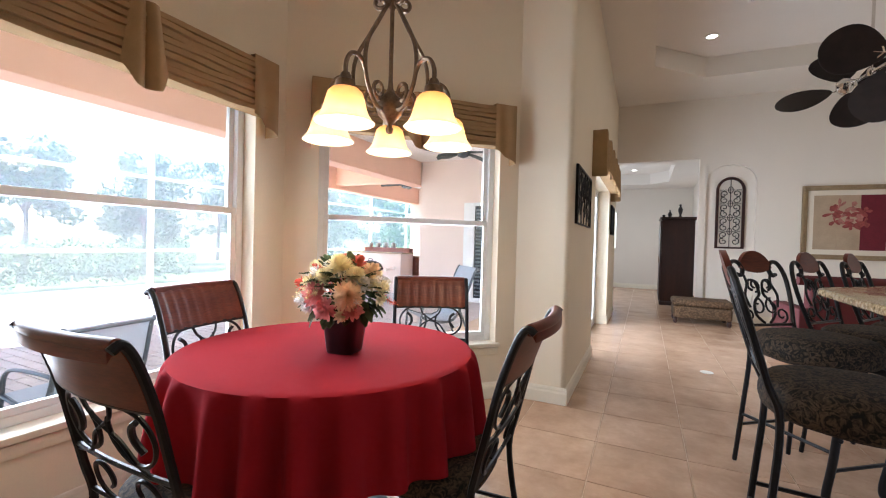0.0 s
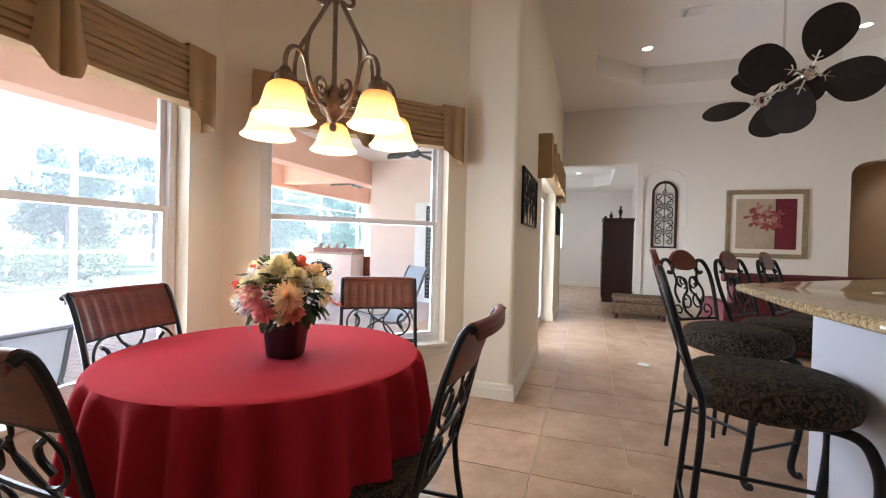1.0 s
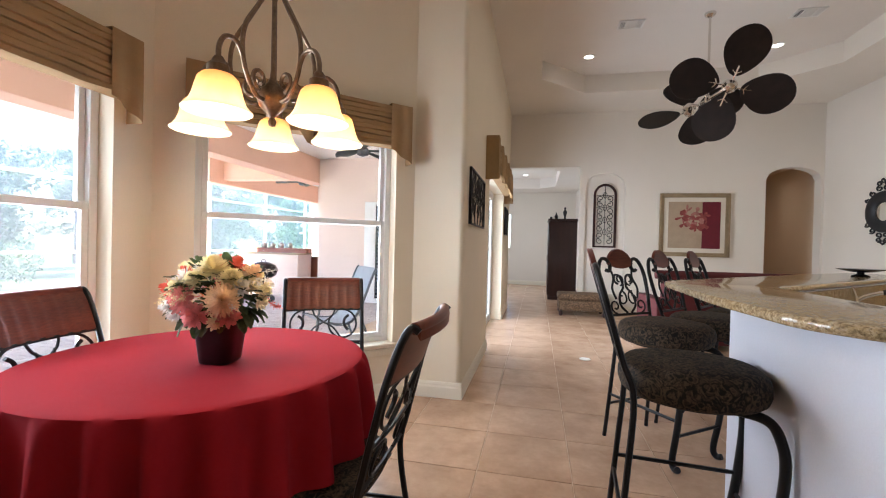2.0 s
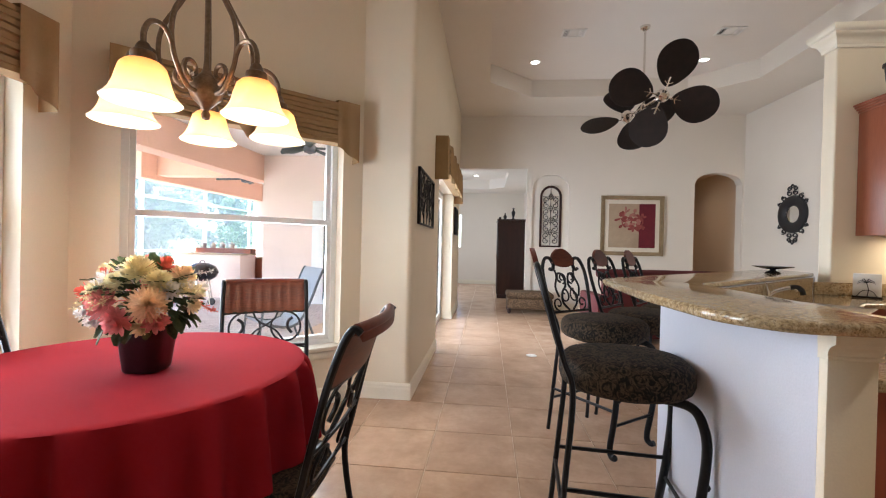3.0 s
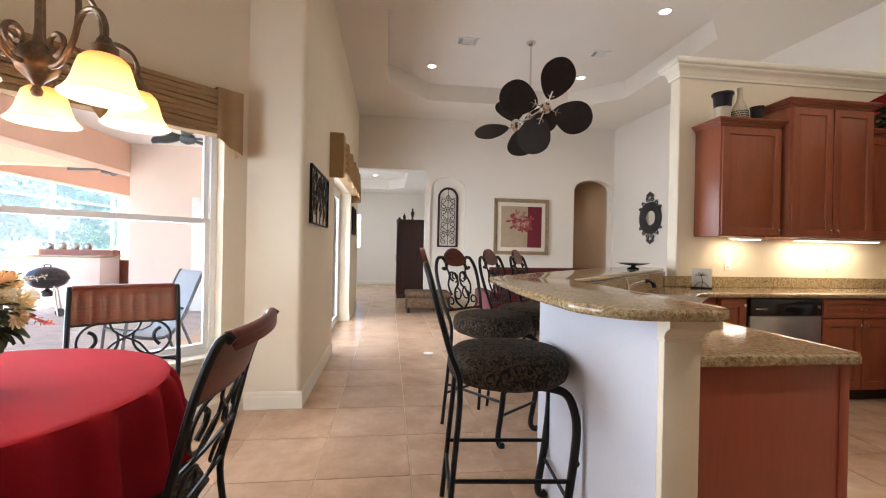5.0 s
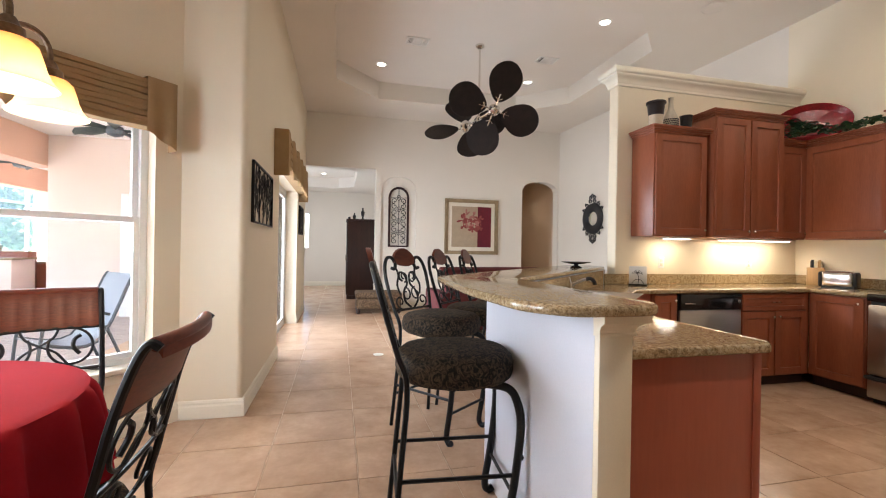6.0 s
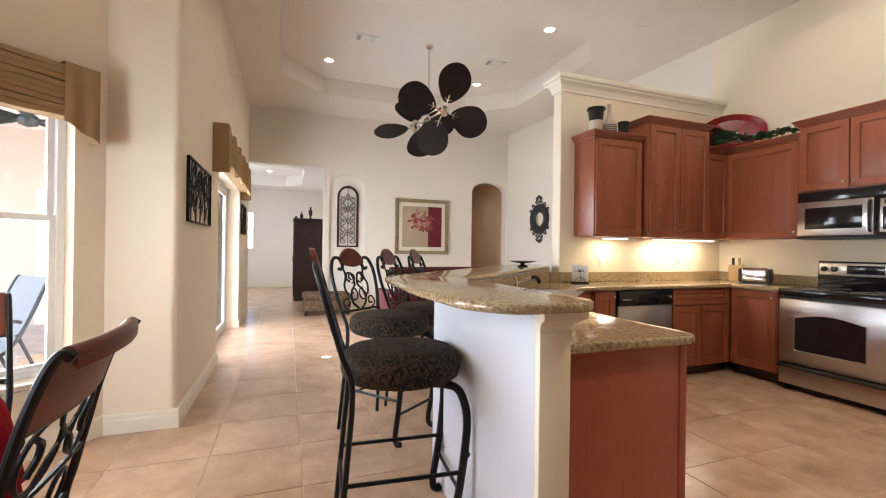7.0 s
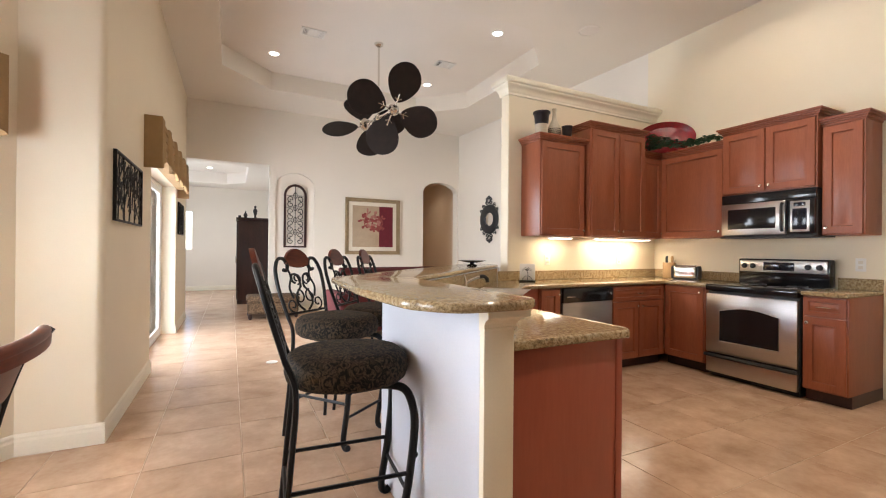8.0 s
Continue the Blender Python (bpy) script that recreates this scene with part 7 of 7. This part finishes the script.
def screen_mesh():
    """Fine white insect mesh that lets most of the view through. Its pale share is added as haze over the garden."""
    m = bpy.data.materials.new("insect_screen_haze")
    m.use_nodes = True
    t = m.node_tree
    b = t.nodes["Principled BSDF"]
    b.inputs["Base Color"].default_value = (0.75, 0.80, 0.82, 1)
    b.inputs["Roughness"].default_value = 0.8
    mix, tr = t.nodes.new("ShaderNodeMixShader"), t.nodes.new("ShaderNodeBsdfTransparent")
    # the white share stands in for the glare outdoors
    mix.inputs[0].default_value = 0.22
    t.links.new(tr.outputs[0], mix.inputs[1])
    t.links.new(b.outputs[0], mix.inputs[2])
    t.links.new(mix.outputs[0], t.nodes["Material Output"].inputs["Surface"])
    return m


M["screen_mesh"] = screen_mesh()
# screen enclosure posts, hedge and trees
for i, (x, y) in enumerate(((-10.6, 3.3), (-10.6, 6.2), (-10.6, 9.2), (-10.6, 12.2), (-10.6, 15.2), (-10.6, 18.2), (-10.6, 0.3))):
    p = thing("enclosure_post", pose(x, y, -0.06), "white aluminium screen enclosure post", "post", "screen enclosure posts")
    part("upright", new_box(-0.05, 0.05, -0.05, 0.05, 0, 3.4, 0.004), M["vinyl"], p)
    part("base_plate", new_box(-0.08, 0.08, -0.08, 0.08, 0, 0.02, 0.003), M["vinyl"], p)
    part("cross_rail", new_box(-0.025, 0.025, 0.05, 2.85, 0.88, 0.95, 0.004), M["vinyl"], p)
    part("top_rail", new_box(-0.03, 0.03, 0.05, 2.85, 2.6, 2.68, 0.004), M["vinyl"], p)
    part("screen_panel", new_box(-0.003, 0.003, 0.05, 2.95, 0.02, 3.4), M["screen_mesh"], p, "pale insect screen panel that hazes the garden", smooth=False).visible_shadow = False


def leaf_cloud(bm, spots, n, size, rn):
    for _ in range(n):
        c, r = rn.choice(spots)
        d = Vector((rn.gauss(0, 1), rn.gauss(0, 1), rn.gauss(0, 1))).normalized()
        p = Vector(c) + Vector((d.x * r[0], d.y * r[1], d.z * r[2])) * rn.uniform(0.75, 1.05)
        q = Vector((rn.gauss(0, 1), rn.gauss(0, 1), rn.gauss(0, 1))).normalized()
        w = q.cross(d).normalized()
        L = size * rn.uniform(0.7, 1.3)
        v = [bm.verts.new(p - q * L), bm.verts.new(p + w * L * 0.45), bm.verts.new(p + q * L), bm.verts.new(p - w * L * 0.45)]
        bm.faces.new(v)


rn = random.Random(5)
hd = thing("hedge", Matrix(), "clipped green garden hedge beyond the patio", "hedge")
bm = bmesh.new()
spots = [((-13.6 + rn.uniform(-0.2, 0.2), 2.0 + 0.45 * k, 0.42 + rn.uniform(-0.05, 0.1)), (0.45, 0.45, 0.58)) for k in range(16)]
leaf_cloud(bm, spots, 7000, 0.06, rn)
part("foliage", bm, M["hedge"], hd)


def tree(x, y, h, seed, spread=1.3):
    r = random.Random(seed)
    t = thing("tree", pose(x, y, -0.25), "leafy garden tree with a slim trunk", "tree", "garden trees")
    bm = bmesh.new()
    tube(bm, smooth_line([(0, 0, 0), (0.05, 0.03, h * 0.3), (-0.03, 0.05, h * 0.62)], 5), 0.11, 8, r1=0.05)
    limbs = []
    for k in range(6):
        a = 2 * math.pi * k / 6 + r.uniform(-0.3, 0.3)
        e = Vector((math.cos(a) * spread * 0.7, math.sin(a) * spread * 0.7, h * r.uniform(0.65, 0.9)))
        tube(bm, smooth_line([(0, 0.03, h * 0.45), tuple(e * 0.5 + Vector((0, 0, h * 0.33))), tuple(e)], 4), 0.045, 6, r1=0.012)
        limbs.append(e)
    part("trunk", bm, M["bark"], t)
    bm = bmesh.new()
    sp = []
    for e in limbs:
        for _ in range(5):
            k = r.uniform(0.35, 0.7)
            sp.append(((e.x * r.uniform(0.3, 1.2), e.y * r.uniform(0.3, 1.2), h * r.uniform(0.28, 0.95)), (k, k, k * 0.8)))
    leaf_cloud(bm, sp, 5200, 0.10, r)
    part("crown", bm, M["hedge"], t)


M["bark"] = mat("grey_bark", (0.13, 0.10, 0.075), 0.9, var=0.3, scale=8, grain=60, bump=0.6)
for k, (x, y, h) in enumerate(((-19, 7.0, 4.6), (-22, 13, 5.2), (-15.5, 17, 4.4), (-12.5, 19.5, 4.8), (-17, 21, 5.5), (-21, 3.0, 4.2), (-10.0, 21.5, 4.6), (-24, 18, 6), (-18.5, 10.5, 4.2), (-13.5, 15, 3.6), (-20, 0.5, 3.8))):
    tree(x, y, h, 30 + k, 1.7)
# ---- floor tiles ----
TS, GAP, X_OFF, Y_OFF = 0.508, 0.0045, 0.28, 2.36 - 0.508 * 17


def tile_mesh(name, pts):
    """A slab on a plan outline with an eased top edge."""
    n = len(pts)
    cx, cy = sum(p[0] for p in pts) / n, sum(p[1] for p in pts) / n
    vs = [(x, y, -0.005) for x, y in pts]
    vs += [(x + (0.003 if x < cx else -0.003), y + (0.003 if y < cy else -0.003), 0.0) for x, y in pts]
    vs = vs[:n] + [(x, y, -0.0012) for x, y in pts] + vs[n:]
    fs = [tuple(range(2 * n, 3 * n))]
    for i in range(n):
        j = (i + 1) % n
        fs += [(i, j, n + j, n + i), (n + i, n + j, 2 * n + j, 2 * n + i)]
    me = bpy.data.meshes.new(name)
    me.from_pydata(vs, [], fs)
    me.materials.append(M["tile"])
    return me


def clip(pts, a, b, c):
    """The part of a convex outline where a*x + b*y < c."""
    out = []
    for p, q in zip(pts, pts[1:] + pts[:1]):
        fp, fq = a * p[0] + b * p[1] - c, a * q[0] + b * q[1] - c
        if fp < 0:
            out.append(p)
        if fp * fq < 0:
            t = fp / (fp - fq)
            out.append((p[0] + (q[0] - p[0]) * t, p[1] + (q[1] - p[1]) * t))
    return out


hw = (TS - GAP) / 2
whole = tile_mesh("tile", [(-hw, -hw), (hw, -hw), (hw, hw), (-hw, hw)])
count = 0
far_v, far_f = [], []
for j in range(0, 47):
    for i in range(-6, 11):
        x, y = X_OFF + TS * (i + 0.5), Y_OFF + TS * (j + 0.5)
        if y < SOUTH + 0.25 or y > 14.3 or x > 5.25 or x < -2.4:
            continue
        pts = [(x - hw, y - hw), (x + hw, y - hw), (x + hw, y + hw), (x - hw, y + hw)]
        if y < 3.376:
            cuts = [(-1, 0, 2.27), (-1, 1, 4.41), (-1, -1, 2.07)]
        elif y < 8.9:
            cuts = [(-1, 0, 0.75)]
        else:
            cuts = [(-1, 0, 2.2), (1, 0, 1.3 if y > 9.1 else 6)]
        q = pts
        for a, b, c in cuts:
            q = clip(q, a, b, c) if q else q
        if len(q) < 3:
            continue
        near = y < 8.4 and y > -0.6 and count < 296
        if near:
            count += 1
            if q == pts:
                ob = new("tile", whole)
                ob.location = (x, y, 0)
            else:
                ob = new("tile", tile_mesh("tile", [(u - x, v - y) for u, v in q]))
                ob.location = (x, y, 0)
            ob.parent = floor
        else:
            k = len(far_v)
            far_v += [(u, v, 0.0) for u, v in q] + [(u, v, -0.006) for u, v in q]
            n = len(q)
            far_f.append(tuple(range(k, k + n)))
            far_f += [(k + n + a, k + n + (a + 1) % n, k + (a + 1) % n, k + a) for a in range(n)]
me = bpy.data.meshes.new("tiles_far")
me.from_pydata(far_v, [], far_f)
me.materials.append(M["tile"])
tf = new("tiles_far", me)
tf.parent = floor
tagged(tf, "beige travertine floor tiles further off", kind="stuff")
